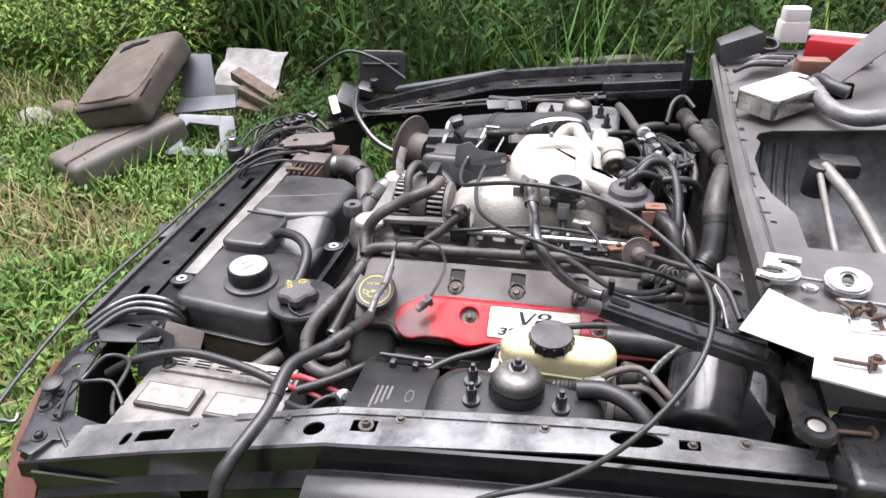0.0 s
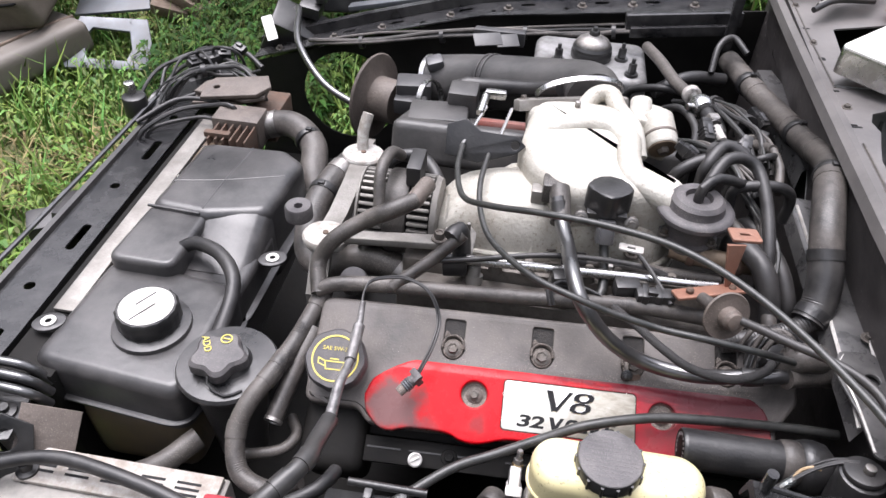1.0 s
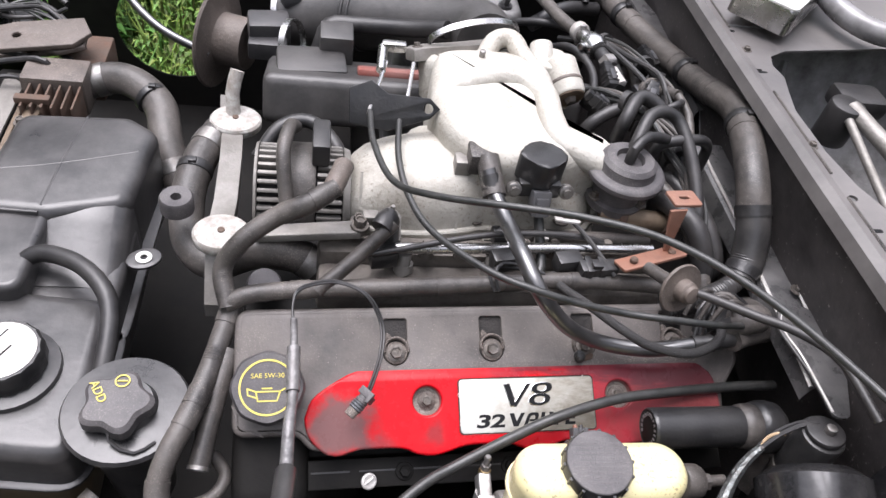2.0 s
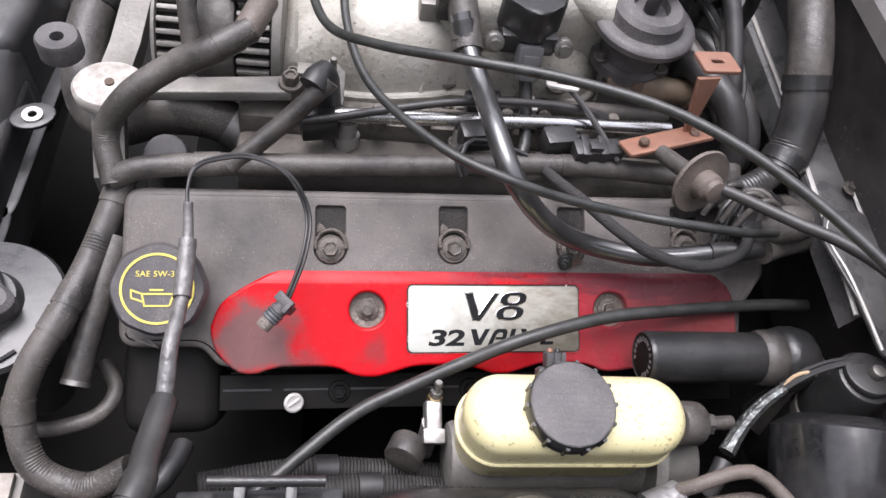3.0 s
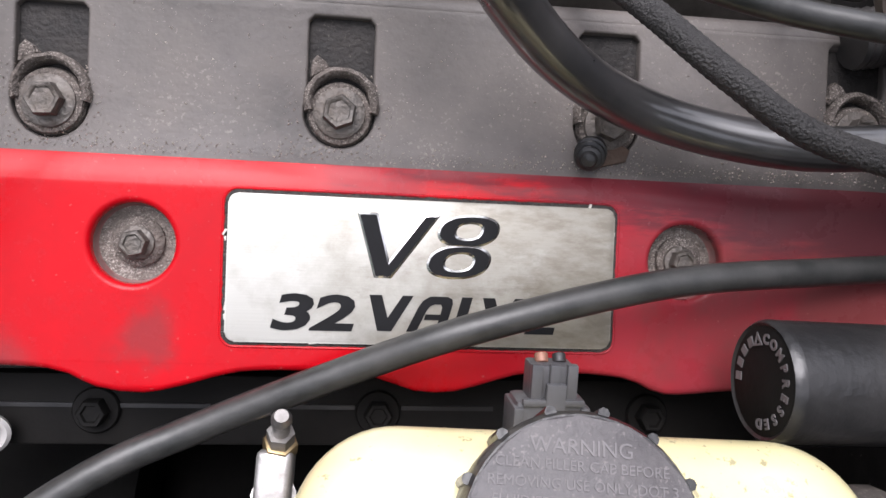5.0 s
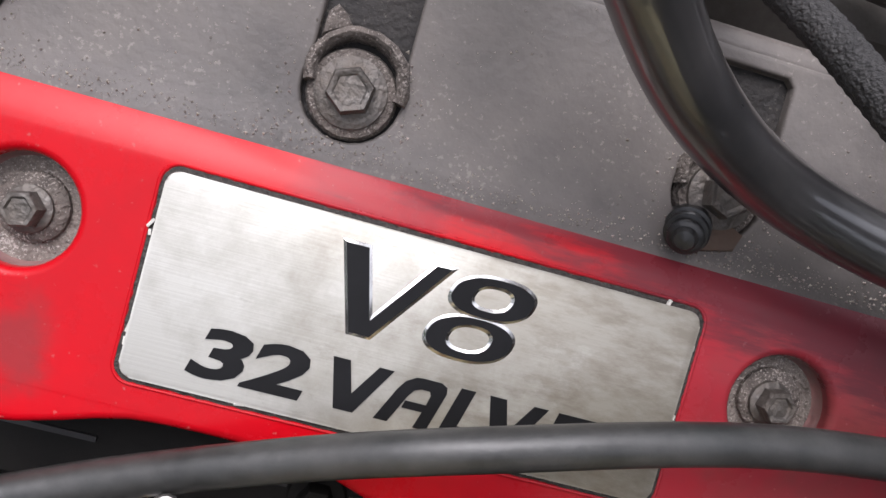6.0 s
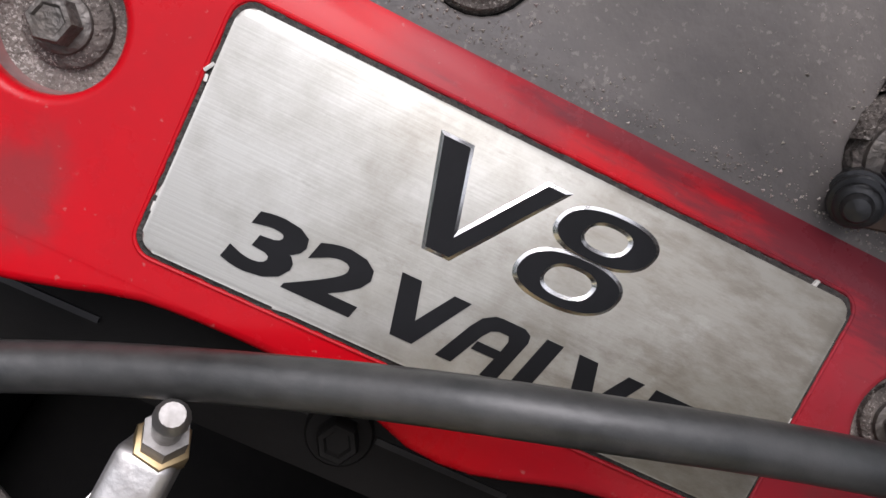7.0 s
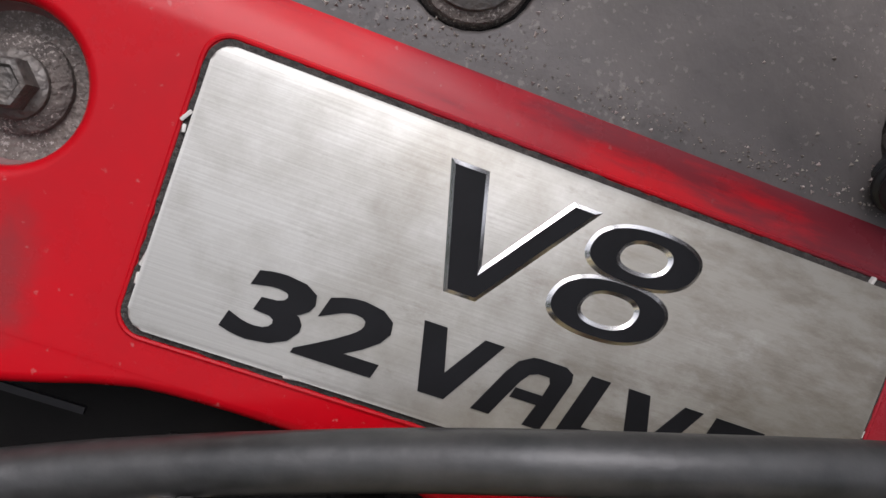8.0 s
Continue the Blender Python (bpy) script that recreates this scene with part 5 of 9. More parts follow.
part("lower_flange", g, M_dark, vc, "black lower flange")
g = G()
for u in (-0.132, -0.082, -0.03, 0.03, 0.09):
    g.box(0.040, 0.0018, 0.0012, on_cover(u, -0.088, -0.0355))
part("flange_seam", g, M_rubber, vc)
for u in (-0.055, 0.06, 0.18):
    g = hex_bolt(G(), on_cover(u, -0.09, -0.036), 0.006, 0.009, 1.6)
    part("flange_bolt", g, M_dark, vc)
g = G().lathe([(0.0085, 0), (0.0085, 0.002), (0.007, 0.003), (0.003, 0.002)], on_cover(-0.0935, -0.098, -0.028) @ pose(0, 0, 0, 10, 20), 20)
g.box(0.012, 0.002, 0.002, on_cover(-0.0935, -0.098, -0.025) @ pose(0, 0, 0, 0, 0, 35), 0.0005)
part("clip_disc", g, M_label, vc, "small bright clip disc")

oil = thing("oil_filler_cap", tuple((on_cover(-0.194, -0.004, 0.012)).translation), "black oil filler cap with worn yellow oil can print", "oil cap")
OC = on_cover(-0.194, -0.004, 0.0)
g = G().lathe([(0.033, 0.010), (0.0355, 0.013), (0.0355, 0.024), (0.033, 0.028), (0.0, 0.028)], OC, 48, lobes=8, depth=0.018, closed=False)
part("cap", g, M_cap, oil)
g = G().sheet(ring(0.0272, 40), [ring(0.0254, 40)], 0.0006, OC @ T3(0, 0, 0.0282))
part("ring_print", g, M_yel, oil, "yellow printed ring")
g = G().letters("SAE 5W-30", 0.0064, 0.0005, OC @ T3(0, 0.011, 0.0283), wide=1.05)
part("grade_print", g, M_yel, oil)
g = G()
for a, b in (((-0.009, -0.013), (0.009, -0.013)), ((0.009, -0.013), (0.012, -0.004)), ((-0.010, -0.004), (0.012, -0.004)), ((-0.009, -0.013), (-0.011, -0.004)), ((-0.011, -0.004), (-0.019, -0.001)), ((-0.019, -0.001), (-0.0185, -0.007)), ((-0.0185, -0.007), (-0.010, -0.010)), ((0.012, -0.004), (0.019, 0.000)), ((-0.005, -0.001), (0.004, -0.001))):
    p, q = Vector((*a, 0.0284)), Vector((*b, 0.0284))
    d = q - p
    g.box(d.length + 0.001, 0.0013, 0.0005, OC @ Matrix.Translation((p + q) / 2) @ pose(0, 0, 0, 0, 0, math.degrees(math.atan2(d.y, d.x))))
part("can_print", g, M_yel, oil)

coil = thing("coil_cover", tuple(on_cover(0.07, -0.03, -0.004).translation), "glossy red coil cover with dusty end and wavy lower edge", "engine cover")
coil.matrix_world = on_cover(0, 0, 0)
ORIGIN[coil.name] = Vector((0, 0, 0))
RED = [(-0.159, -0.034), (-0.152, -0.016), (-0.136, -0.003), (-0.109, 0.0122), (-0.098, 0.0153), (0.035, 0.0153), (0.19, 0.0153), (0.266, 0.0143), (0.286, 0.005), (0.296, -0.012), (0.298, -0.046), (0.290, -0.066), (0.24, -0.070), (0.20, -0.072), (0.173, -0.0735), (0.155, -0.0672), (0.1215, -0.0655), (0.104, -0.069), (0.088, -0.0735), (0.072, -0.0735), (0.055, -0.068), (0.0307, -0.0664), (0.006, -0.0672), (-0.010, -0.0715), (-0.0277, -0.0755), (-0.045, -0.0735), (-0.062, -0.067), (-0.104, -0.0666), (-0.121, -0.0715), (-0.136, -0.0705), (-0.150, -0.059), (-0.157, -0.047)]
CUPS = ((-0.0334, -0.0203), (0.1790, -0.0201))
outer = [(p.x, p.y) for p in spline([(*p, 0) for p in RED + RED[:1]], 0.006)][:-1]


def red_part(name, g, material, label=""):
    ob = new(name, g.mesh(name, material, (0, 0, 0)))
    ob.parent = coil
    ORIGIN[ob.name] = Vector((0, 0, 0))
    return tagged(ob, label)


g = G().sheet(outer, [ring(0.0150, 40, *c) for c in CUPS], 0.012, T3(0, 0, -0.0125), 0.0026)
for y in (0.0004, 0.0020, 0.0036, 0.0052, 0.0068, 0.0084, 0.0100, 0.0114):
    bmesh.ops.bisect_plane(g.bm, geom=[*g.bm.verts, *g.bm.edges, *g.bm.faces], plane_co=(0, y, 0), plane_no=(0, 1, 0))
for v in g.bm.verts:
    # the upper edge rolls away as a soft shoulder
    d = max(0.0, v.co.y - 0.0012)
    v.co.z -= 0.12 * d + 18.0 * d * d
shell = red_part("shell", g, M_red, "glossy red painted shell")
even = shell.modifiers.new("even", "WEIGHTED_NORMAL")
even.keep_sharp = True
for c in CUPS:
    g = G().lathe([(0.0153, -0.0026), (0.0150, -0.0050), (0.0147, -0.0078), (0.0138, -0.0096), (0.0122, -0.0104)], T3(*c, 0), 40, closed=False)
    red_part("cup_wall", g, M_film, "dusty red recess wall")
    g = G().lathe([(0.0146, -0.0088), (0.0128, -0.0097), (0.0, -0.0100)], T3(*c, 0), 40, closed=False)
    red_part("cup_floor", g, M_grit, "gritty grime in the bolt recess")
    g = G().lathe([(0.0096, 0), (0.0095, 0.0018), (0.0086, 0.0026), (0.0060, 0.0028)], T3(c[0] + 0.0004, c[1] + 0.0006, -0.0100), 30)
    red_part("washer", g, M_grime, "dull washer with grit", )
    g = G().lathe([(0.0066, 0.0), (0.0065, 0.0014), (0.0056, 0.0020)], T3(*c, -0.0074), 24)
    g.lathe([(0.0053, 0.0010), (0.0052, 0.0060), (0.0047, 0.0066), (0.0036, 0.0066), (0.0030, 0.0060)], T3(*c, -0.0074) @ pose(0, 0, 0, 0, 0, 12), 6)
    red_part("bolt", g, M_bolt, "small dirty zinc bolt")


def ragged(loop, amp, per=6, f=420.0):
    """The loop cut finer, with a worn uneven edge."""
    out = []
    for i, p in enumerate(loop):
        q = loop[(i + 1) % len(loop)]
        n = max(1, int(math.hypot(q[0] - p[0], q[1] - p[1]) / 0.0012))
        for j in range(n):
            x, y = p[0] + (q[0] - p[0]) * j / n, p[1] + (q[1] - p[1]) * j / n
            d = noise.noise_vector((x * f, y * f, 3.3))
            out.append((x + amp * d.x, y + amp * d.y))
    return out


g = G().sheet(ragged(rrect(0.1504, 0.0578, 0.0046, 6), 0.0004), [rrect(0.1470, 0.0544, 0.0034, 6)], 0.0008, T3(0.0745, -0.0277, -0.0010))
red_part("plate_gap", g, M_gap, "dirty dark gap round the plate")
edge = [(x + 0.0745, y - 0.0277, -0.0006) for x, y in ragged(rrect(0.1516, 0.0590, 0.0052, 5), 0.0)]
g = G().tube([*edge, edge[0]], 0.0006, 8, 0.004)
red_part("plate_lip", g, M_red)
for x, y, a, ln in ((-0.0005, -0.0148, 60, 0.0026), (-0.0002, -0.0172, 100, 0.0016), (0.0006, -0.0418, 80, 0.0040), (0.0004, -0.0462, 95, 0.0022), (0.1382, 0.0004, 70, 0.0022), (0.0330, -0.0552, 5, 0.0030), (0.1485, -0.0300, 80, 0.0016), (0.1482, -0.0100, 85, 0.0018)):
    g = G().box(ln, 0.0007, 0.0011, T3(x, y, 0.0003) @ pose(0, 0, 0, 20, 8, a), 0.0002)
    red_part("edge_chip", g, M_pale, "pale flake of sealer at the plate edge", )
g = G().slab(rrect(0.1478, 0.0552, 0.0036, 6), 0.0022, T3(0.0745, -0.0277, -0.0012), 0.0006)
plate = red_part("name_plate", g, M_plate, "brushed aluminium plate with V8 32 VALVE lettering")


def plate_part(name, g, material, label=""):
    ob = new(name, g.mesh(name, material, (0, 0, 0)))
    ob.parent = plate
    return tagged(ob, label)


def mitre(loop, d):
    """The loop grown by d, with its corners kept sharp."""
    area = sum(a[0] * b[1] - b[0] * a[1] for a, b in zip(loop, loop[1:] + loop[:1]))
    s = 1.0 if area > 0 else -1.0
    out = []
    for i, p in enumerate(loop):
        a, b = Vector(loop[i - 1]), Vector(loop[(i + 1) % len(loop)])
        p = Vector(p)
        e, f = (p - a).normalized(), (b - p).normalized()
        n, m = Vector((e.y, -e.x)) * s, Vector((f.y, -f.x)) * s
        q = p + (n + m) * (d / max(0.35, 1 + n.dot(m)))
        out.append((q.x, q.y))
    return out


def oval(cx, cy, rx, ry, n=44, lean=0.30, square=0.86):
    """A slanted oval, a little squarer than an ellipse."""
    out = []
    for i in range(n):
        a = 2 * math.pi * i / n
        c, s = math.cos(a), math.sin(a)
        y = ry * math.copysign(abs(s) ** square, s)
        out.append((cx + rx * math.copysign(abs(c) ** square, c) + lean * y, cy + y))
    return out


BIG_V = [(0.0490, -0.0062), (0.0552, -0.0062), (0.0602, -0.0250), (0.0738, -0.0062), (0.0780, -0.0062), (0.0612, -0.0292), (0.0556, -0.0292)]
EIGHT = ((0.0906, -0.0111, 0.0110, 0.0055, 0.0055, 0.0036), (0.0872, -0.0230, 0.0114, 0.0058, 0.0060, 0.0039))
LOW, HIGH, SLOPE = 0.0010, 0.0015, 0.0008
g, face = G(), G()
g.skin([[(x, y, LOW) for x, y in mitre(BIG_V, SLOPE)], [(x, y, HIGH) for x, y in BIG_V]], closed=True)
face.slab(BIG_V, 0.0004, T3(0, 0, HIGH - 0.0003))
for cx, cy, rx, ry, ix, iy in EIGHT:
    for r, q, d in ((rx, ry, SLOPE), (ix, iy, -SLOPE)):
        g.skin([[(x, y, LOW) for x, y in oval(cx, cy, r + d, q + d)], [(x, y, HIGH) for x, y in oval(cx, cy, r, q)]], closed=True)
    face.sheet(oval(cx, cy, rx, ry), [oval(cx, cy, ix, iy)], 0.0004, T3(0, 0, HIGH - 0.0003 + (0.00005 if cy > -0.02 else 0.0)))
plate_part("raised_rim", g, M_rim, "bright bevelled sides of the big letters")
plate_part("big_letters", face, M_black, "black V8")
g = G().letters("32", 0.0182, 0.0005, T3(0.0318, -0.0444, 0.0008), 0.16, 0.0006, 1.76, space=0.96)
V_LEFT = [(0.0, 0.0), (4.7, 0.0), (7.1, -8.6), (12.6, 0.0), (16.7, 0.0), (8.6, -13.6), (3.3, -13.6)]
A_FORM = [(0.0, -13.6), (4.2, -4.6), (6.0, -1.8), (8.6, -0.2), (10.2, 0.0), (15.6, 0.0), (17.3, -0.9), (17.6, -2.6), (14.6, -13.6), (10.9, -13.6), (12.3, -9.0), (6.6, -9.0), (7.2, -6.9), (12.9, -6.9), (13.5, -4.2), (13.0, -3.0), (10.6, -3.0), (8.9, -3.7), (7.6, -5.5), (3.8, -13.6)]
L_FORM = [(3.9, 0.0), (8.0, 0.0), (5.3, -10.4), (11.6, -10.4), (10.8, -13.6), (0.3, -13.6)]
E_FORM = [(3.4, 0.0), (14.4, 0.0), (13.8, -2.7), (6.9, -2.7), (6.4, -5.2), (12.4, -5.2), (11.8, -7.9), (5.8, -7.9), (5.2, -10.8), (12.4, -10.8), (11.8, -13.6), (0.4, -13.6)]
for form, u0 in ((V_LEFT, 53.6), (A_FORM, 67.9), (L_FORM, 85.1), (V_LEFT, 97.1), (E_FORM, 113.4)):
    g.sheet([((u0 + x) / 1000, (-36.4 + y) / 1000) for x, y in form], [], 0.0005, T3(0, 0, 0.0008))
plate_part("small_letters", g, M_black, "black 32 VALVE")

def smooth(pts, step=0.008):
    return [(p.x, p.y) for p in spline([(*p, 0) for p in pts + pts[:1]], step)][:-1]


intake = thing("intake_manifold", (0.03, 0.30, 0.80), "pale stained cast aluminium intake manifold", "intake manifold")
low = [(-0.125, 0.215), (-0.118, 0.195), (-0.09, 0.186), (-0.036, 0.182), (0.02, 0.19), (0.045, 0.196), (0.10, 0.193), (0.17, 0.20), (0.20, 0.26), (0.17, 0.33), (-0.03, 0.335), (-0.055, 0.315), (-0.10, 0.30), (-0.124, 0.28)]
dome, (cx, cy) = smooth(low), (0.03, 0.262)
g = G().skin([[(cx + (x - cx) * k, cy + (y - cy) * k, 0.825 + z) for x, y in dome] for k, z in ((1.0, 0.0), (0.985, 0.016), (0.94, 0.034), (0.86, 0.050), (0.76, 0.061), (0.64, 0.069), (0.48, 0.074), (0.2, 0.076))], closed=True, cap=True)
g.loft(smooth(low), [(-0.004, 0), (-0.005, 0.002), (-0.005, 0.018), (-0.003, 0.02)], T3(0, 0, 0.815))
part("lower_plenum", g, M_alu, intake)
g = G().slab(smooth([(x + (0.007 if x > 0.03 else -0.007), y + (-0.011 if y < 0.25 else 0.006)) for x, y in low]), 0.010, T3(0, 0, 0.812), 0.003)
part("flange", g, M_alu, intake)
g = G().tube([(x * 1.0 + (0.001 if x > 0.03 else -0.002), y - 0.006, 0.8225) for x, y in low[1:8]], 0.0026, 8, 0.006)
part("gasket_bead", g, M_brown, intake, "dark sealer bead along the flange", jitter=0.0012)
for x, y in ((-0.124, 0.186), (-0.072, 0.168), (-0.020, 0.166), (0.037, 0.176), (0.095, 0.178), (0.150, 0.186)):
    g = G().lathe([(0.0125, 0), (0.0125, 0.010), (0.0108, 0.0125), (0.0, 0.0125)], T3(x, y, 0.813), 20, closed=False)
    part("ear", g, M_alu, intake)
    g = hex_bolt(G(), T3(x, y, 0.825), 0.0050, 0.009, 1.75)
    part("bolt", g, M_bolt, intake)
for x0, x1, y0 in ((-0.105, -0.102, 0.196), (-0.055, -0.052, 0.190), (0.010, 0.013, 0.194), (0.072, 0.075, 0.200)):
    g = G().skin([[(x0, y0 - 0.010, 0.826), (x0, y0 + 0.002, 0.862), (x0, y0 + 0.020, 0.892)], [(x1, y0 - 0.010, 0.826), (x1, y0 + 0.002, 0.862), (x1, y0 + 0.020, 0.892)]])
    part("cast_rib", g, M_alu, intake)
up = [(-0.022, 0.30), (-0.012, 0.39), (0.01, 0.425), (0.10, 0.43), (0.137, 0.385), (0.142, 0.30), (0.19, 0.26), (0.185, 0.225), (0.05, 0.205), (0.0, 0.25)]
g = G().pillow(smooth(up), 0.085, 0.022, T3(0, 0, 0.852), 6)
part("upper_plenum", g, M_alu, intake)
g = G().tube([(-0.004, 0.338, 0.912), (0.014, 0.345, 0.927), (0.06, 0.362, 0.934), (0.102, 0.362, 0.934), (0.123, 0.332, 0.934), (0.122, 0.285, 0.934), (0.130, 0.245, 0.931), (0.159, 0.226, 0.925), (0.190, 0.219, 0.908)], 0.0165, 18, 0.005)
part("curved_runner", g, M_alu, intake, "raised curved runner")
FM = T3(0.048, 0.462, 0.900) @ pose(0, 0, 0, -24, 0, 16)
g = G().pillow(smooth([(-0.066, -0.070), (-0.070, 0.0), (-0.050, 0.022), (0.05, 0.022), (0.070, 0.0), (0.064, -0.070)]), 0.060, 0.016, FM @ T3(0, 0.004, -0.052), 5)
part("throttle_neck", g, M_alu, intake)
g = G().slab(smooth([(-0.085, -0.014), (-0.088, 0.012), (-0.070, 0.024), (-0.02, 0.020), (0.03, 0.024), (0.076, 0.026), (0.088, 0.010), (0.080, -0.016), (0.03, -0.018), (-0.03, -0.014)]), 0.016, FM, 0.004)
part("throttle_flange", g, M_alud, intake, "stained throttle body flange")
for x, y in ((-0.074, 0.004), (0.074, 0.006)):
    part("bolt", hex_bolt(G(), FM @ T3(x, y, 0.016), 0.0045, 0.006, 1.6), M_bolt, intake)
g = G().tube([(0.060, 0.425, 0.918), (0.078, 0.452, 0.932), (0.100, 0.452, 0.936), (0.112, 0.422, 0.930), (0.136, 0.392, 0.915), (0.146, 0.36, 0.89)], 0.013, 16, 0.005)
part("cast_arm", g, M_alu, intake, "cast arm beside the throttle")
g = G().rod((0.052, 0.404, 0.930), (0.052, 0.403, 0.946), 0.0042, 12, bevel=0.001)
part("nipple", g, M_steel, intake)
for x, y, z in ((-0.071, 0.166, 0.853), (0.037, 0.203, 0.838), (-0.105, 0.178, 0.85), (0.14, 0.195, 0.85)):
    g = hex_bolt(G(), T3(x, y, z), 0.006, 0.010, 1.7)
    part("bolt", g, M_bolt, intake)
g = G().lathe([(0.010, 0), (0.010, 0.006), (0.003, 0.008), (0.003, 0.032), (0.0022, 0.034)], T3(-0.070, 0.166, 0.855), 14)
part("stud", g, M_steel, intake)
for b in (G().box(0.018, 0.014, 0.012, T3(-0.092, 0.176, 0.86), 0.002), G().box(0.02, 0.02, 0.02, T3(0.012, 0.225, 0.905), 0.003)):
    part("boss", b, M_alud, intake)
g = G().box(0.03, 0.03, 0.028, T3(0.030, 0.222, 0.918), 0.004).rod((0.036, 0.215, 0.925), (0.042, 0.172, 0.905), 0.0135, 16)
part("breather_elbow", g, M_dusty, intake, "grey rubber breather elbow")

egr = thing("egr_valve", (0.205, 0.215, 0.872), "dusty black round valve with stepped diaphragm on the manifold", "valve")
VM = T3(0.205, 0.215, 0.872)
part("base", G().lathe([(0.036, 0), (0.036, 0.010), (0.030, 0.012), (0.030, 0.036)], VM, 36), M_cap, egr)
part("flange_disc", G().lathe([(0.030, 0.034), (0.045, 0.040), (0.0475, 0.043), (0.0475, 0.048), (0.0455, 0.0505), (0.041, 0.052)], VM, 44), M_cap, egr, "crimped round disc with a worn rim")
part("diaphragm", G().lathe([(0.036, 0.050), (0.034, 0.054), (0.033, 0.062), (0.028, 0.0665), (0.017, 0.0665), (0.015, 0.060), (0.0, 0.060)], VM, 36, closed=False), M_cap, egr)
part("worn_patch", G().slab([(0.0300 * math.cos(a) * k, 0.0440 * math.sin(a) * k) for k, a in ((0.98, 2.3), (0.98, 2.6), (0.98, 2.9), (1.02, 2.9), (1.02, 2.6), (1.02, 2.3))], 0.0006, VM @ T3(-0.010, 0.0, 0.0506)), M_pale, egr, "rubbed pale spot")
for a in (-40, 30, 200):
    part("bolt", hex_bolt(G(), VM @ pose(0, 0, 0, 0, 0, a) @ T3(0.033, 0, 0.012), 0.0045, 0.008, 1.6), M_bolt, egr)
g = G().tube([(0.205, 0.215, 0.932), (0.206, 0.216, 0.950), (0.225, 0.232, 0.957), (0.255, 0.245, 0.945), (0.275, 0.28, 0.92)], 0.0065, 10)
solo("egr_hose", g, M_rubber, "short black vacuum hose on the round valve", "hose")

sensor = thing("pressure_sensor", (0.097, 0.199, 0.89), "black solenoid sensor with plug on the manifold", "sensor")
g = G().slab(ring(0.024, 24, 0, 0, 1.1, 0.95, 4, 0.08), 0.032, T3(0.097, 0.205, 0.912), 0.003)
g.box(0.05, 0.02, 0.02, T3(0.097, 0.195, 0.905), 0.003)
part("body", g, M_plastic, sensor)
for dx in (-0.031, 0.031):
    g = G().cyl(0.009, 0.010, T3(0.097 + dx, 0.190, 0.905) @ pose(0, 0, 0, 70), 14, 0.002)
    g.cyl(0.005, 0.014, T3(0.097 + dx, 0.190, 0.905) @ pose(0, 0, 0, 70), 8)
    part("ear", g, M_steel, sensor)
g = G().box(0.022, 0.022, 0.03, T3(0.098, 0.178, 0.895) @ pose(0, 0, 0, -25), 0.003).box(0.014, 0.004, 0.022, T3(0.098, 0.166, 0.897) @ pose(0, 0, 0, -25), 0.001)
part("plug", g, M_grey, sensor)
g = G().tube([(0.098, 0.172, 0.885), (0.102, 0.155, 0.865), (0.103, 0.125, 0.845), (0.093, 0.10, 0.838)], 0.006, 10)
part("lead", g, M_cable, sensor)

wtab = thing("wire_tab", (0.132, 0.165, 0.86), "small pale tab on a bent black wire", "bracket")
g = G().sheet(rrect(0.030, 0.016, 0.003, 3), [rrect(0.010, 0.006, 0.001, 2)], 0.003, T3(0.132, 0.165, 0.882) @ pose(0, 0, 0, -10, 0, -8), 0.0005)
part("tab", g, M_label, wtab)
g = G().tube([(0.140, 0.160, 0.882), (0.155, 0.14, 0.876), (0.170, 0.115, 0.868), (0.18, 0.098, 0.862)], 0.0028, 8)
part("wire", g, M_rubber, wtab)

cb = thing("copper_bracket", (0.22, 0.11, 0.86), "copper brown bracket bar with rivets", "bracket")
g = G().sheet(rrect(0.084, 0.024, 0.003, 3), [], 0.004, T3(0.222, 0.112, 0.876) @ pose(0, 0, 0, -18, -4, 16), 0.001)
part("bar", g, M_copper, cb)
for dx in (-0.024, 0.026):
    g = G().lathe([(0.0045, 0), (0.0045, 0.004), (0.002, 0.006)], T3(0.222 + dx, 0.112 + dx * 0.28, 0.880), 12)
    part("rivet", g, M_rust, cb)
g = G().sheet(rrect(0.034, 0.028, 0.003, 3), [rrect(0.012, 0.005, 0.002, 2)], 0.004, T3(0.250, 0.150, 0.935) @ pose(0, 0, 0, -8, 0, 5), 0.001)
g.sheet([(-0.012, 0), (0.010, 0), (0.004, -0.055), (-0.002, -0.06)], [], 0.004, T3(0.240, 0.136, 0.935) @ pose(0, 0, 0, 80, 0, 10), 0.001)
part("upright", g, M_copper, cb)

bulb = thing("check_valve", (0.23, 0.045, 0.86), "dusty grey vacuum check valve with round flange", "valve")
CV = T3(0.226, 0.050, 0.902) @ pose(0, 0, 0, 24, 66, -44)
g = G().lathe([(0.007, -0.050), (0.0075, -0.014), (0.0105, -0.012), (0.012, -0.006), (0.018, -0.002)], CV, 24)
part("rear_nozzle", g, M_dusty, bulb)
g = G().lathe([(0.016, -0.003), (0.0265, -0.001), (0.0278, 0.001), (0.0268, 0.0032), (0.018, 0.0015), (0.0125, 0.004)], CV, 32)
part("flange", g, M_brown, bulb, "thin gritty round flange")
g = G().lathe([(0.0125, 0.003), (0.0118, 0.014), (0.0095, 0.016), (0.009, 0.020), (0.0062, 0.021)], CV, 24)
part("front_nozzle", g, M_brown, bulb)

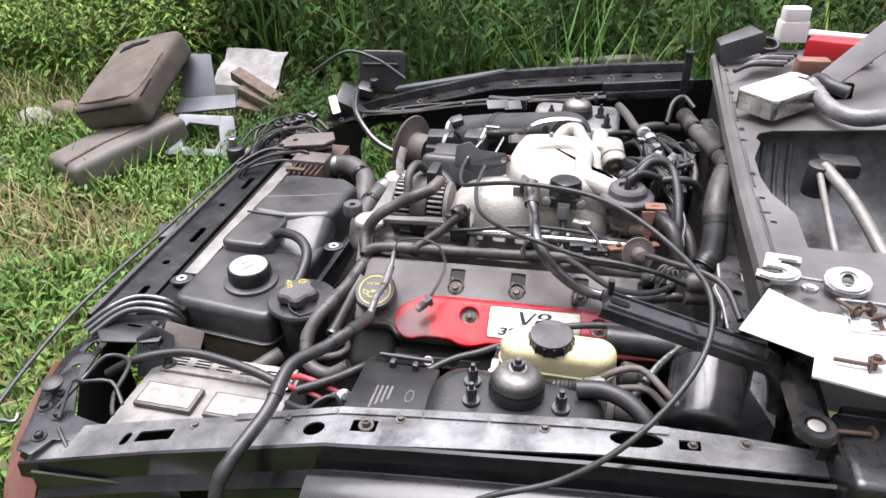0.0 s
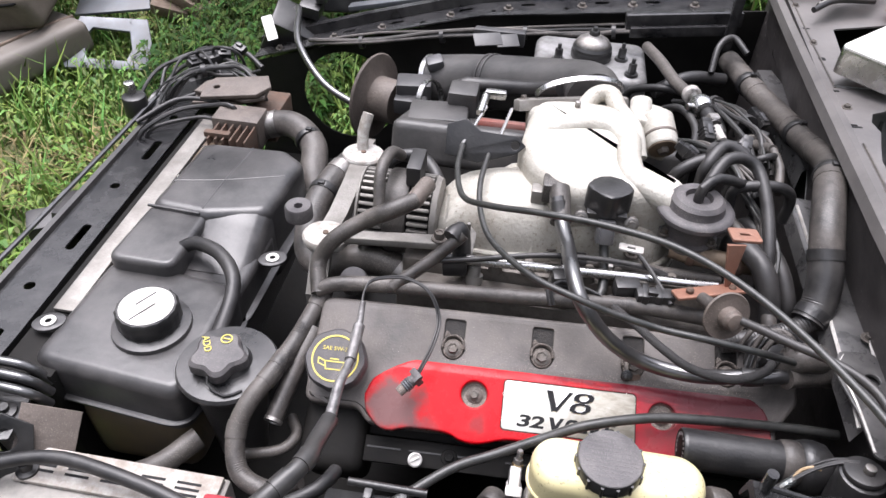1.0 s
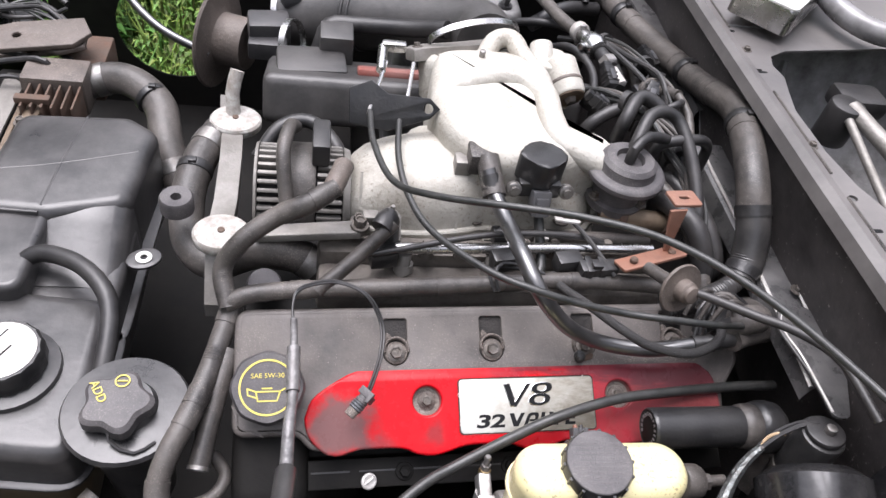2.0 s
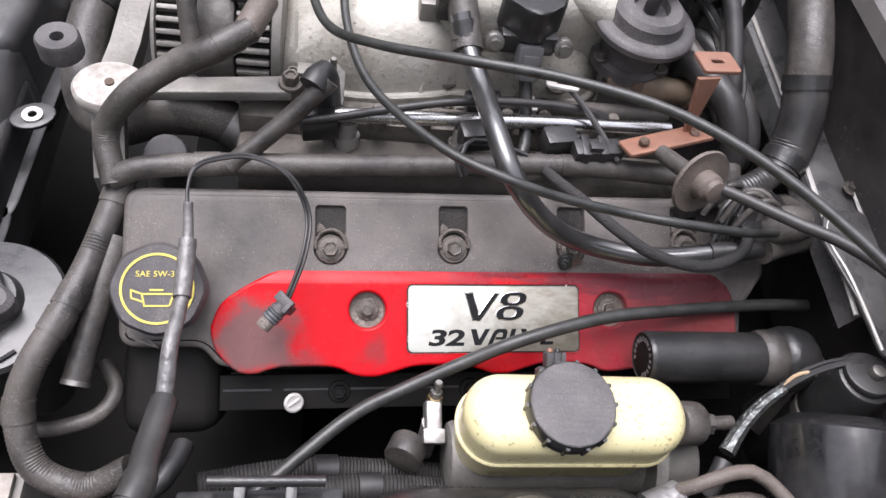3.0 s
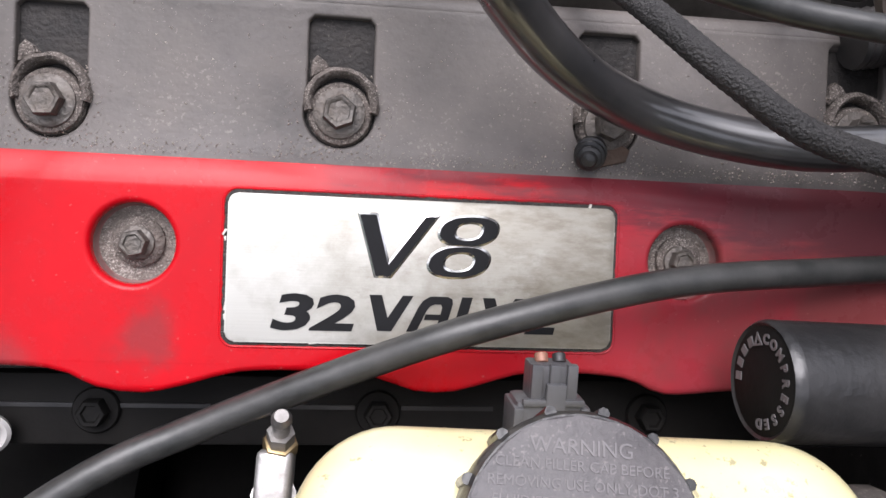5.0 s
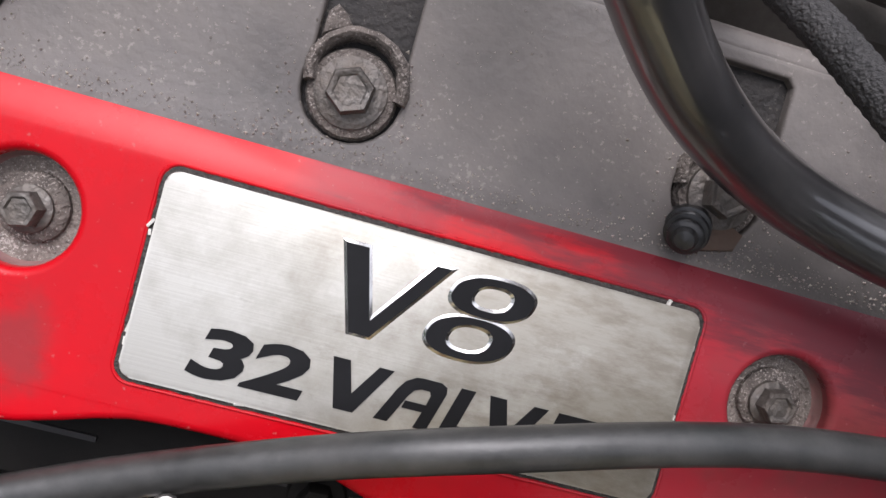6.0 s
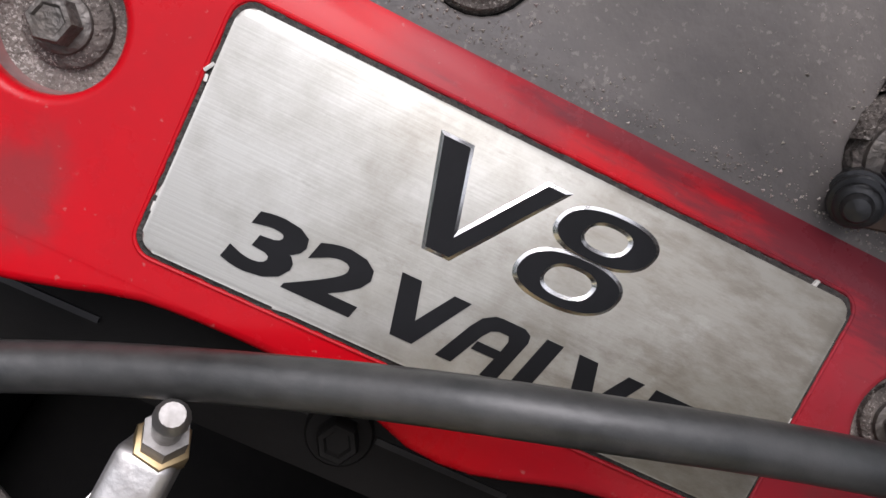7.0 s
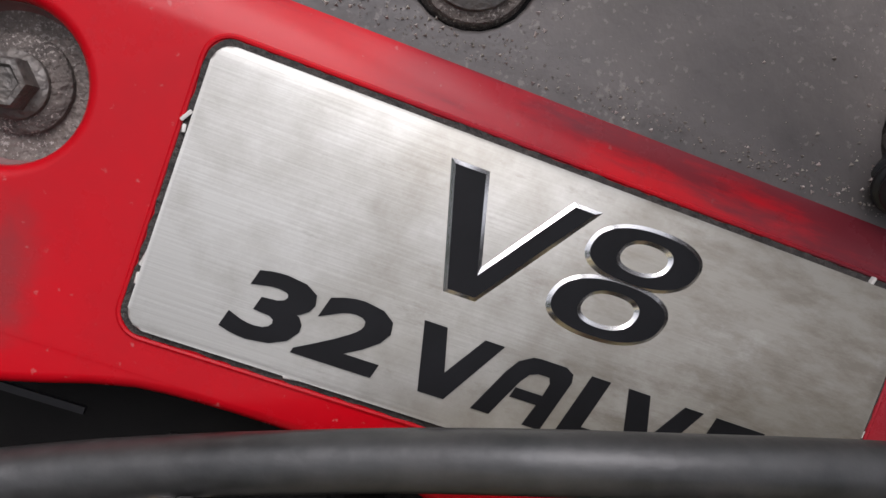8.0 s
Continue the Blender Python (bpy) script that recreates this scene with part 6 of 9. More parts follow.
alt = thing("alternator", (-0.17, 0.22, 0.79), "dusty grey alternator with cooling slots", "alternator")
AX = T3(-0.222, 0.228, 0.846) @ pose(0, 0, 0, 0, 90)
g = G().lathe([(0.038, 0), (0.047, 0.006), (0.048, 0.036), (0.048, 0.098), (0.0, 0.099)], AX, 36, closed=False)
part("rotor_case", g, M_dark, alt)
g = G().lathe([(0.047, 0.036), (0.0562, 0.037), (0.0575, 0.040), (0.0575, 0.064), (0.0562, 0.067), (0.047, 0.068)], AX, 40, closed=False)
part("stator_band", g, M_dusty, alt, "smooth dusty grey stator band")
for k, (z, ln) in enumerate(((0.020, 0.032), (0.083, 0.028))):
    for i in range(17):
        g = G().box(0.009, 0.0045, ln, AX @ pose(0, 0, 0, 0, 0, 118 + 11 * i) @ T3(0.050, 0, z), 0.0015)
        part("fin", g, M_alud, alt)
for prof in ([(0.042, 0.0), (0.0545, 0.0), (0.0555, 0.003), (0.051, 0.004)], [(0.051, 0.098), (0.054, 0.099), (0.051, 0.106), (0.026, 0.108), (0.0, 0.108)]):
    g = G().lathe(prof, AX, 36, closed=False)
    part("end_ring", g, M_alud, alt)
g = G().tube([(-0.185, 0.165, 0.885), (-0.19, 0.20, 0.925), (-0.185, 0.24, 0.93), (-0.18, 0.28, 0.90)], 0.008, 10)
part("lead", g, M_dusty, alt)
g = G().rod((-0.139, 0.145, 0.925), (-0.125, 0.185, 0.93), 0.011, 14, bevel=0.003)
part("terminal_boot", g, M_brown, alt, "tan rubber terminal boot")
g = G().box(0.02, 0.05, 0.03, T3(-0.150, 0.235, 0.915), 0.004)
part("terminal_block", g, M_rubber, alt)
g = G().lathe([(0.018, 0), (0.019, 0.003), (0.017, 0.010), (0.012, 0.012), (0.0, 0.011)], T3(-0.205, 0.106, 0.818) @ pose(0, 0, 0, 25), 22, closed=False)
part("hub_cap", g, M_cap, alt, "small round plug with holes")
g = G().sheet([(-0.07, -0.012), (0.05, -0.012), (0.062, 0.0), (0.05, 0.012), (-0.07, 0.008)], [], 0.010, T3(-0.155, 0.150, 0.855) @ pose(0, 0, 0, -10, 0, 6), 0.002)
part("bracket", g, M_alud, alt)
g = hex_bolt(G(), T3(-0.105, 0.155, 0.866), 0.007, 0.012, 1.5)
part("bolt", g, M_bolt, alt)

cross = thing("coolant_crossover", (-0.256, 0.26, 0.78), "cast coolant crossover with two pale corroded flanges", "engine part")
g = G().skin([[(x + dx, y, z) for dx, z in ((-0.013, zz - 0.02), (-0.013, zz), (0.013, zz), (0.013, zz - 0.02))] for x, y, zz in ((-0.256, 0.10, 0.79), (-0.257, 0.15, 0.845), (-0.256, 0.22, 0.835), (-0.258, 0.30, 0.83), (-0.262, 0.37, 0.825), (-0.272, 0.43, 0.81), (-0.278, 0.48, 0.79))], closed=True, cap=True)
part("arm", g, M_alud, cross)
for x, y, z, r in ((-0.253, 0.152, 0.850, 0.029), (-0.259, 0.377, 0.828, 0.031)):
    g = G().lathe([(r * 0.9, -0.012), (r, -0.008), (r, 0.0), (r * 0.92, 0.003), (0.0, 0.004)], T3(x, y, z), 30, lobes=2, depth=0.06, closed=False)
    f = part("flange", g, M_white, cross, "pale corroded round flange")
    g = G().lathe([(0.004, 0.0035), (0.004, 0.0055), (0.002, 0.006)], T3(x, y, z), 10)
    part("plug", g, M_rust, f)
g = G().tube([(-0.262, 0.385, 0.825), (-0.264, 0.398, 0.855), (-0.258, 0.412, 0.880)], 0.009, 14)
part("spout", g, M_white, cross)

right = thing("far_valve_cover", (-0.1, 0.52, 0.72), "charcoal far valve cover with a dark red strip", "engine cover")
g = G().box(0.46, 0.14, 0.07, T3(0.0, 0.50, 0.795) @ pose(0, 0, 0, -22), 0.015, 3)
part("cover", g, M_duct, right)
g = G().box(0.24, 0.03, 0.012, T3(0.02, 0.495, 0.838) @ pose(0, 0, 0, -22), 0.004)
part("red_strip", g, M_redpaint, right, "dark red strip")
g = G().box(0.10, 0.075, 0.05, T3(-0.165, 0.515, 0.815) @ pose(0, 0, 0, -5, 0, 4), 0.008).box(0.05, 0.05, 0.05, T3(-0.13, 0.565, 0.835), 0.006)
part("coil_pack", g, M_duct, right)

duct = thing("air_duct", (-0.05, 0.62, 0.75), "thick grey-black rubber air intake duct", "air duct")
g = G().tube([(-0.215, 0.745, 0.765), (-0.15, 0.725, 0.785), (-0.07, 0.68, 0.815), (0.01, 0.63, 0.845), (0.075, 0.575, 0.875), (0.085, 0.52, 0.885)], 0.052, 24, r2=0.046)
part("hose", g, M_duct, duct)
for k in (0.36, 0.39):
    m = Vector((-0.15, 0.725, 0.785)).lerp(Vector((-0.07, 0.68, 0.815)), (k - 0.2) * 4)
    part("moulded_ring", G().sheet(ring(0.0525, 30), [ring(0.046, 30)], 0.005, along(m, m + Vector((0.08, -0.045, 0.03))), 0.001), M_duct, duct)
g = G().tube([(-0.155, 0.60, 0.80), (-0.14, 0.615, 0.835), (-0.10, 0.615, 0.84), (-0.02, 0.585, 0.86), (0.03, 0.55, 0.885)], 0.013, 12)
part("side_tube", g, M_rubber, duct)
for p, q, r in (((-0.214, 0.745, 0.765), (-0.204, 0.742, 0.768), 0.0545), ((-0.20, 0.615, 0.795), (-0.192, 0.612, 0.797), 0.040)):
    g = G().sheet(ring(r, 30), [ring(r - 0.003, 30)], 0.010, along(p, q))
    part("hose_clamp", g, M_chrome, duct, "bright hose clamp")
g = G().sheet(ring(0.052, 30, 0, 0, 1.35, 0.75), [ring(0.049, 30, 0, 0, 1.35, 0.75)], 0.008, T3(0.058, 0.487, 0.912) @ pose(0, 0, 0, -62, 0, 18))
part("throttle_clamp", g, M_chrome, duct, "bright band clamp at the throttle")

maf = thing("air_flow_meter", (-0.27, 0.68, 0.68), "dusty air flow meter with round black flange disc", "air meter")
g = G().lathe([(0.055, 0), (0.083, 0.002), (0.085, 0.005), (0.083, 0.008), (0.05, 0.010), (0.043, 0.014), (0.042, 0.06)], T3(-0.325, 0.705, 0.742) @ pose(0, 0, 0, 0, 88, -20), 36)
part("disc", g, M_brown, maf, "rusty brown flange disc")
g = G().box(0.065, 0.05, 0.04, T3(-0.235, 0.665, 0.79) @ pose(0, 0, 0, 0, 0, 8), 0.006).box(0.06, 0.035, 0.03, T3(-0.235, 0.635, 0.775), 0.005)
part("sensor_box", g, M_lid, maf)
g = G().box(0.032, 0.03, 0.02, T3(-0.205, 0.715, 0.822) @ pose(0, 0, 0, 8, -12, 20), 0.006)
part("tag", g, M_grey, maf, "grey plug shell")

g = G().box(0.055, 0.030, 0.003, T3(-0.115, 0.79, 0.845) @ pose(0, 0, 0, 25, 0, 20), 0.001).box(0.045, 0.030, 0.003, T3(-0.078, 0.80, 0.842) @ pose(0, 0, 0, 25, 0, 20), 0.001)
g.box(0.10, 0.02, 0.03, T3(-0.095, 0.83, 0.835), 0.004)
solo("wiring_cover", g, M_lid, "two grey plates on a wiring clip", "cover")

throttle = thing("cable_bracket", (-0.08, 0.26, 0.88), "black throttle cable bracket with cable ends", "bracket")
g = G().sheet([(-0.045, -0.02), (0.0, -0.028), (0.05, -0.012), (0.062, 0.0), (0.05, 0.012), (0.0, 0.015), (-0.02, 0.03), (-0.045, 0.02)], [ring(0.006, 10, 0.048, 0)], 0.005, T3(-0.075, 0.29, 0.93) @ pose(0, 0, 0, 55, 0, 2), 0.001)
part("plate", g, M_plastic, throttle)
g = G().rod((-0.098, 0.275, 0.93), (-0.075, 0.36, 0.945), 0.0025, 8).rod((-0.055, 0.285, 0.92), (-0.04, 0.37, 0.94), 0.0025, 8)
g.rod((-0.082, 0.345, 0.942), (-0.078, 0.385, 0.95), 0.006, 10).box(0.03, 0.012, 0.012, T3(-0.065, 0.385, 0.952), 0.003)
part("cable_end", g, M_chrome, throttle, "bright cable ends")

silver = thing("idle_valve", (0.19, 0.42, 0.86), "cast silver idle valve with round nose", "valve")
g = G().box(0.034, 0.055, 0.04, T3(0.160, 0.445, 0.900) @ pose(0, 0, 0, 0, 0, -20), 0.008, 3).rod((0.150, 0.40, 0.875), (0.148, 0.47, 0.925), 0.016, 16, bevel=0.004).box(0.06, 0.02, 0.05, T3(0.165, 0.425, 0.885) @ pose(0, 0, 0, 0, 0, -20), 0.005).box(0.03, 0.10, 0.05, T3(0.148, 0.41, 0.865) @ pose(0, 0, 0, 0, 0, -8), 0.01)
part("body", g, M_alu, silver)
SM = T3(0.172, 0.440, 0.912) @ pose(0, 0, 0, 112, 0, 12)
part("solenoid", G().lathe([(0.020, -0.004), (0.0235, 0.0), (0.0235, 0.050), (0.0215, 0.053)], SM, 30), M_alu, silver, "cream solenoid can")
part("ring", G().lathe([(0.0236, 0.030), (0.0246, 0.031), (0.0246, 0.034), (0.0236, 0.035)], SM, 30), M_brown, silver, "dark ring round the can")
part("end_cap", G().lathe([(0.0215, 0.052), (0.020, 0.055), (0.0, 0.055)], SM, 30, closed=False), M_tanmetal, silver, "tan oxidised end")
part("nut", G().lathe([(0.009, 0.054), (0.009, 0.059), (0.006, 0.062), (0.0, 0.062)], SM, 6, closed=False), M_bolt, silver)

# fuel rails
fuel = thing("fuel_rail", (0.0, 0.13, 0.84), "dull steel fuel rail tubes along the cylinder head", "fuel rail")
g = G().tube([(-0.07, 0.128, 0.862), (0.02, 0.132, 0.862), (0.14, 0.14, 0.86), (0.24, 0.145, 0.858)], 0.0065, 12)
part("rail", g, M_chrome, fuel)
g = G().tube([(-0.10, 0.108, 0.872), (-0.06, 0.118, 0.872), (0.0, 0.13, 0.878), (0.04, 0.137, 0.880), (0.10, 0.146, 0.876), (0.16, 0.150, 0.868), (0.20, 0.150, 0.850)], 0.0036, 12)
part("feed_hose", g, M_rubber, fuel)
for x in (-0.055, 0.045, 0.15):
    g = G().rod((x, 0.128, 0.855), (x - 0.002, 0.118, 0.815), 0.008, 14).rod((x, 0.127, 0.84), (x, 0.124, 0.83), 0.011, 14)
    part("injector", g, M_alud, fuel)
for x in (-0.08, 0.055, 0.13):
    g = G().box(0.03, 0.02, 0.022, T3(x, 0.12, 0.858) @ pose(0, 0, 0, 0, 0, 10), 0.003)
    part("connector", g, M_plastic, fuel)
g = G().box(0.045, 0.018, 0.016, T3(0.162, 0.108, 0.862) @ pose(0, 0, 0, 0, 0, 6), 0.003).box(0.008, 0.024, 0.018, T3(0.150, 0.108, 0.862), 0.002).box(0.008, 0.022, 0.018, T3(0.166, 0.109, 0.862), 0.002).box(0.012, 0.008, 0.006, T3(0.158, 0.104, 0.872), 0.001)
part("latch_connector", g, M_plastic, fuel)
g = G().box(0.40, 0.04, 0.06, T3(0.05, 0.115, 0.80), 0.01).box(0.4, 0.03, 0.05, T3(0.05, 0.15, 0.82), 0.01)
part("head_ledge", g, M_casting, fuel)


ep = thing("egr_pipe", (0.20, 0.19, 0.84), "tan oxidised exhaust return pipe under the round valve", "pipe")
g = G().tube([(0.185, 0.196, 0.868), (0.215, 0.188, 0.868), (0.25, 0.186, 0.866), (0.29, 0.19, 0.862), (0.32, 0.20, 0.852)], 0.0125, 16)
part("pipe", g, M_tanmetal, ep)
for p, q in (((0.206, 0.190, 0.868), (0.216, 0.188, 0.868)), ((0.262, 0.186, 0.865), (0.272, 0.187, 0.864))):
    part("collar", G().rod(p, q, 0.0150, 18, bevel=0.002), M_rust, ep, "rusty collar")
hc = thing("head_hose", (0.10, 0.16, 0.84), "dusty hose with a plug along the cylinder head", "hose")
part("sleeve", G().tube([(0.060, 0.166, 0.850), (0.10, 0.166, 0.852), (0.15, 0.168, 0.850), (0.20, 0.172, 0.846), (0.25, 0.176, 0.842)], 0.0078, 14), M_dusty, hc, jitter=0.0006)
part("plug", G().rod((0.050, 0.165, 0.850), (0.082, 0.166, 0.852), 0.0118, 16, bevel=0.002), M_plastic, hc, "black moulded plug")
part("clip", G().box(0.014, 0.016, 0.014, T3(0.106, 0.160, 0.856) @ pose(0, 0, 0, 10, 0, 12), 0.002), M_label, hc, "pale plastic clip")
sb = thing("stud_bracket", (-0.080, 0.150, 0.83), "dusty forked bracket on a head stud", "bracket")
part("fork", G().sheet([(-0.012, -0.018), (0.010, -0.020), (0.016, 0.010), (0.006, 0.022), (-0.010, 0.016)], [ring(0.005, 12, 0.002, 0.006)], 0.005, T3(-0.074, 0.156, 0.868) @ pose(0, 0, 0, 25, 10, 15), 0.001), M_alud, sb)
part("post", G().rod((-0.070, 0.148, 0.815), (-0.072, 0.152, 0.870), 0.0045, 12), M_steel, sb)
part("sleeve", G().rod((-0.055, 0.138, 0.835), (-0.072, 0.142, 0.856), 0.0095, 14, bevel=0.002), M_rubber, sb)
for x in (-0.03, 0.01, 0.085, 0.12, 0.185):
    g = G().lathe([(0.009, 0), (0.009, 0.010), (0.006, 0.012), (0.006, 0.020), (0.0045, 0.022)], T3(x, 0.140 + 0.05 * x, 0.842), 16)
    solo("head_stud", g, M_casting, "dirty steel stud on the cylinder head", "stud", "head studs")
for pts in ([(0.045, 0.080, 0.852), (0.040, 0.092, 0.866), (0.050, 0.106, 0.868), (0.075, 0.108, 0.862), (0.10, 0.102, 0.857)], [(0.042, 0.082, 0.848), (0.036, 0.096, 0.858), (0.048, 0.110, 0.858), (0.08, 0.112, 0.852)]):
    solo("head_wire", G().tube(pts, 0.0022, 8), M_rubber, "thin black wire looped over the harness", "wire", "head wires")

# ---- tanks, battery and brakes ----
tank = thing("coolant_tank", (-0.47, 0.17, 0.55), "weathered black coolant reservoir tank along the radiator", "coolant tank")


for nm, pts, z0, h, r in (("cap_section", [(-0.577, -0.045), (-0.372, -0.066), (-0.370, 0.13), (-0.566, 0.15)], 0.690, 0.072, 0.016),
                          ("side_plateau", [(-0.560, 0.122), (-0.462, 0.120), (-0.458, 0.25), (-0.551, 0.25)], 0.690, 0.094, 0.009),
                          ("hose_recess", [(-0.47, 0.06), (-0.372, 0.06), (-0.368, 0.26), (-0.47, 0.26)], 0.690, 0.062, 0.012),
                          ("rear_block", [(-0.552, 0.232), (-0.46, 0.226), (-0.372, 0.250), (-0.360, 0.39), (-0.40, 0.420), (-0.538, 0.414)], 0.660, 0.132, 0.017)):
    part(nm, G().pillow(roundpoly(pts, max(0.02, r + 0.010), 8), h, r, T3(0, 0, z0), 6), M_tank, tank)
rows = []
for y, z in ((0.150, 0.7515), (0.170, 0.754), (0.190, 0.760), (0.225, 0.778), (0.245, 0.786), (0.262, 0.788)):
    rows.append([(x, y, z + dz if dz > -0.05 else 0.70) for x, dz in ((-0.464, -0.1), (-0.464, 0.0), (-0.456, 0.002), (-0.420, 0.002), (-0.390, 0.0), (-0.378, -0.006), (-0.372, -0.016), (-0.370, -0.1))])
part("sloped_face", G().skin(rows, closed=True, cap=True), M_tank, tank)
g = G().box(0.15, 0.40, 0.10, T3(-0.45, 0.20, 0.66), 0.02)
part("belly", g, M_tank, tank)
g = G().box(0.145, 0.10, 0.12, T3(-0.455, -0.002, 0.635), 0.03, 4, 1.08)
part("tan_bottom", g, M_tan, tank, "stained translucent tan bottom")
for pts in ([(-0.577, -0.045), (-0.372, -0.066), (-0.370, 0.13), (-0.566, 0.15)], [(-0.558, 0.12), (-0.370, 0.10), (-0.358, 0.40), (-0.40, 0.425), (-0.54, 0.42)]):
    o = roundpoly(pts, 0.03, 6)
    part("seam", G().loft(o, [(-0.005, 0), (-0.007, 0.001), (-0.007, 0.004), (-0.005, 0.005)], T3(0, 0, 0.700)), M_tank, tank)
for p in ([(-0.538, 0.298, 0.7900), (-0.465, 0.315, 0.7902), (-0.378, 0.345, 0.7900)], [(-0.452, 0.408, 0.7900), (-0.463, 0.315, 0.7902), (-0.468, 0.240, 0.7898)], [(-0.552, 0.238, 0.7862), (-0.47, 0.232, 0.7875)]):
    part("moulded_crease", G().tube(p, 0.0024, 12), M_tank, tank)
for x, y, z in ((-0.583, 0.014, 0.758), (-0.353, 0.201, 0.745), (-0.555, 0.352, 0.752)):
    g = G().sheet(ring(0.016, 18, 0, 0, 1.3, 1), [ring(0.005, 12)], 0.004, T3(x, y, z) @ pose(0, 0, 0, 0, 0, 25), 0.001)
    tab = part("tab", g, M_tank, tank)
    g = G().sheet(ring(0.0095, 16), [ring(0.0045, 12)], 0.002, T3(x, y, z + 0.004))
    part("grommet", g, M_paper, tab, "white grommet")
g = G().lathe([(0.048, 0), (0.050, 0.003), (0.049, 0.008), (0.036, 0.012), (0.036, 0.016)], T3(-0.452, 0.032, 0.760), 32)
part("cap_collar", g, M_tank, tank)
g = G().lathe([(0.037, 0.012), (0.039, 0.016), (0.039, 0.034), (0.036, 0.038)], T3(-0.452, 0.032, 0.760), 48, lobes=16, depth=0.02)
cap = part("screw_cap", g, M_plastic, tank)
g = G().slab(ring(0.0335, 30), 0.0012, T3(-0.452, 0.032, 0.7976))
part("cap_label", g, M_label, cap, "worn pale label on the cap")
g = G()
for i, (dx, dy, w) in enumerate(((-0.006, 0.012, 0.03), (0.004, -0.004, 0.022), (-0.002, -0.014, 0.03))):
    g.box(w, 0.0016, 0.0005, T3(-0.452 + dx, 0.032 + dy, 0.799) @ pose(0, 0, 0, 0, 0, 60))
part("label_bars", g, M_black, cap)
g = G().tube([(-0.47, 0.17, 0.775), (-0.45, 0.172, 0.785), (-0.408, 0.150, 0.795), (-0.376, 0.118, 0.795), (-0.363, 0.085, 0.785), (-0.363, 0.031, 0.765), (-0.37, -0.01, 0.74)], 0.010, 12)
solo("tank_vent_hose", g, M_rubber, "black vent hose on the coolant tank", "hose")

ps = thing("power_steering_reservoir", (-0.325, -0.025, 0.62), "grey-black steering fluid reservoir with ribbed cap", "fluid reservoir")
g = G().lathe([(0.030, -0.16), (0.036, -0.10), (0.046, -0.02), (0.050, -0.008), (0.0595, -0.005), (0.0605, 0.0), (0.058, 0.004), (0.03, 0.006), (0.026, 0.014)], T3(-0.328, -0.022, 0.778), 36)
part("body", g, M_tank, ps)
g = G().lathe([(0.028, 0.008), (0.031, 0.012), (0.031, 0.024), (0.027, 0.028), (0.0, 0.029)], T3(-0.333, -0.028, 0.778), 48, lobes=5, depth=0.13, closed=False)
pc = part("cap", g, M_cap, ps, "lobed black cap")
g = G().letters("ADD", 0.012, 0.0006, T3(-0.350, -0.020, 0.8072) @ pose(0, 0, 0, 0, 0, -60)).sheet(ring(0.007, 20), [ring(0.0058, 20)], 0.0006, T3(-0.330, -0.008, 0.8072)).box(0.009, 0.0014, 0.0006, T3(-0.330, -0.008, 0.8074))
part("print", g, M_yel, pc, "worn yellow print")
g = G().tube([(-0.335, -0.045, 0.805), (-0.335, -0.062, 0.79), (-0.312, -0.072, 0.785), (-0.295, -0.06, 0.784)], 0.0015, 6)
part("tether", g, M_rubber, ps)
g = G().tube([(-0.60, -0.10, 0.70), (-0.54, -0.125, 0.67), (-0.47, -0.135, 0.665), (-0.40, -0.115, 0.68), (-0.36, -0.07, 0.69)], 0.014, 14)
solo("lower_hose", g, M_dusty, "dusty hose passing behind the battery", "hose")

bat = thing("battery", (-0.41, -0.22, 0.53), "grey car battery with two raised cell covers and dirty top", "battery")
g = G().box(0.255, 0.185, 0.19, T3(-0.418, -0.222, 0.617), 0.006)
part("case", g, M_battery, bat)
for x in (-0.474, -0.356):
    g = G().box(0.098, 0.052, 0.010, T3(x, -0.236, 0.717), 0.003)
    c = part("cell_cover", g, M_cell, bat, "raised cell cover with dark edge")
    g = G().box(0.088, 0.042, 0.002, T3(x, -0.236, 0.7225), 0.0008)
    part("cover_label", g, M_soiled, c, "scuffed pale label")
g = G().box(0.23, 0.045, 0.006, T3(-0.412, -0.155, 0.716), 0.002)
part("label_strip", g, M_soiled, bat, "scuffed silver label strip")
g = G()
for i in range(5):
    for j in range(3):
        g.box(0.028, 0.003, 0.0006, T3(-0.50 + 0.042 * i, -0.148 - 0.007 * j, 0.7194))
part("label_bars", g, M_black, bat)
for x, y in ((-0.515, -0.165), (-0.305, -0.175)):
    g = G().lathe([(0.013, 0), (0.012, 0.010), (0.007, 0.012), (0.006, 0.02), (0.003, 0.022)], T3(x, y, 0.712), 18)
    part("terminal", g, M_rubber if x < -0.4 else M_chrome, bat)
g = G().tube([(-0.61, -0.20, 0.71), (-0.565, -0.185, 0.735), (-0.515, -0.165, 0.742), (-0.47, -0.158, 0.745), (-0.41, -0.165, 0.745), (-0.35, -0.175, 0.74), (-0.31, -0.185, 0.735)], 0.008, 12)
solo("battery_cable", g, M_rubber, "black battery cable across the battery top", "cable")
g = G().tube([(-0.30, -0.17, 0.735), (-0.27, -0.175, 0.745), (-0.235, -0.18, 0.74), (-0.20, -0.185, 0.73)], 0.0052, 12)
g.tube([(-0.29, -0.185, 0.73), (-0.255, -0.195, 0.735), (-0.22, -0.20, 0.725)], 0.0042, 10)
solo("red_cable", g, M_redwire, "red battery cables beside the fuse box", "cable")
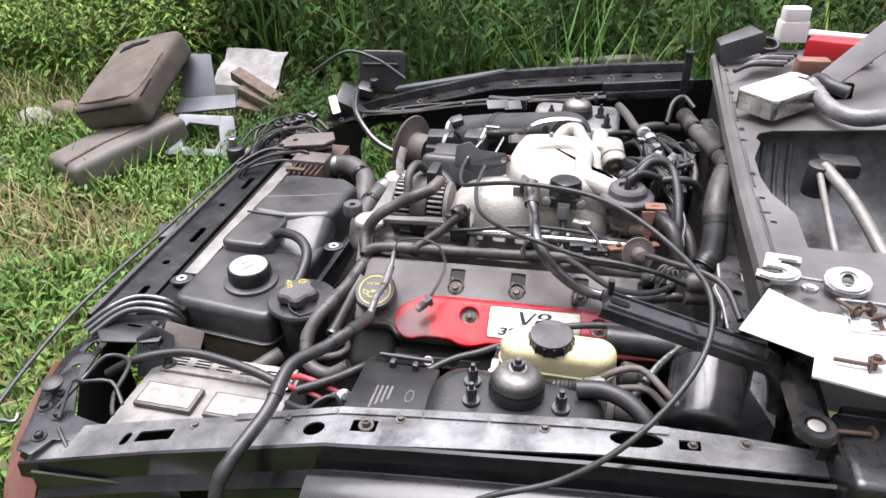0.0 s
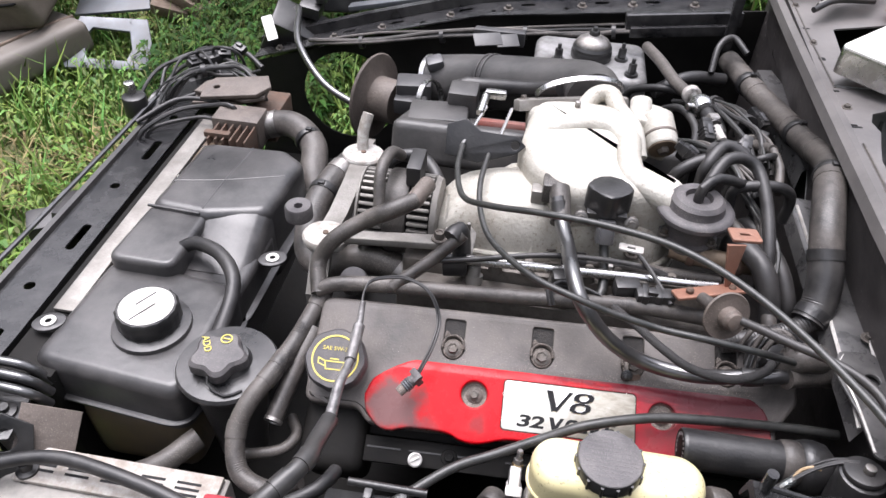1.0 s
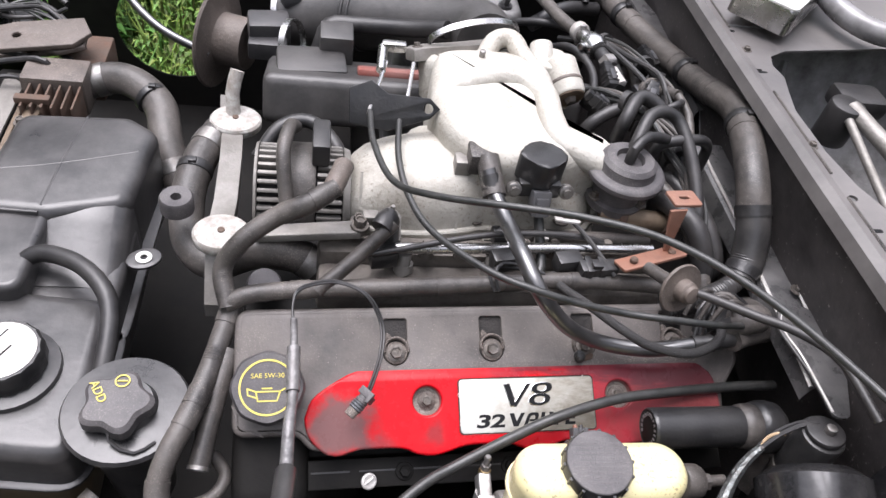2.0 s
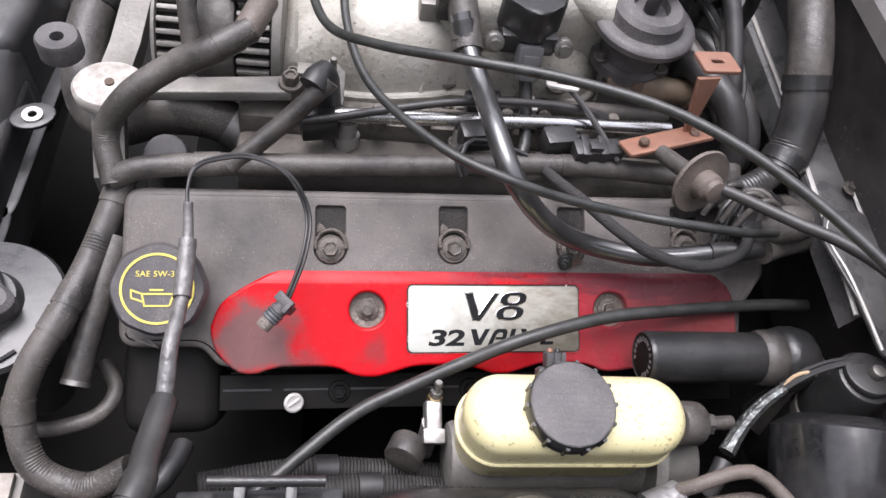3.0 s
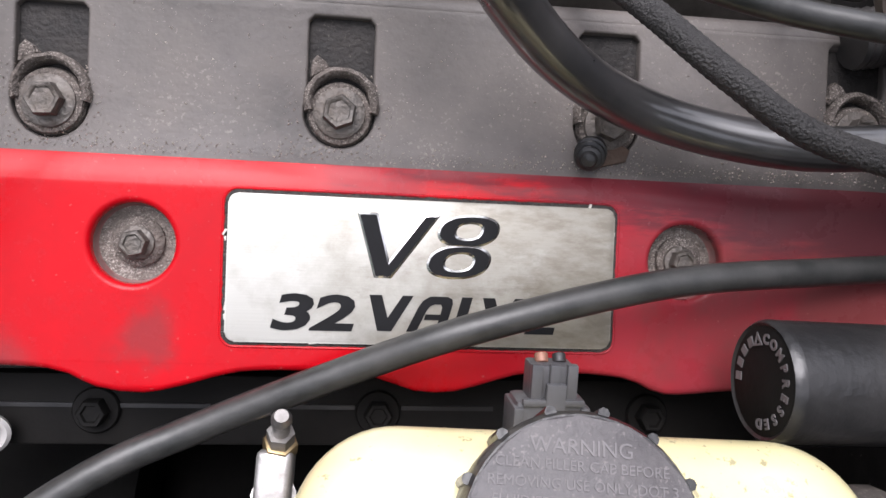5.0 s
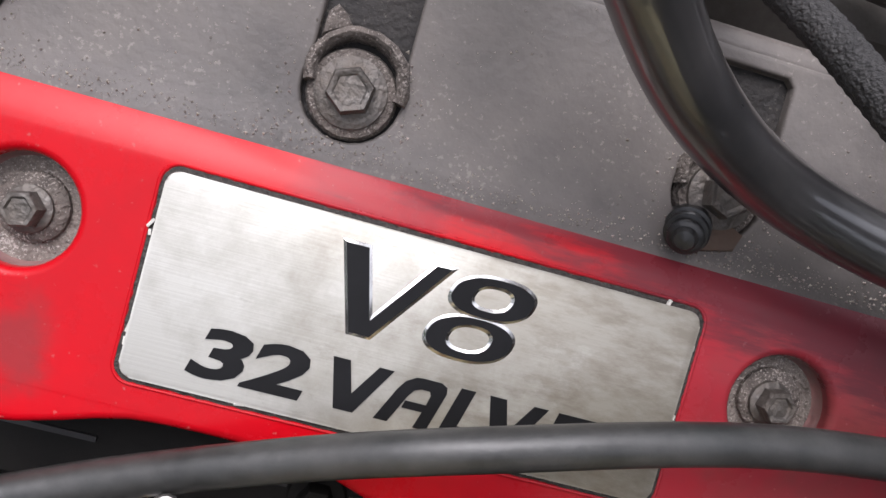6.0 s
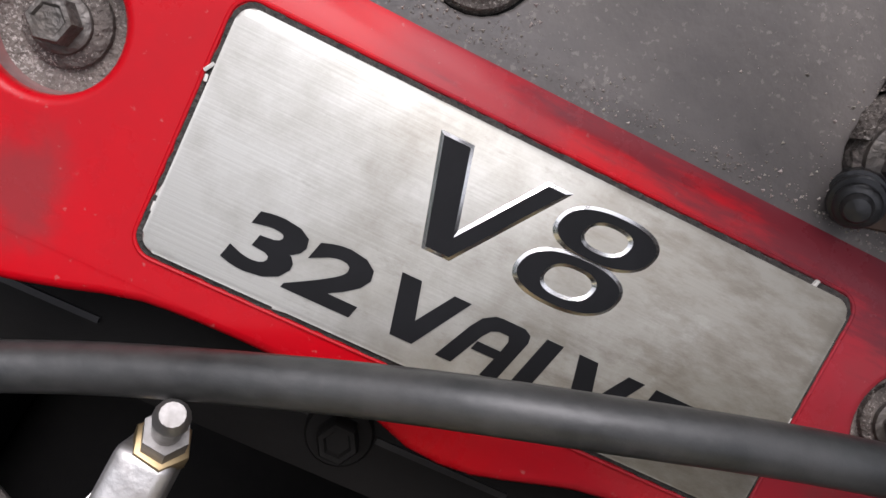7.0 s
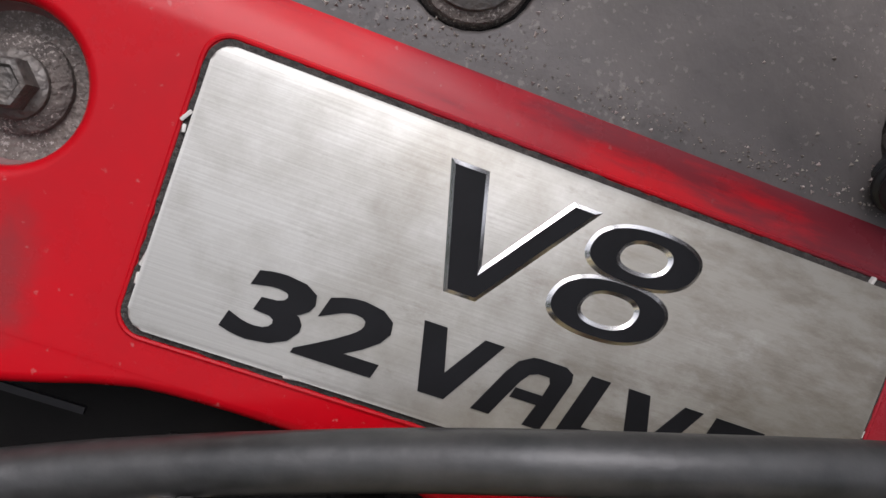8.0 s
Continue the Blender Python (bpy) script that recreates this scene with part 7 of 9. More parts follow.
for pts, r in (([(-0.27, -0.20, 0.74), (-0.22, -0.175, 0.75), (-0.18, -0.15, 0.76), (-0.17, -0.12, 0.75)], 0.008), ([(-0.28, -0.22, 0.73), (-0.24, -0.235, 0.74), (-0.205, -0.20, 0.745)], 0.006), ([(-0.24, -0.28, 0.70), (-0.235, -0.24, 0.745), (-0.20, -0.215, 0.755), (-0.18, -0.24, 0.72)], 0.004)):
    solo("ground_cable", G().tube(pts, r, 10), M_rubber, "black cable tangled beside the fuse box", "cable", "ground cables")
g = G().lathe([(0.013, 0), (0.013, 0.006), (0.006, 0.008), (0.006, 0.014)], T3(-0.192, -0.205, 0.745) @ pose(0, 0, 0, 30, 30), 14)
solo("cable_eyelet", g, M_chrome, "bright metal cable eyelet ring", "cable end")

fuse = thing("fuse_box", (-0.105, -0.245, 0.66), "dusty grey-black fuse box with ribbed lid", "fuse box")
FM = T3(-0.105, -0.240, 0.795) @ pose(0, 0, 0, -6, 0, 1)
g = G().box(0.115, 0.150, 0.014, FM @ T3(0, 0, 0.0), 0.004)
part("lid", g, M_plastic, fuse)
g = G().box(0.108, 0.142, 0.12, FM @ T3(0, 0, -0.064), 0.006)
part("body", g, M_plastic, fuse)
g = G().sheet(ring(0.009, 24, 0.028, 0.0, 0.7, 1.6), [ring(0.0075, 24, 0.028, 0.0, 0.66, 1.55)], 0.0008, FM @ T3(0, 0, 0.0072))
part("moulded_oval", g, M_letters, fuse, "moulded oval mark")
for i in range(4):
    g = G().box(0.0035, 0.05 - 0.006 * i, 0.0008, FM @ T3(-0.022 + 0.007 * i, -0.01 + 0.004 * i, 0.0074))
    part("moulded_bar", g, M_letters, fuse)
g = G().rod((-0.142, -0.163, 0.806), (-0.062, -0.163, 0.806), 0.004, 10).box(0.008, 0.016, 0.012, T3(-0.12, -0.17, 0.80), 0.001).box(0.008, 0.016, 0.012, T3(-0.085, -0.17, 0.80), 0.001)
part("hinge_bar", g, M_plastic, fuse, "black hinge bar")

res = thing("brake_fluid_reservoir", (0.12, -0.12, 0.765), "yellowed translucent brake fluid reservoir with charcoal cap", "fluid reservoir")
ro = rrect(0.172, 0.061, 0.0295, 12, 0.121, -0.120)
g = G().pillow(ro, 0.038, 0.016, T3(0, 0, 0.803), 7)
g.loft(rrect(0.176, 0.065, 0.031, 9, 0.121, -0.120), [(0.001, 0), (0, 0.001), (0, 0.003), (0.001, 0.004)], T3(0, 0, 0.800))
part("upper_half", g, M_yellow, res)
g = G().slab([(0.121 + (x - 0.121) * 0.95, -0.122 + (y + 0.122) * 0.92) for x, y in ro], 0.04, T3(0, 0, 0.763), 0.0, 1.03)
part("lower_half", g, M_yellow, res)
CAPM = T3(0.110, -0.121, 0.836) @ pose(0, 0, 0, 4, -2) @ Matrix.Scale(0.94, 4)
g = G().lathe([(0.031, 0.0), (0.0345, 0.004), (0.0345, 0.018), (0.033, 0.021)], CAPM, 40)
for i in range(14):
    a = 2 * math.pi * i / 14
    g.cyl(0.0018, 0.016, CAPM @ T3(0.0345 * math.cos(a), 0.0345 * math.sin(a), 0.003), 8)
part("rim", g, M_plastic, res)
g = G().slab(ring(0.0325, 36), 0.002, CAPM @ T3(0, 0, 0.0195), 0.0006)
capd = part("cap_disc", g, M_cap, res, "charcoal cap with raised warning text")
g = G()
for i, (line, sz) in enumerate((("WARNING", 0.0060), ("CLEAN FILLER CAP BEFORE", 0.0040), ("REMOVING USE ONLY DOT 3", 0.0040), ("FLUID FROM A SEALED CAN", 0.0040), ("AVERTISSEMENT", 0.0056), ("NETTOYER LE BOUCHON DE REM", 0.0037), ("PLISSAGE AVANT DE LE DEPOSE", 0.0037), ("N'EMPLOYER QUE DU LIQUIDE", 0.0037), ("DOT 3 PROVENANT D'UN", 0.0037), ("CONTENANT SC", 0.0037))):
    g.letters(line, sz, 0.0005, CAPM @ T3(0, 0.0235 - 0.0050 * i, 0.0213) @ pose(0, 0, 0, 0, 0, -3))
part("raised_text", g, M_letters, capd)
master = thing("master_cylinder", (0.12, -0.12, 0.70), "dull cast brake master cylinder under the reservoir", "brake part")
g = G().rod((0.036, -0.125, 0.735), (0.25, -0.125, 0.735), 0.03, 22, bevel=0.006).lathe([(0.05, 0), (0.05, 0.01), (0.036, 0.012)], T3(0.20, -0.125, 0.735) @ pose(0, 0, 0, 0, 90), 24)
part("body", g, M_alud, master)
g = G().rod((0.215, -0.115, 0.795), (0.238, -0.113, 0.79), 0.018, 18, bevel=0.004).rod((0.238, -0.113, 0.79), (0.250, -0.113, 0.79), 0.009, 6).rod((0.25, -0.113, 0.79), (0.268, -0.112, 0.79), 0.006, 12)
part("outlet", g, M_dusty, master)

prop = thing("proportioning_valve", (0.02, -0.10, 0.72), "worn silver brake fitting with bleed nipple", "brake part")
g = G().box(0.0135, 0.034, 0.020, T3(0.0245, -0.100, 0.750) @ pose(0, 0, 0, 14), 0.003, 3).rod((0.0245, -0.100, 0.748), (0.024, -0.108, 0.70), 0.0085, 18).box(0.018, 0.012, 0.014, T3(0.0245, -0.113, 0.752) @ pose(0, 0, 0, 14), 0.002)
part("body", g, M_silver, prop)
g = G().rod((0.026, -0.082, 0.762), (0.0262, -0.080, 0.768), 0.0052, 6).rod((0.0262, -0.080, 0.768), (0.0265, -0.0782, 0.774), 0.0032, 14)
g.lathe([(0.0028, 0), (0.0038, 0.002), (0.0038, 0.004), (0.0026, 0.006)], along((0.0265, -0.0782, 0.7735), (0.0270, -0.0745, 0.79)), 14)
part("nipple", g, M_steel, prop, "dull metal bleed nipple")
g = G().rod((0.0256, -0.0845, 0.756), (0.026, -0.082, 0.762), 0.0066, 6, bevel=0.0006)
part("hex_collar", g, M_brass, prop, "brass hex collar")
g = G().cyl(0.016, 0.02, T3(0.008, -0.112, 0.735) @ pose(0, 0, 0, 60, -60), 18, 0.002)
part("side_plug", g, M_dusty, prop)

conn = thing("grey_wiring_plug", (0.105, -0.088, 0.76), "grey plastic wiring plug behind the reservoir cap", "connector")
CM = T3(0.1175, -0.0735, 0.7985) @ pose(0, 0, 0, -56, 0, 2) @ Matrix.Scale(0.70, 4)
g = G().box(0.036, 0.020, 0.026, CM @ T3(0, 0, -0.008), 0.004).box(0.022, 0.016, 0.020, CM @ T3(0, 0, 0.012), 0.002)
part("shell", g, M_grey, conn)
g = G().box(0.030, 0.004, 0.0035, CM @ T3(0, -0.0100, 0.0045), 0.001).box(0.010, 0.004, 0.036, CM @ T3(0.001, -0.0105, -0.004), 0.0012)
part("latch", g, M_grey, conn)
for dx in (-0.0085, 0.0005, 0.0090):
    g = G().box(0.0055, 0.0050, 0.021, CM @ T3(dx, -0.0080, 0.0125), 0.0012)
    part("rib", g, M_grey, conn)
for dx in (-0.0165, 0.0165):
    g = G().box(0.0050, 0.023, 0.024, CM @ T3(dx, 0, -0.010), 0.0014)
    part("side_rib", g, M_grey, conn)
for dx, mat in ((-0.004, M_copper), (0.005, M_rubber)):
    g = G().rod(CM @ Vector((dx, 0, 0.021)), CM @ Vector((dx, 0.003, 0.025)), 0.0024, 12, bevel=0.0005)
    part("lead_seal", g, mat, conn, "rubber wire seal")
g = G().lathe([(0.008, -0.01), (0.008, 0.0), (0.005, 0.002), (0.005, 0.008), (0.0036, 0.009), (0.0042, 0.013), (0.003, 0.015)], T3(0.086, -0.085, 0.772) @ pose(0, 0, 0, 12), 12)
solo("second_nipple", g, M_brass, "small brass bleed nipple beside the plug", "brake part")

acc = thing("pressure_accumulator", (0.245, -0.072, 0.79), "black cylindrical brake pressure accumulator", "brake part")
AC = T3(0.1895, -0.066, 0.8145) @ pose(0, 0, 0, 0, 90, 1) @ Matrix.Diagonal((0.79, 0.79, 0.86, 1))
g = G().lathe([(0.0, 0.0), (0.0228, 0.0), (0.0240, 0.0006)], AC, 36, closed=False)
part("end_face", g, M_dark, acc, "flat charcoal end face")
g = G().lathe([(0.0238, 0.0006), (0.0252, -0.0004), (0.0265, 0.0014), (0.0268, 0.004)], AC, 40, closed=False)
part("end_rim", g, M_plastic, acc, "thin worn end rim")
g = G().lathe([(0.0267, 0.004), (0.0267, 0.122)], AC, 36)
part("canister", g, M_plastic, acc)
g = G().lathe([(0.0266, 0.116), (0.0290, 0.119), (0.0300, 0.126), (0.0300, 0.134), (0.0285, 0.138)], AC, 36)
part("collar", g, M_dusty, acc, "dusty collar ring")
g = G().lathe([(0.0285, 0.136), (0.0335, 0.140), (0.0352, 0.147), (0.0352, 0.156), (0.0320, 0.168), (0.0220, 0.177), (0.0, 0.180)], AC @ T3(0.003, 0, 0), 36, closed=False)
part("domed_end", g, M_plastic, acc, "larger glossy domed end")
g = G()
TF = T3(0.1893, -0.066, 0.8145) @ pose(0, 0, 0, 90, 0, -89)
for i, ch in enumerate("COMPRESSED"):
    a = math.radians(146 - i * 19)
    g.letters(ch, 0.0048, 0.0004, TF @ T3(0.0145 * math.cos(a), 0.0145 * math.sin(a), 0.0) @ pose(0, 0, 0, 0, 0, math.degrees(a) - 90), offset=0.0002)
g.sheet([(-0.0026, 0.0120), (0.0026, 0.0120), (0.0, 0.0168)], [[(-0.0014, 0.0127), (0.0014, 0.0127), (0.0, 0.0152)]], 0.0004, TF @ pose(0, 0, 0, 0, 0, 76))
for i in range(4):
    a = math.radians(186 + i * 20)
    g.box(0.0030, 0.0034, 0.0004, TF @ T3(0.0145 * math.cos(a), 0.0145 * math.sin(a), 0.0) @ pose(0, 0, 0, 0, 0, math.degrees(a) - 90))
part("end_text", g, M_letters, acc, "worn pale printed warning")
g = G().tube([(0.318, -0.066, 0.813), (0.338, -0.070, 0.806), (0.345, -0.080, 0.78), (0.335, -0.088, 0.73)], 0.019, 16)
part("elbow", g, M_dusty, acc)

boost = thing("brake_booster", (0.30, -0.17, 0.62), "black brake booster drum with dark hollow end", "brake part")
g = G().lathe([(0.030, -0.002), (0.047, 0.0), (0.052, 0.004), (0.054, 0.010), (0.054, 0.10), (0.04, 0.11)], T3(0.322, -0.228, 0.800) @ pose(0, 0, 0, -72, 0, -8), 32)
part("drum", g, M_paint, boost)
g = G().cyl(0.02, 0.03, T3(0.322, -0.222, 0.795) @ pose(0, 0, 0, 90), 18, 0.004)
part("boss", g, M_rubber, boost)
g = G().tube([(0.30, -0.19, 0.70), (0.335, -0.22, 0.66), (0.34, -0.24, 0.60)], 0.05, 16)
part("foot", g, M_dark, boost)
shield = thing("side_shield", (0.363, -0.27, 0.74), "dusty grey shield plate beside the booster", "shield")
g = G().sheet([(0.386, -0.140), (0.408, -0.168), (0.382, -0.300), (0.362, -0.238)], [], 0.004, T3(0, 0, 0.900), 0.001)
part("plate", g, M_apron, shield, "scuffed pale plate")
g = G().skin([[(0.386, -0.140, 0.902), (0.362, -0.238, 0.902), (0.382, -0.300, 0.902)], [(0.384, -0.140, 0.80), (0.360, -0.236, 0.80), (0.380, -0.298, 0.80)]])
part("side", g, M_paint, shield)
g = G().box(0.02, 0.02, 0.20, T3(0.385, -0.25, 0.80), 0.004)
part("post", g, M_cowl, shield)

# ---- hoses and cables ----


def hose(name, pts, r, material, label, category="hose", pitch=0.0, n=12, r2=None, dip=0.85, bands=(), wrap=None):
    """A swept hose; bands: where along it, from 0 to 1, tape or clamps are wound round it."""
    wrapped = material is M_dusty and not pitch
    g = G().tube(pts, r, 18 if wrapped else n, 0.005 if wrapped else 0.008, pitch, dip, r2)
    rough = 0.0008 if wrapped else 0.0
    if not bands:
        return solo(name, g, material, label, category, origin=pts[0], jitter=rough)
    t = thing(name, pts[0], label, category)
    part("sleeve", g, material, t, jitter=rough)
    fine = spline(pts, 0.003)
    for b in bands:
        i = int(b * (len(fine) - 1))
        seg = [tuple(p) for p in fine[max(0, i - 3):i + 4:2]]
        part("tape_band", G().tube(seg, r + (0.0007 if wrap is M_dusty else 0.0011), 16, 0.003), wrap or M_rubber, t, jitter=rough * 0.5)
    return t


def dive(pts):
    """The same path with both ends led down between the parts below."""
    a, b = pts[0], pts[-1]
    return [(a[0], a[1] + 0.004, a[2] - 0.045), (a[0], a[1], a[2] - 0.012), *pts[1:-1], (b[0], b[1], b[2] - 0.012), (b[0], b[1] - 0.004, b[2] - 0.05)]


dt = thing("drain_tube", (-0.257, -0.076, 0.70), "grey-black angled tube with an open end beside the oil filler", "tube")
part("tube", G().tube([(-0.236, 0.034, 0.800), (-0.243, 0.000, 0.788), (-0.250, -0.035, 0.772), (-0.257, -0.074, 0.755)], 0.0105, 16), M_dusty, dt)
part("mouth", G().lathe([(0.0112, 0.0), (0.0112, 0.004), (0.0085, 0.004), (0.0080, -0.004)], along((-0.2565, -0.0715, 0.756), (-0.2585, -0.083, 0.7515)), 18), M_steel, dt, "worn open mouth")
hose("lower_loop", [(-0.295, -0.098, 0.715), (-0.27, -0.098, 0.722), (-0.244, -0.088, 0.724), (-0.234, -0.066, 0.724), (-0.248, -0.042, 0.722)], 0.0065, M_dusty, "dusty hose loop low beside the oil filler")
hose("main_harness", [(-0.241, 0.069, 0.832), (-0.214, 0.075, 0.842), (-0.153, 0.082, 0.844), (-0.08, 0.086, 0.844), (0.006, 0.092, 0.845), (0.086, 0.098, 0.848), (0.16, 0.10, 0.85), (0.25, 0.10, 0.845)], 0.0095, M_dusty, "dusty taped wiring harness along the valve cover", "wiring harness", bands=(0.16, 0.3, 0.47, 0.62, 0.78), wrap=M_dusty)
hose("front_harness", [(-0.2351, 0.0808, 0.8209), (-0.2509, 0.0178, 0.8011), (-0.2664, -0.0359, 0.7935), (-0.2825, -0.0718, 0.7817), (-0.2899, -0.1009, 0.7603), (-0.2762, -0.1347, 0.7386), (-0.239, -0.1477, 0.7345), (-0.2055, -0.1382, 0.7499)], 0.0112, M_dusty, "thick ribbed wiring loom in front of the oil cap", "wiring harness", pitch=0.0030, n=16, dip=0.955, bands=(0.05, 0.33, 0.40, 0.62), wrap=M_dusty)
hose("alternator_harness", [(-0.238, 0.066, 0.83), (-0.246, 0.098, 0.852), (-0.228, 0.110, 0.882), (-0.196, 0.126, 0.902), (-0.161, 0.130, 0.922), (-0.135, 0.150, 0.927)], 0.0105, M_dusty, "ribbed loom curving up to the alternator", "wiring harness", pitch=0.0030, dip=0.96, bands=(0.72, 0.80, 0.9), wrap=M_dusty)
hose("branch_harness", [(-0.150, 0.078, 0.846), (-0.108, 0.106, 0.872), (-0.072, 0.128, 0.902)], 0.008, M_dusty, "short taped harness branch", "wiring harness")
hose("tee_connector", [(-0.086, 0.122, 0.898), (-0.078, 0.135, 0.90), (-0.075, 0.14, 0.875), (-0.073, 0.138, 0.85)], 0.012, M_rubber, "dark rubber tee connector", "connector")
hose("sensor_harness", [(-0.172, -0.118, 0.8386), (-0.1743, -0.1519, 0.8508), (-0.1761, -0.1894, 0.8661), (-0.200, -0.2317, 0.866), (-0.2295, -0.2873, 0.872), (-0.2316, -0.360, 0.8595), (-0.2583, -0.450, 0.8266), (-0.268, -0.465, 0.74), (-0.28, -0.465, 0.60)], 0.0094, M_loom, "thick loom hanging over the wing edge", "wiring harness", pitch=0.0030, n=14, dip=0.975, bands=(0.12, 0.18, 0.4, 0.6), wrap=M_loom)
hose("taped_lead", [(-0.1714, 0.0242, 0.8695), (-0.170, -0.0029, 0.8545), (-0.1694, -0.0474, 0.8472), (-0.1712, -0.082, 0.8516), (-0.172, -0.118, 0.8386)], 0.0035, M_tape, "thin lead wrapped in silvery tape", "wire", r2=0.0062)
hose("tape_wrap", [(-0.1702, 0.000, 0.856), (-0.1698, -0.020, 0.851), (-0.1695, -0.044, 0.8474)], 0.0065, M_tape, "silvery tape wrap on the lead", "tape")
wl = thing("loose_sensor_lead", (-0.13, 0.03, 0.83), "loose black wire loop ending in a grey plug", "wire")
for k in (0.0, 0.0028):
    g = G().tube([(-0.1714, 0.020, 0.868), (-0.173, 0.034 + k, 0.872), (-0.170, 0.050 + k, 0.875), (-0.157, 0.061 + k, 0.874), (-0.130, 0.066 + k, 0.874), (-0.102 + k, 0.053, 0.872), (-0.086 + k, 0.032, 0.853), (-0.087 + k, 0.001, 0.842), (-0.097 + k, -0.027, 0.826), (-0.101 + k, -0.033, 0.819)], 0.00135, 8, 0.004)
    part("wire", g, M_rubber, wl)
PM = along((-0.098, -0.030, 0.819), (-0.117, -0.048, 0.806))
g = G().lathe([(0.0045, -0.004), (0.006, 0.0), (0.006, 0.006), (0.0068, 0.007), (0.0068, 0.009), (0.006, 0.010)], PM, 18)
g.box(0.004, 0.014, 0.008, PM @ T3(0.006, 0, 0.002), 0.001).box(0.016, 0.005, 0.008, PM @ T3(0, 0.004, -0.001), 0.001)
part("plug_body", g, M_cap, wl, "dark plug body")
g = G().lathe([(0.0066, 0.010), (0.0076, 0.011), (0.0066, 0.0125), (0.0076, 0.014), (0.0066, 0.0155), (0.0076, 0.017), (0.0066, 0.018)], PM, 22)
part("seal", g, M_panel, wl, "pale blue-grey ribbed seal")
g = G().lathe([(0.0060, 0.018), (0.0058, 0.026), (0.0045, 0.0265), (0.0042, 0.022)], PM, 18)
part("nose", g, M_grit, wl)

hose("breather_tube", [(0.0338, 0.195, 0.9245), (0.0425, 0.1711, 0.9078), (0.0518, 0.1328, 0.9029), (0.0582, 0.0806, 0.9092), (0.0730, 0.0395, 0.898), (0.1085, 0.0290, 0.860), (0.153, 0.0275, 0.834), (0.205, 0.018, 0.835), (0.2549, 0.0177, 0.8437), (0.2867, 0.0195, 0.8487), (0.308, 0.026, 0.848)], 0.0092, M_gloss, "shiny black curved breather tube", "hose", n=20, r2=0.0084, bands=(0.04, 0.9), wrap=M_plastic)
hose("tube_boot", [(0.300, 0.022, 0.849), (0.318, 0.030, 0.847), (0.345, 0.040, 0.842), (0.358, 0.046, 0.835)], 0.0135, M_dusty, "dusty black rubber boot on the breather tube", "hose")
hose("breather_clamp", [(0.039, 0.182, 0.912), (0.041, 0.177, 0.905)], 0.0125, M_rubber, "dark ring clamp on the breather tube", "clamp")
hose("braided_hose", [(0.1114, 0.1078, 0.8487), (0.1193, 0.087, 0.8521), (0.141, 0.0525, 0.8626), (0.1665, 0.0187, 0.8674), (0.1944, 0.0005, 0.8643), (0.233, -0.0101, 0.8682), (0.2701, 0.0069, 0.8684), (0.2914, 0.0441, 0.8596)], 0.0051, M_braid, "black braided hose looping over the valve cover", "hose", pitch=0.003, dip=0.95, bands=(0.03, 0.96))
hose("throttle_cable", [(-0.0961, 0.2779, 0.9306), (-0.094, 0.214, 0.9363), (-0.0774, 0.141, 0.9485), (-0.0426, 0.0908, 0.9777), (0.0173, 0.0516, 1.0062), (0.0804, 0.0309, 1.0165), (0.1451, 0.0008, 1.0236), (0.2022, -0.0483, 1.0253), (0.2582, -0.1219, 1.0221), (0.2933, -0.203, 1.0209), (0.2926, -0.2805, 1.006), (0.2621, -0.3494, 0.9825), (0.208, -0.4029, 0.9415), (0.1426, -0.4297, 0.900), (0.0581, -0.4458, 0.867), (-0.023, -0.4663, 0.8046)], 0.0036, M_cable, "long grey-black control cable arching over the engine to the wing", "cable")
hose("second_cable", [(-0.0604, 0.2862, 0.9193), (-0.0639, 0.2173, 0.9143), (-0.055, 0.1582, 0.9104), (-0.0345, 0.1069, 0.9121), (0.0131, 0.0447, 0.9251), (0.0591, 0.0171, 0.9289), (0.0994, 0.0115, 0.9193), (0.1514, 0.0075, 0.910), (0.1921, -0.002, 0.914), (0.2473, -0.0007, 0.905), (0.288, 0.0172, 0.8811), (0.3115, 0.0287, 0.8659)], 0.0038, M_cable, "black control cable beside the arching one", "cable")
hose("vacuum_line", [(0.235, 0.040, 0.908), (0.247, 0.030, 0.912), (0.281, 0.000, 0.922), (0.314, -0.026, 0.93), (0.345, -0.06, 0.93), (0.36, -0.12, 0.92)], 0.0048, M_rubber, "dark plastic line from the check valve", "hose")
hose("near_cable", [(-0.1916, -0.2065, 0.7345), (-0.1192, -0.1596, 0.7444), (-0.0473, -0.1025, 0.760), (-0.004, -0.0793, 0.765), (0.0479, -0.0608, 0.783), (0.0949, -0.0479, 0.803), (0.1642, -0.0289, 0.8087), (0.2323, -0.0181, 0.8063), (0.3203, -0.0042, 0.7967), (0.3719, -0.0004, 0.7929)], 0.0056, M_cable, "grey-black cable crossing the red cover", "cable", n=18)
hose("firewall_hose", [(0.345, 0.822, 0.84), (0.366, 0.70, 0.85), (0.388, 0.591, 0.862), (0.394, 0.45, 0.895), (0.385, 0.34, 0.935), (0.364, 0.255, 0.948), (0.350, 0.185, 0.935), (0.352, 0.145, 0.90)], 0.0195, M_dusty, "thick dusty wiring sleeve along the firewall", "wiring harness", n=18, bands=(0.2, 0.42, 0.6, 0.8), wrap=M_dusty)
hose("corrugated_sleeve", [(0.350, 0.165, 0.92), (0.352, 0.140, 0.895), (0.348, 0.120, 0.872), (0.338, 0.105, 0.858)], 0.020, M_loom, "corrugated black sleeve end", "hose", pitch=0.0042, n=20, dip=0.972, bands=(0.06, 0.95), wrap=M_plastic)
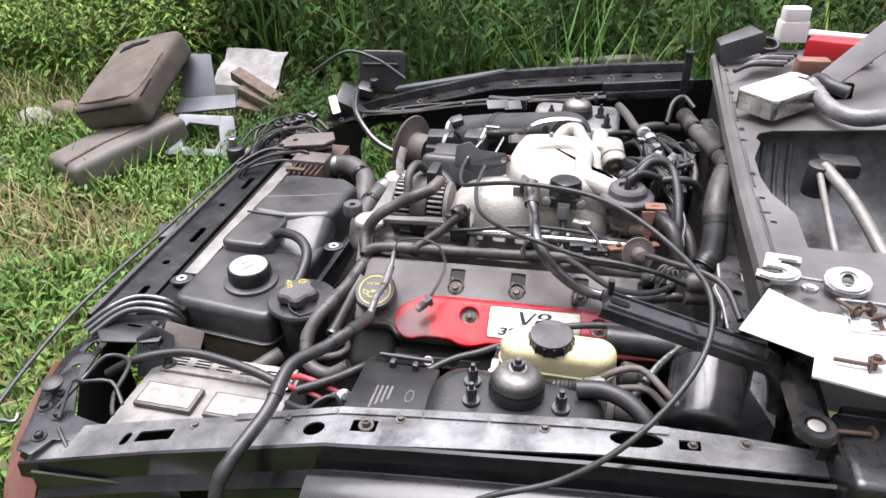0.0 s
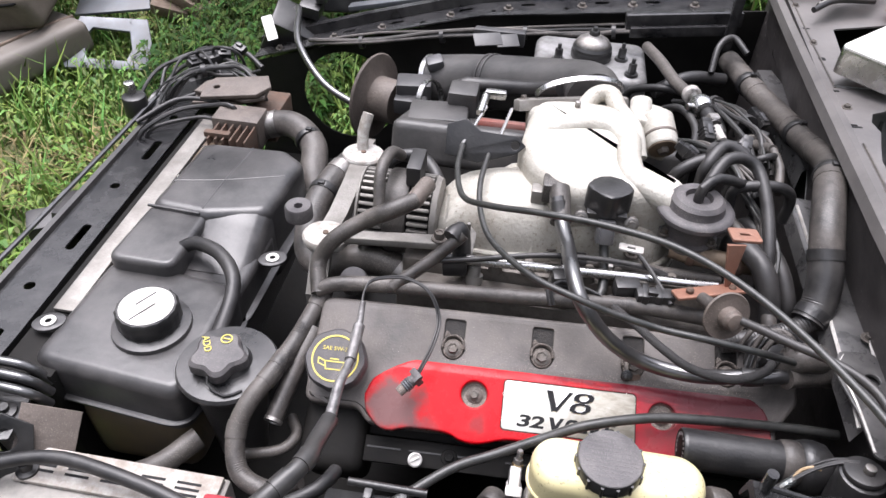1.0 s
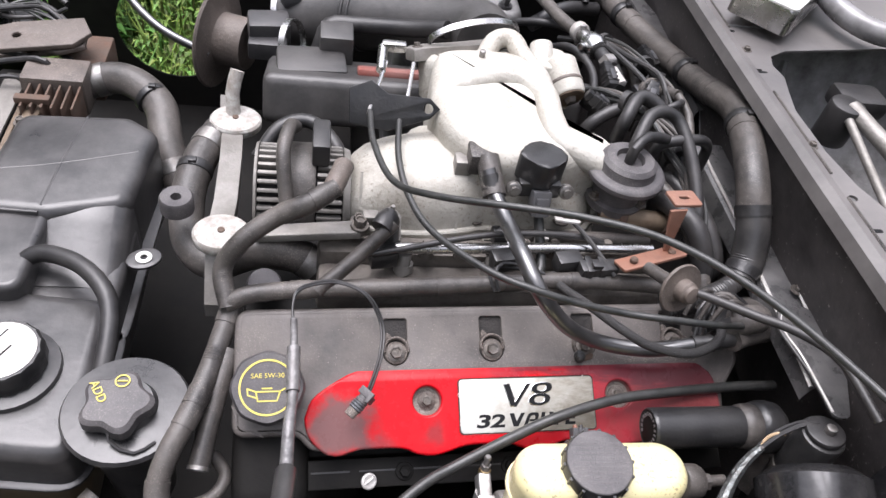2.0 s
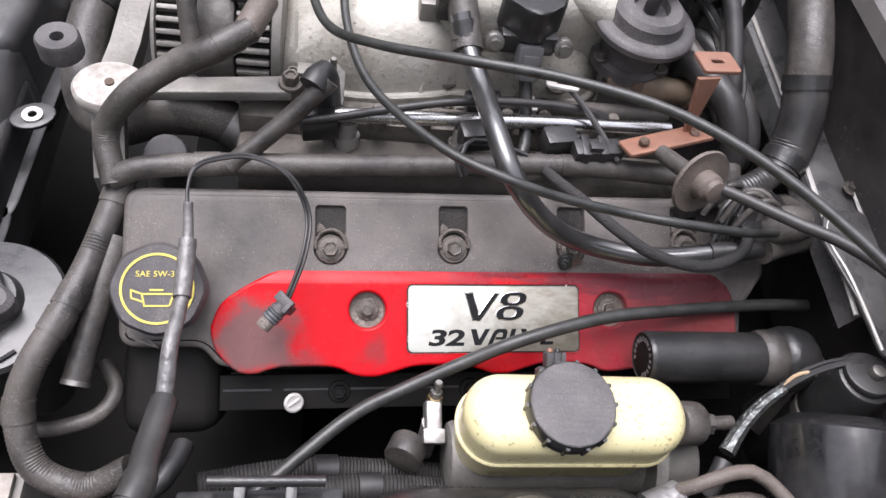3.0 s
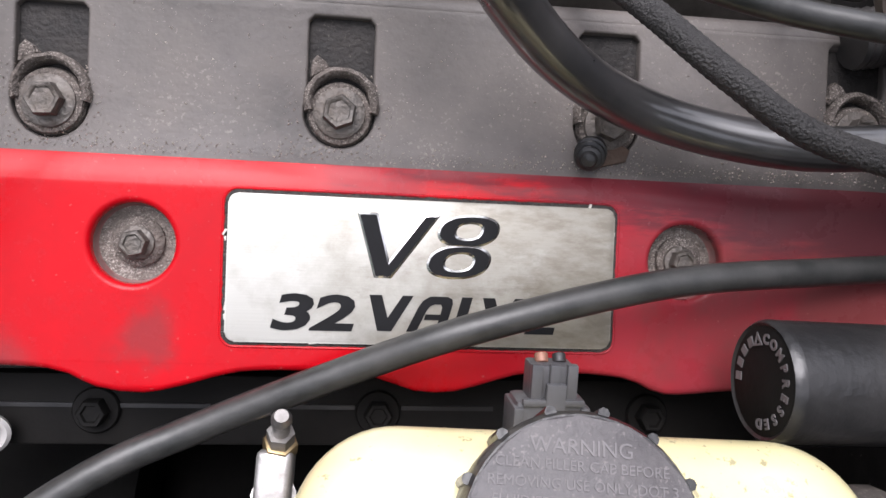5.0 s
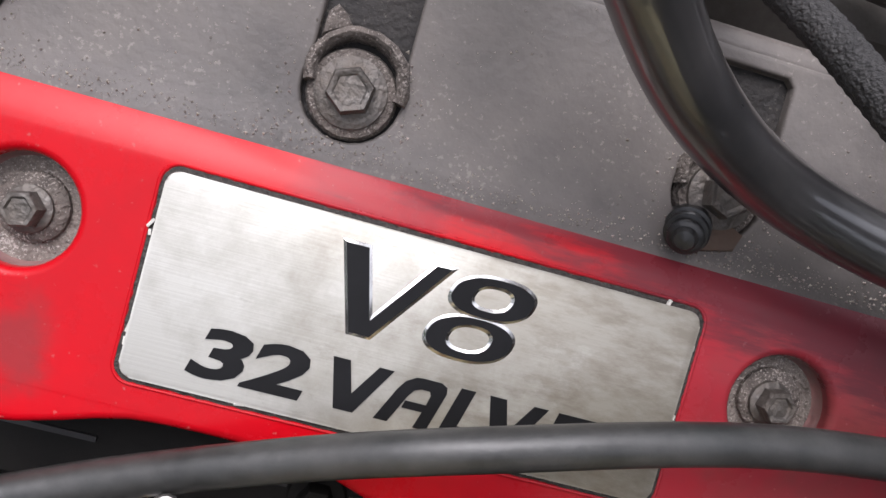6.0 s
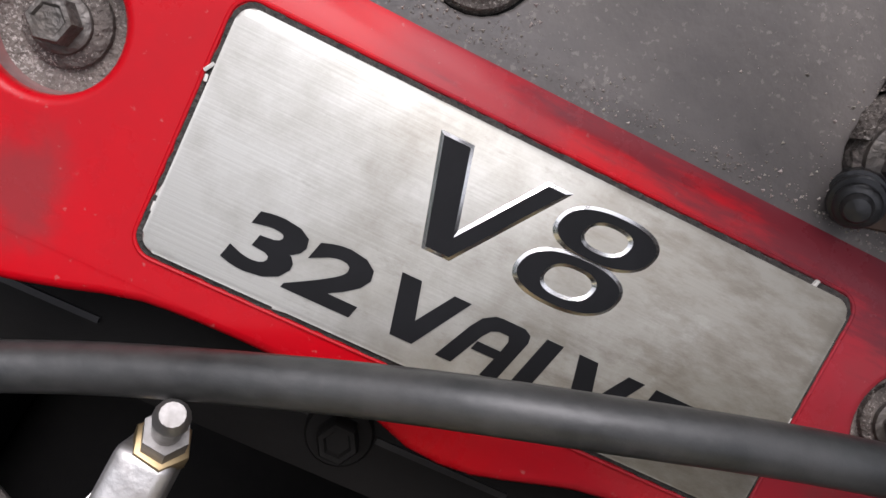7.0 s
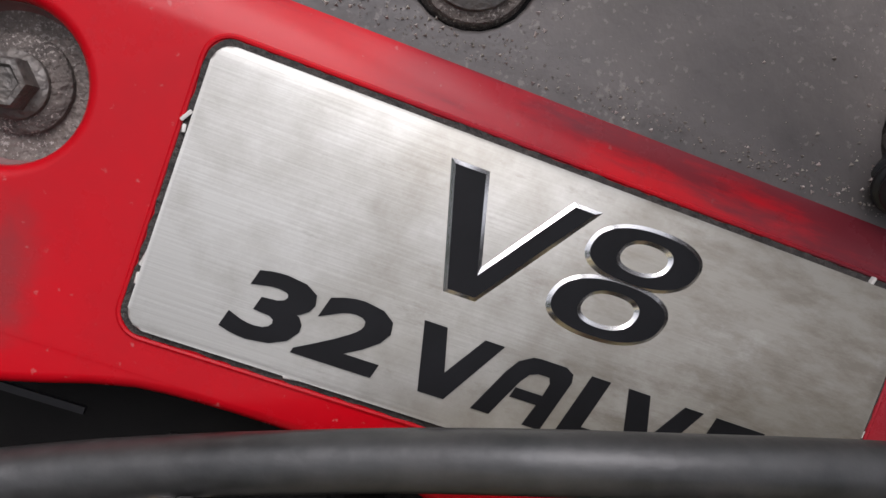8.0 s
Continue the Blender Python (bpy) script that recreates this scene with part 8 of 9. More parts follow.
hose("ribbed_branch", [(0.342, 0.108, 0.858), (0.315, 0.092, 0.850), (0.27, 0.075, 0.845), (0.24, 0.07, 0.84)], 0.0125, M_loom, "fine ribbed black hose behind the check valve", "hose", pitch=0.004, n=16, dip=0.94)
hose("upper_radiator_hose", [(-0.50, 0.535, 0.745), (-0.455, 0.545, 0.758), (-0.415, 0.528, 0.762), (-0.378, 0.490, 0.752), (-0.362, 0.43, 0.735), (-0.34, 0.38, 0.70)], 0.023, M_dusty, "thick black upper radiator hose", "hose", n=18, bands=(0.12, 0.9), wrap=M_steel)
hose("bypass_hose", [(-0.280, 0.375, 0.81), (-0.298, 0.325, 0.805), (-0.308, 0.27, 0.79), (-0.30, 0.21, 0.775), (-0.27, 0.18, 0.77), (-0.22, 0.185, 0.785), (-0.17, 0.18, 0.785), (-0.135, 0.165, 0.765)], 0.021, M_dusty, "thick dusty coolant hose under the crossover", "hose", n=18, bands=(0.08, 0.93), wrap=M_steel)
g = G().lathe([(0.016, 0), (0.019, 0.003), (0.019, 0.02), (0.017, 0.023), (0.006, 0.022), (0.005, 0.012)], T3(-0.308, 0.208, 0.825), 20)
solo("hose_stub", g, M_cap, "round grey rubber stub with a hole", "rubber stop")
hose("sensor_loom", [(-0.225, 0.29, 0.84), (-0.20, 0.32, 0.865), (-0.165, 0.33, 0.87), (-0.135, 0.30, 0.865), (-0.12, 0.27, 0.85)], 0.009, M_rubber, "black hose curve behind the alternator", "hose")
hose("far_cable", [(-0.57, 1.00, 0.775), (-0.54, 0.93, 0.80), (-0.50, 0.80, 0.79), (-0.42, 0.70, 0.76), (-0.33, 0.66, 0.735)], 0.007, M_gloss, "black cable crossing the far wing", "cable")
hose("far_lead", [(-0.72, 1.05, 0.80), (-0.62, 1.08, 0.86), (-0.52, 1.07, 0.845), (-0.43, 1.05, 0.80)], 0.005, M_cable, "thin cable looping over the far lamp module", "cable")
hose("brake_pipe", [(0.178, -0.178, 0.82), (0.195, -0.177, 0.842), (0.225, -0.170, 0.852), (0.245, -0.175, 0.852), (0.272, -0.208, 0.848), (0.305, -0.225, 0.82), (0.315, -0.23, 0.77)], 0.0052, M_brown, "bent bare steel brake pipe", "pipe")
hose("second_brake_pipe", [(0.185, -0.19, 0.82), (0.22, -0.185, 0.828), (0.25, -0.185, 0.83), (0.275, -0.205, 0.82)], 0.005, M_brown, "short dull steel brake pipe", "pipe")
hose("brake_hose", [(0.155, -0.205, 0.832), (0.19, -0.208, 0.838), (0.225, -0.222, 0.835), (0.255, -0.250, 0.82), (0.265, -0.275, 0.78)], 0.0125, M_rubber, "black rubber brake hose behind the tower", "hose")
hose("ribbed_loom", [(0.0, -0.165, 0.765), (0.06, -0.172, 0.785), (0.12, -0.185, 0.812), (0.16, -0.19, 0.822), (0.185, -0.182, 0.824)], 0.010, M_loom, "ribbed black loom between tower and reservoir", "hose", pitch=0.005, n=14)
hose("loom_sleeve", [(0.165, -0.189, 0.823), (0.19, -0.180, 0.826)], 0.0125, M_tape, "grey tape sleeve at the loom end", "tape")
for i, pts in enumerate(([(-0.16, -0.145, 0.725), (-0.08, -0.130, 0.715), (-0.02, -0.128, 0.705), (0.04, -0.128, 0.69)], [(-0.10, -0.155, 0.735), (-0.02, -0.148, 0.73), (0.05, -0.15, 0.72)], [(-0.13, -0.165, 0.72), (-0.05, -0.165, 0.715), (0.03, -0.17, 0.70)])):
    tagged(hose("ribbed_conduit", pts, 0.011, M_loom, "fine ribbed black conduit in the gap below the cover", "hose", pitch=0.003, n=14, dip=0.88, bands=(0.5,), wrap=M_rubber), group="ribbed conduits")
wt = thing("frayed_leads", (0.26, -0.13, 0.80), "frayed wire bundle wrapped in silver foil tape", "wire")
g = G().tube([(0.247, -0.143, 0.805), (0.254, -0.133, 0.809), (0.262, -0.122, 0.818), (0.276, -0.110, 0.830), (0.290, -0.103, 0.840)], 0.0074, 9, r2=0.0046, step=0.0055)
part("foil_wrap", g, M_foil, wt, "crumpled silver foil wrap", jitter=0.0060, sharp=5)
g = G().tube([(0.232, -0.170, 0.79), (0.238, -0.160, 0.798), (0.245, -0.148, 0.803)], 0.0075, 12)
part("black_tail", g, M_rubber, wt, jitter=0.0015)
for i, (mat, ln) in enumerate(((M_rubber, 1.0), (M_rubber, 1.0), (M_wiretan, 0.45), (M_rubber, 0.9))):
    a, b = Vector((0.287, -0.104 + 0.0016 * i, 0.839 + 0.001 * (i % 2))), Vector((0.344, -0.090 + 0.002 * i, 0.866))
    g = G().tube([a, a.lerp(b, 0.35 * ln) + Vector((0, 0.004, 0.004)), a.lerp(b, 0.7 * ln) + Vector((0, 0.003, 0.005)), a.lerp(b, ln)], 0.0016, 8)
    part("wire", g, mat, wt)
can = thing("firewall_canister", (0.350, -0.108, 0.70), "black upright canister beside the firewall", "canister")
part("body", G().rod((0.350, -0.108, 0.70), (0.347, -0.100, 0.862), 0.0225, 28, bevel=0.003), M_plastic, can)
part("lid", G().rod((0.347, -0.100, 0.861), (0.3465, -0.099, 0.868), 0.0190, 28, bevel=0.002), M_rubber, can, "dark stepped lid")
part("terminal", G().rod((0.349, -0.101, 0.867), (0.349, -0.100, 0.875), 0.0055, 12, bevel=0.001), M_steel, can, "dull metal terminal")
part("clamp", G().lathe([(0.0230, 0), (0.0240, 0.001), (0.0240, 0.010), (0.0230, 0.011)], along((0.3485, -0.104, 0.79), (0.347, -0.100, 0.862)), 28), M_dusty, can, "dusty clamp band")
hose("rear_loom", [(0.30, 0.04, 0.85), (0.315, 0.035, 0.87), (0.335, 0.045, 0.86), (0.35, 0.08, 0.83)], 0.016, M_dusty, "clipped dusty loom at the engine rear", "wiring harness")
for nm, pts, r in (("rear_vacuum_hose", [(0.215, 0.235, 0.95), (0.24, 0.27, 0.962), (0.275, 0.275, 0.955), (0.29, 0.23, 0.93), (0.295, 0.17, 0.90)], 0.008), ("rear_vacuum_hose", [(0.225, 0.30, 0.94), (0.25, 0.33, 0.945), (0.285, 0.31, 0.93), (0.30, 0.25, 0.91)], 0.009), ("rear_vacuum_hose", [(0.255, 0.25, 0.945), (0.30, 0.255, 0.94), (0.33, 0.27, 0.93)], 0.007), ("rear_vacuum_hose", [(0.26, 0.20, 0.90), (0.285, 0.15, 0.89), (0.30, 0.12, 0.86)], 0.013), ("rear_vacuum_hose", [(0.28, 0.24, 0.90), (0.31, 0.18, 0.88), (0.325, 0.14, 0.86)], 0.010), ("rear_vacuum_hose", [(0.20, 0.34, 0.90), (0.24, 0.35, 0.91), (0.27, 0.33, 0.92)], 0.009)):
    tagged(hose(nm, dive(pts), r, M_rubber, "black vacuum hose behind the engine", "hose"), group="rear hoses")
hose("fuel_hose", [(0.185, 0.80, 0.86), (0.205, 0.72, 0.87), (0.225, 0.62, 0.88), (0.245, 0.57, 0.885)], 0.010, M_dusty, "grey fuel hose rising past the far tower", "hose")
fl = thing("fuel_fitting", (0.25, 0.52, 0.86), "bright metal fuel line fitting", "fitting")
part("collar", G().rod((0.240, 0.585, 0.885), (0.243, 0.572, 0.887), 0.0150, 18, bevel=0.002), M_label, fl, "pale worn collar")
part("neck", G().rod((0.243, 0.572, 0.887), (0.248, 0.548, 0.889), 0.0095, 16, bevel=0.001), M_chrome, fl)
part("body", G().lathe([(0.008, 0), (0.0165, 0.004), (0.0185, 0.012), (0.0185, 0.024), (0.0150, 0.032), (0.009, 0.034)], along((0.248, 0.550, 0.889), (0.258, 0.510, 0.892)), 24), M_chrome, fl, "bright round regulator body")
part("side_port", G().rod((0.250, 0.535, 0.890), (0.226, 0.520, 0.895), 0.0055, 12, bevel=0.001), M_chrome, fl)
part("union", G().rod((0.257, 0.514, 0.892), (0.266, 0.478, 0.890), 0.0105, 14, bevel=0.002), M_rubber, fl, "black union")
part("union_nut", G().lathe([(0.0135, 0), (0.0140, 0.003), (0.0140, 0.012), (0.0120, 0.014)], along((0.262, 0.495, 0.891), (0.266, 0.478, 0.890)), 6), M_steel, fl)
part("tip", G().rod((0.267, 0.474, 0.890), (0.274, 0.440, 0.888), 0.0068, 14, bevel=0.002), M_label, fl, "pale plastic tip")
g = G().box(0.040, 0.022, 0.020, T3(0.262, 0.408, 0.88) @ pose(0, 0, 0, 0, 0, -8), 0.003)
for k in range(3):
    g.box(0.041, 0.0025, 0.021, T3(0.262, 0.401 + 0.007 * k, 0.880) @ pose(0, 0, 0, 0, 0, -8), 0.0005)
part("clip", g, M_rubber, fl)
hose("fuel_tail", [(0.262, 0.60, 0.86), (0.272, 0.53, 0.88), (0.275, 0.47, 0.885), (0.27, 0.44, 0.88)], 0.009, M_cable, "ribbed grey line beside the fuel fitting", "hose", pitch=0.006)
g = G().rod((0.315, 0.42, 0.90), (0.325, 0.375, 0.92), 0.008, 12).cyl(0.02, 0.012, T3(0.31, 0.425, 0.89) @ pose(0, 0, 0, 60), 18, 0.003).tube([(0.325, 0.375, 0.92), (0.33, 0.34, 0.915), (0.325, 0.30, 0.90)], 0.006, 10)
solo("sensor_stub", g, M_dusty, "small metal sensor with a lead", "sensor")
g = G().box(0.22, 0.02, 0.03, T3(0.25, 0.86, 0.895) @ pose(0, 0, 0, 0, -4, 8), 0.004).box(0.20, 0.012, 0.02, T3(0.25, 0.842, 0.88) @ pose(0, 0, 0, 0, -4, 8), 0.003)
solo("far_rail_box", g, M_paint, "glossy black channel at the far rear corner", "channel")
g = G().box(0.018, 0.016, 0.13, T3(0.335, 0.835, 0.92), 0.003).cyl(0.012, 0.012, T3(0.335, 0.835, 0.985), 14, 0.002)
solo("hinge_post", g, M_paint, "black upright hinge post at the far corner", "post")
hose("far_loop", [(0.30, 0.74, 0.85), (0.31, 0.78, 0.885), (0.335, 0.80, 0.895), (0.36, 0.77, 0.88)], 0.006, M_rubber, "black hose loop at the far corner", "hose")
for pts, r in (([(0.19, 0.60, 0.84), (0.22, 0.55, 0.875), (0.24, 0.48, 0.88), (0.225, 0.40, 0.875)], 0.006), ([(0.29, 0.66, 0.83), (0.30, 0.58, 0.865), (0.31, 0.50, 0.875), (0.30, 0.42, 0.88)], 0.008), ([(0.33, 0.70, 0.82), (0.34, 0.60, 0.85), (0.335, 0.50, 0.87), (0.32, 0.43, 0.885)], 0.006), ([(0.21, 0.50, 0.85), (0.26, 0.44, 0.87), (0.30, 0.38, 0.885), (0.31, 0.32, 0.88)], 0.007), ([(0.28, 0.36, 0.90), (0.30, 0.34, 0.925), (0.325, 0.36, 0.92), (0.33, 0.40, 0.90)], 0.005), ([(0.16, 0.70, 0.83), (0.21, 0.66, 0.85), (0.27, 0.64, 0.85), (0.33, 0.60, 0.86)], 0.007), ([(0.24, 0.26, 0.90), (0.27, 0.22, 0.885), (0.29, 0.16, 0.87), (0.30, 0.10, 0.85)], 0.009)):
    tagged(hose("bay_hose", dive(pts), r, M_dusty if r > 0.0075 else M_rubber, "thin dark hose crossing the rear of the bay", "hose"), group="bay hoses")
for x, y, z, a in ((0.30, 0.42, 0.885, 20), (0.325, 0.45, 0.89, -30), (0.225, 0.405, 0.875, 50), (0.305, 0.325, 0.885, 10)):
    g = G().box(0.022, 0.034, 0.016, T3(x, y, z) @ pose(0, 0, 0, 12, 0, a), 0.003).box(0.010, 0.014, 0.006, T3(x, y, z + 0.010) @ pose(0, 0, 0, 12, 0, a), 0.001)
    solo("wiring_plug", g, M_plastic, "small black wiring plug among the hoses", "connector", "wiring plugs")
hose("far_corner_loom", [(0.20, 0.70, 0.82), (0.26, 0.73, 0.84), (0.33, 0.76, 0.83)], 0.012, M_rubber, "dark loom at the far corner", "wiring harness")

hinge = thing("hood_hinge_arm", (0.28, -0.27, 0.95), "black pressed steel hood hinge arm standing free", "hinge")
HM = along((0.366, -0.256, 0.968), (0.180, -0.262, 1.022)) @ Matrix.Diagonal((0.86, 0.86, 1, 1))
g = G().skin([[HM @ Vector((x, y, z)) for x, y in ((-0.020, -0.012), (-0.017, -0.012), (-0.016, 0.0), (0.016, 0.0), (0.015, -0.014), (0.018, -0.014), (0.020, 0.003), (0.016, 0.007), (-0.020, 0.007), (-0.022, 0.004))] for z in (0.0, 0.07, 0.14, 0.205)], closed=True, cap=True)
part("arm", g, M_paint, hinge)
for dx in (-0.0175, 0.0150):
    g = G().tube([HM @ Vector((dx, 0.0075, z)) for z in (0.004, 0.07, 0.14, 0.200)], 0.0024, 8)
    part("pressed_ridge", g, M_paint, hinge)
g = G().slab(rrect(0.012, 0.024, 0.005, 4), 0.002, HM @ T3(0, 0.0085, 0.185) @ pose(0, 0, 0, 90))
part("slot", g, M_black, hinge)
g = G().tube([(0.358, -0.258, 0.970), (0.378, -0.262, 0.955), (0.388, -0.266, 0.915), (0.390, -0.270, 0.86)], 0.014, 14)
part("foot", g, M_paint, hinge)
g = G().rod((0.178, -0.25, 1.03), (0.178, -0.25, 1.048), 0.004, 10)
part("pin", g, M_paint, hinge)


def wire_bundle(name, guide, count, r, spread, label, seed, ties=(0.25, 0.6)):
    """Loose thin wires that follow one path, gathered by ties."""
    rng = np.random.default_rng(seed)
    t = thing(name, guide[0], label, "wire")
    for i in range(count):
        o = rng.normal(0, spread, 3)
        pts = []
        for k, p in enumerate(guide):
            w = rng.normal(0, spread * 0.7, 3)
            pts.append((p[0] + o[0] + w[0], p[1] + o[1] + w[1], p[2] + abs(o[2]) * 0.6 + w[2] * 0.5))
        part("wire", G().tube(pts, r * rng.uniform(0.7, 1.3), 8, 0.010), (M_rubber, M_plastic, M_dusty, M_cable)[int(rng.integers(0, 4))], t)
    fine = spline(guide, 0.004)
    for b in ties:
        k = int(b * (len(fine) - 1))
        part("tie", G().tube([tuple(p) for p in fine[max(0, k - 1):k + 2]], spread * 1.5 + r, 12, 0.004), M_rubber, t)
    return t


wire_bundle("wing_wires", [(-0.50, 0.915, 0.735), (-0.36, 0.905, 0.760), (-0.22, 0.90, 0.79), (-0.08, 0.895, 0.815), (0.06, 0.90, 0.83), (0.20, 0.895, 0.85)], 5, 0.0035, 0.007, "loose black wires clipped along the far wing", 31, (0.15, 0.4, 0.65, 0.9))
wire_bundle("lamp_wires", [(-0.705, 0.575, 0.73), (-0.69, 0.60, 0.768), (-0.655, 0.635, 0.785), (-0.60, 0.66, 0.79), (-0.55, 0.645, 0.785), (-0.52, 0.62, 0.765), (-0.51, 0.61, 0.72)], 7, 0.0024, 0.007, "tangle of lamp wires over the radiator corner", 32, (0.4,))
wire_bundle("injector_wires", [(0.20, 0.40, 0.89), (0.235, 0.365, 0.915), (0.265, 0.32, 0.925), (0.285, 0.27, 0.915), (0.295, 0.21, 0.895), (0.30, 0.15, 0.87)], 6, 0.0030, 0.008, "dusty injector wires behind the round valve", 33)
wire_bundle("bulkhead_wires", [(0.24, 0.60, 0.86), (0.275, 0.55, 0.885), (0.30, 0.49, 0.90), (0.315, 0.43, 0.905), (0.32, 0.36, 0.90)], 6, 0.0032, 0.009, "black wires and small pipes before the firewall", 34)
wire_bundle("rear_wires", [(0.262, 0.030, 0.845), (0.268, 0.046, 0.866), (0.285, 0.062, 0.875), (0.308, 0.064, 0.872), (0.326, 0.052, 0.858), (0.332, 0.036, 0.838)], 6, 0.0024, 0.0026, "dusty wires arching over the tube boot", 35, (0.72,))
for p, q, r in (((0.36, 0.72, 0.849), (0.364, 0.705, 0.850), 0.0215), ((0.392, 0.50, 0.883), (0.393, 0.485, 0.886), 0.0215), ((0.376, 0.295, 0.943), (0.371, 0.28, 0.945), 0.0218), ((0.240, 0.585, 0.884), (0.243, 0.575, 0.885), 0.0120), ((-0.395, 0.508, 0.758), (-0.388, 0.500, 0.756), 0.0248), ((-0.302, 0.312, 0.802), (-0.304, 0.300, 0.799), 0.0225)):
    g = G().rod(p, q, r, 24, bevel=0.0015).box(0.010, 0.008, 0.007, Matrix.Translation(q) @ T3(0, 0, r), 0.001)
    solo("hose_clip", g, M_steel if r < 0.02 else M_plastic, "band clip round a hose", "clip", "hose clips")
for x in (-0.60, -0.47, -0.36, -0.21, -0.09, 0.06, 0.16, 0.28):
    g = hex_bolt(G(), T3(x, 0.948, rail_z(x) - 0.009), 0.006, 0.008, 1.7)
    solo("wing_bolt", g, M_bolt, "dull bolt on the far wing flange", "bolt", "wing bolts")
for x in (-0.36, -0.215, -0.06, 0.12, 0.345):
    g = hex_bolt(G(), T3(x, -0.338, rail_z(x) + 0.001), 0.0045, 0.005, 1.7)
    solo("apron_screw", g, M_bolt, "small dull screw on the near apron", "screw", "apron screws")
for x, y, z, a in ((0.245, 0.43, 0.905, 15), (0.285, 0.375, 0.915, -20), (0.34, 0.52, 0.885, 40), (0.215, 0.365, 0.905, 70)):
    pl = thing("sensor_plug", (x, y, z), "black ribbed sensor plug with a grey lock", "connector", "sensor plugs")
    m = T3(x, y, z) @ pose(0, 0, 0, 25, 10, a)
    part("body", G().box(0.018, 0.030, 0.016, m, 0.003).box(0.014, 0.010, 0.012, m @ T3(0, 0.018, 0), 0.002), M_plastic, pl)
    part("lock", G().box(0.008, 0.016, 0.004, m @ T3(0, 0, 0.009), 0.001), M_grey, pl)
    for k in range(3):
        part("rib", G().box(0.0195, 0.0024, 0.0175, m @ T3(0, -0.008 + 0.006 * k, 0), 0.0006), M_plastic, pl)

# ---- things lying on the cowl ----
g = G().sheet([(0.365, -0.189), (0.428, -0.238), (0.394, -0.311), (0.321, -0.278)], [], 0.0012, T3(0, 0, 1.0205))
solo("white_card", g, M_paper, "blank white card lying on the cowl edge", "card")
g = G().sheet([(0.418, -0.222), (0.60, -0.24), (0.58, -0.385), (0.387, -0.340)], [], 0.003, T3(0, 0, 1.0165))
solo("white_tray", g, M_paper, "white card sheet holding loose screws", "card")
badge = thing("chrome_badge", (0.42, -0.15, 1.005), "chrome 5.0 badge lying on the cowl", "badge")
for ch, x, y, sz in (("5", 0.381, -0.145, 0.074), (".", 0.414, -0.166, 0.05), ("0", 0.456, -0.158, 0.070)):
    bm_ = T3(x, y, 1.019) @ pose(0, 0, 0, 4, 0, -6)
    g = G().letters(ch, sz, 0.006, bm_, 0.1, 0.0035, 1.45)
    dg = part("digit", g, M_chrome, badge)
    g = G().letters(ch, sz, 0.002, bm_ @ T3(0, 0, 0.0062), 0.1, 0.0005, 1.45)
    part("inlay", g, M_paper, dg, "white inlay")
g = G().box(0.12, 0.004, 0.003, T3(0.42, -0.152, 1.018) @ pose(0, 0, 0, 0, 0, -6))
part("bar", g, M_chrome, badge)


def screw(x, y, z, a, ln, tilt=90):
    m = T3(x, y, z) @ pose(0, 0, 0, tilt, 0, a)
    g = hex_bolt(G(), m, 0.005, 0.006, 1.8)
    g.rod(m @ Vector((0, 0, 0)), m @ Vector((0, 0, -ln * 0.85)), 0.0025, 8)
    return solo("loose_screw", g, M_rust, "rusty loose screw with washer", "screw", "loose screws")


screw(0.452, -0.225, 1.028, 40, 0.03)
screw(0.470, -0.215, 1.026, 110, 0.028)
screw(0.474, -0.235, 1.028, 200, 0.025, 60)
screw(0.445, -0.318, 1.026, 85, 0.04)
screw(0.452, -0.314, 1.030, 180, 0.02, 10)
screw(0.455, -0.355, 0.965, 95, 0.04)
g = G().sheet(rrect(0.055, 0.06, 0.004, 3), [rrect(0.047, 0.052, 0.003, 3)], 0.004, T3(0.468, -0.225, 1.020))
solo("clear_frame", g, M_chrome, "thin shiny frame round the screws", "frame")
warm = thing("wiper_pivot", (0.40, -0.31, 0.93), "grey-black wiper pivot arm with round bush", "arm")
g = G().skin([[Vector((x, y, z)) for x, y, z in ((0.378 + k * 0.004, -0.27 - 0.08 * k, 0.955), (0.384 + k * 0.004, -0.27 - 0.08 * k, 0.980 - 0.01 * k), (0.402 + k * 0.009, -0.27 - 0.08 * k, 0.980 - 0.01 * k), (0.408 + k * 0.009, -0.27 - 0.08 * k, 0.955))] for k in (0, 0.5, 1.0, 1.2)], cap=True)
part("arm", g, M_paint, warm)
g = G().lathe([(0.022, -0.006), (0.0215, 0.0), (0.019, 0.004), (0.0125, 0.004), (0.0115, -0.003)], T3(0.398, -0.365, 0.972), 28)
part("bush", g, M_paint, warm)
g = G().lathe([(0.009, -0.003), (0.009, 0.003), (0.005, 0.004)], T3(0.398, -0.365, 0.972), 18)
part("bush_core", g, M_alud, warm)
csb = thing("cowl_side_box", (0.55, -0.32, 0.83), "dark grey cowl side box under the card", "car body")
g = G().box(0.17, 0.11, 0.13, T3(0.510, -0.372, 0.895), 0.012, 3)
part("box", g, M_paint, csb)
g = G().box(0.5, 0.12, 0.10, T3(0.70, -0.33, 0.88), 0.01)
part("rail", g, M_lid, csb)

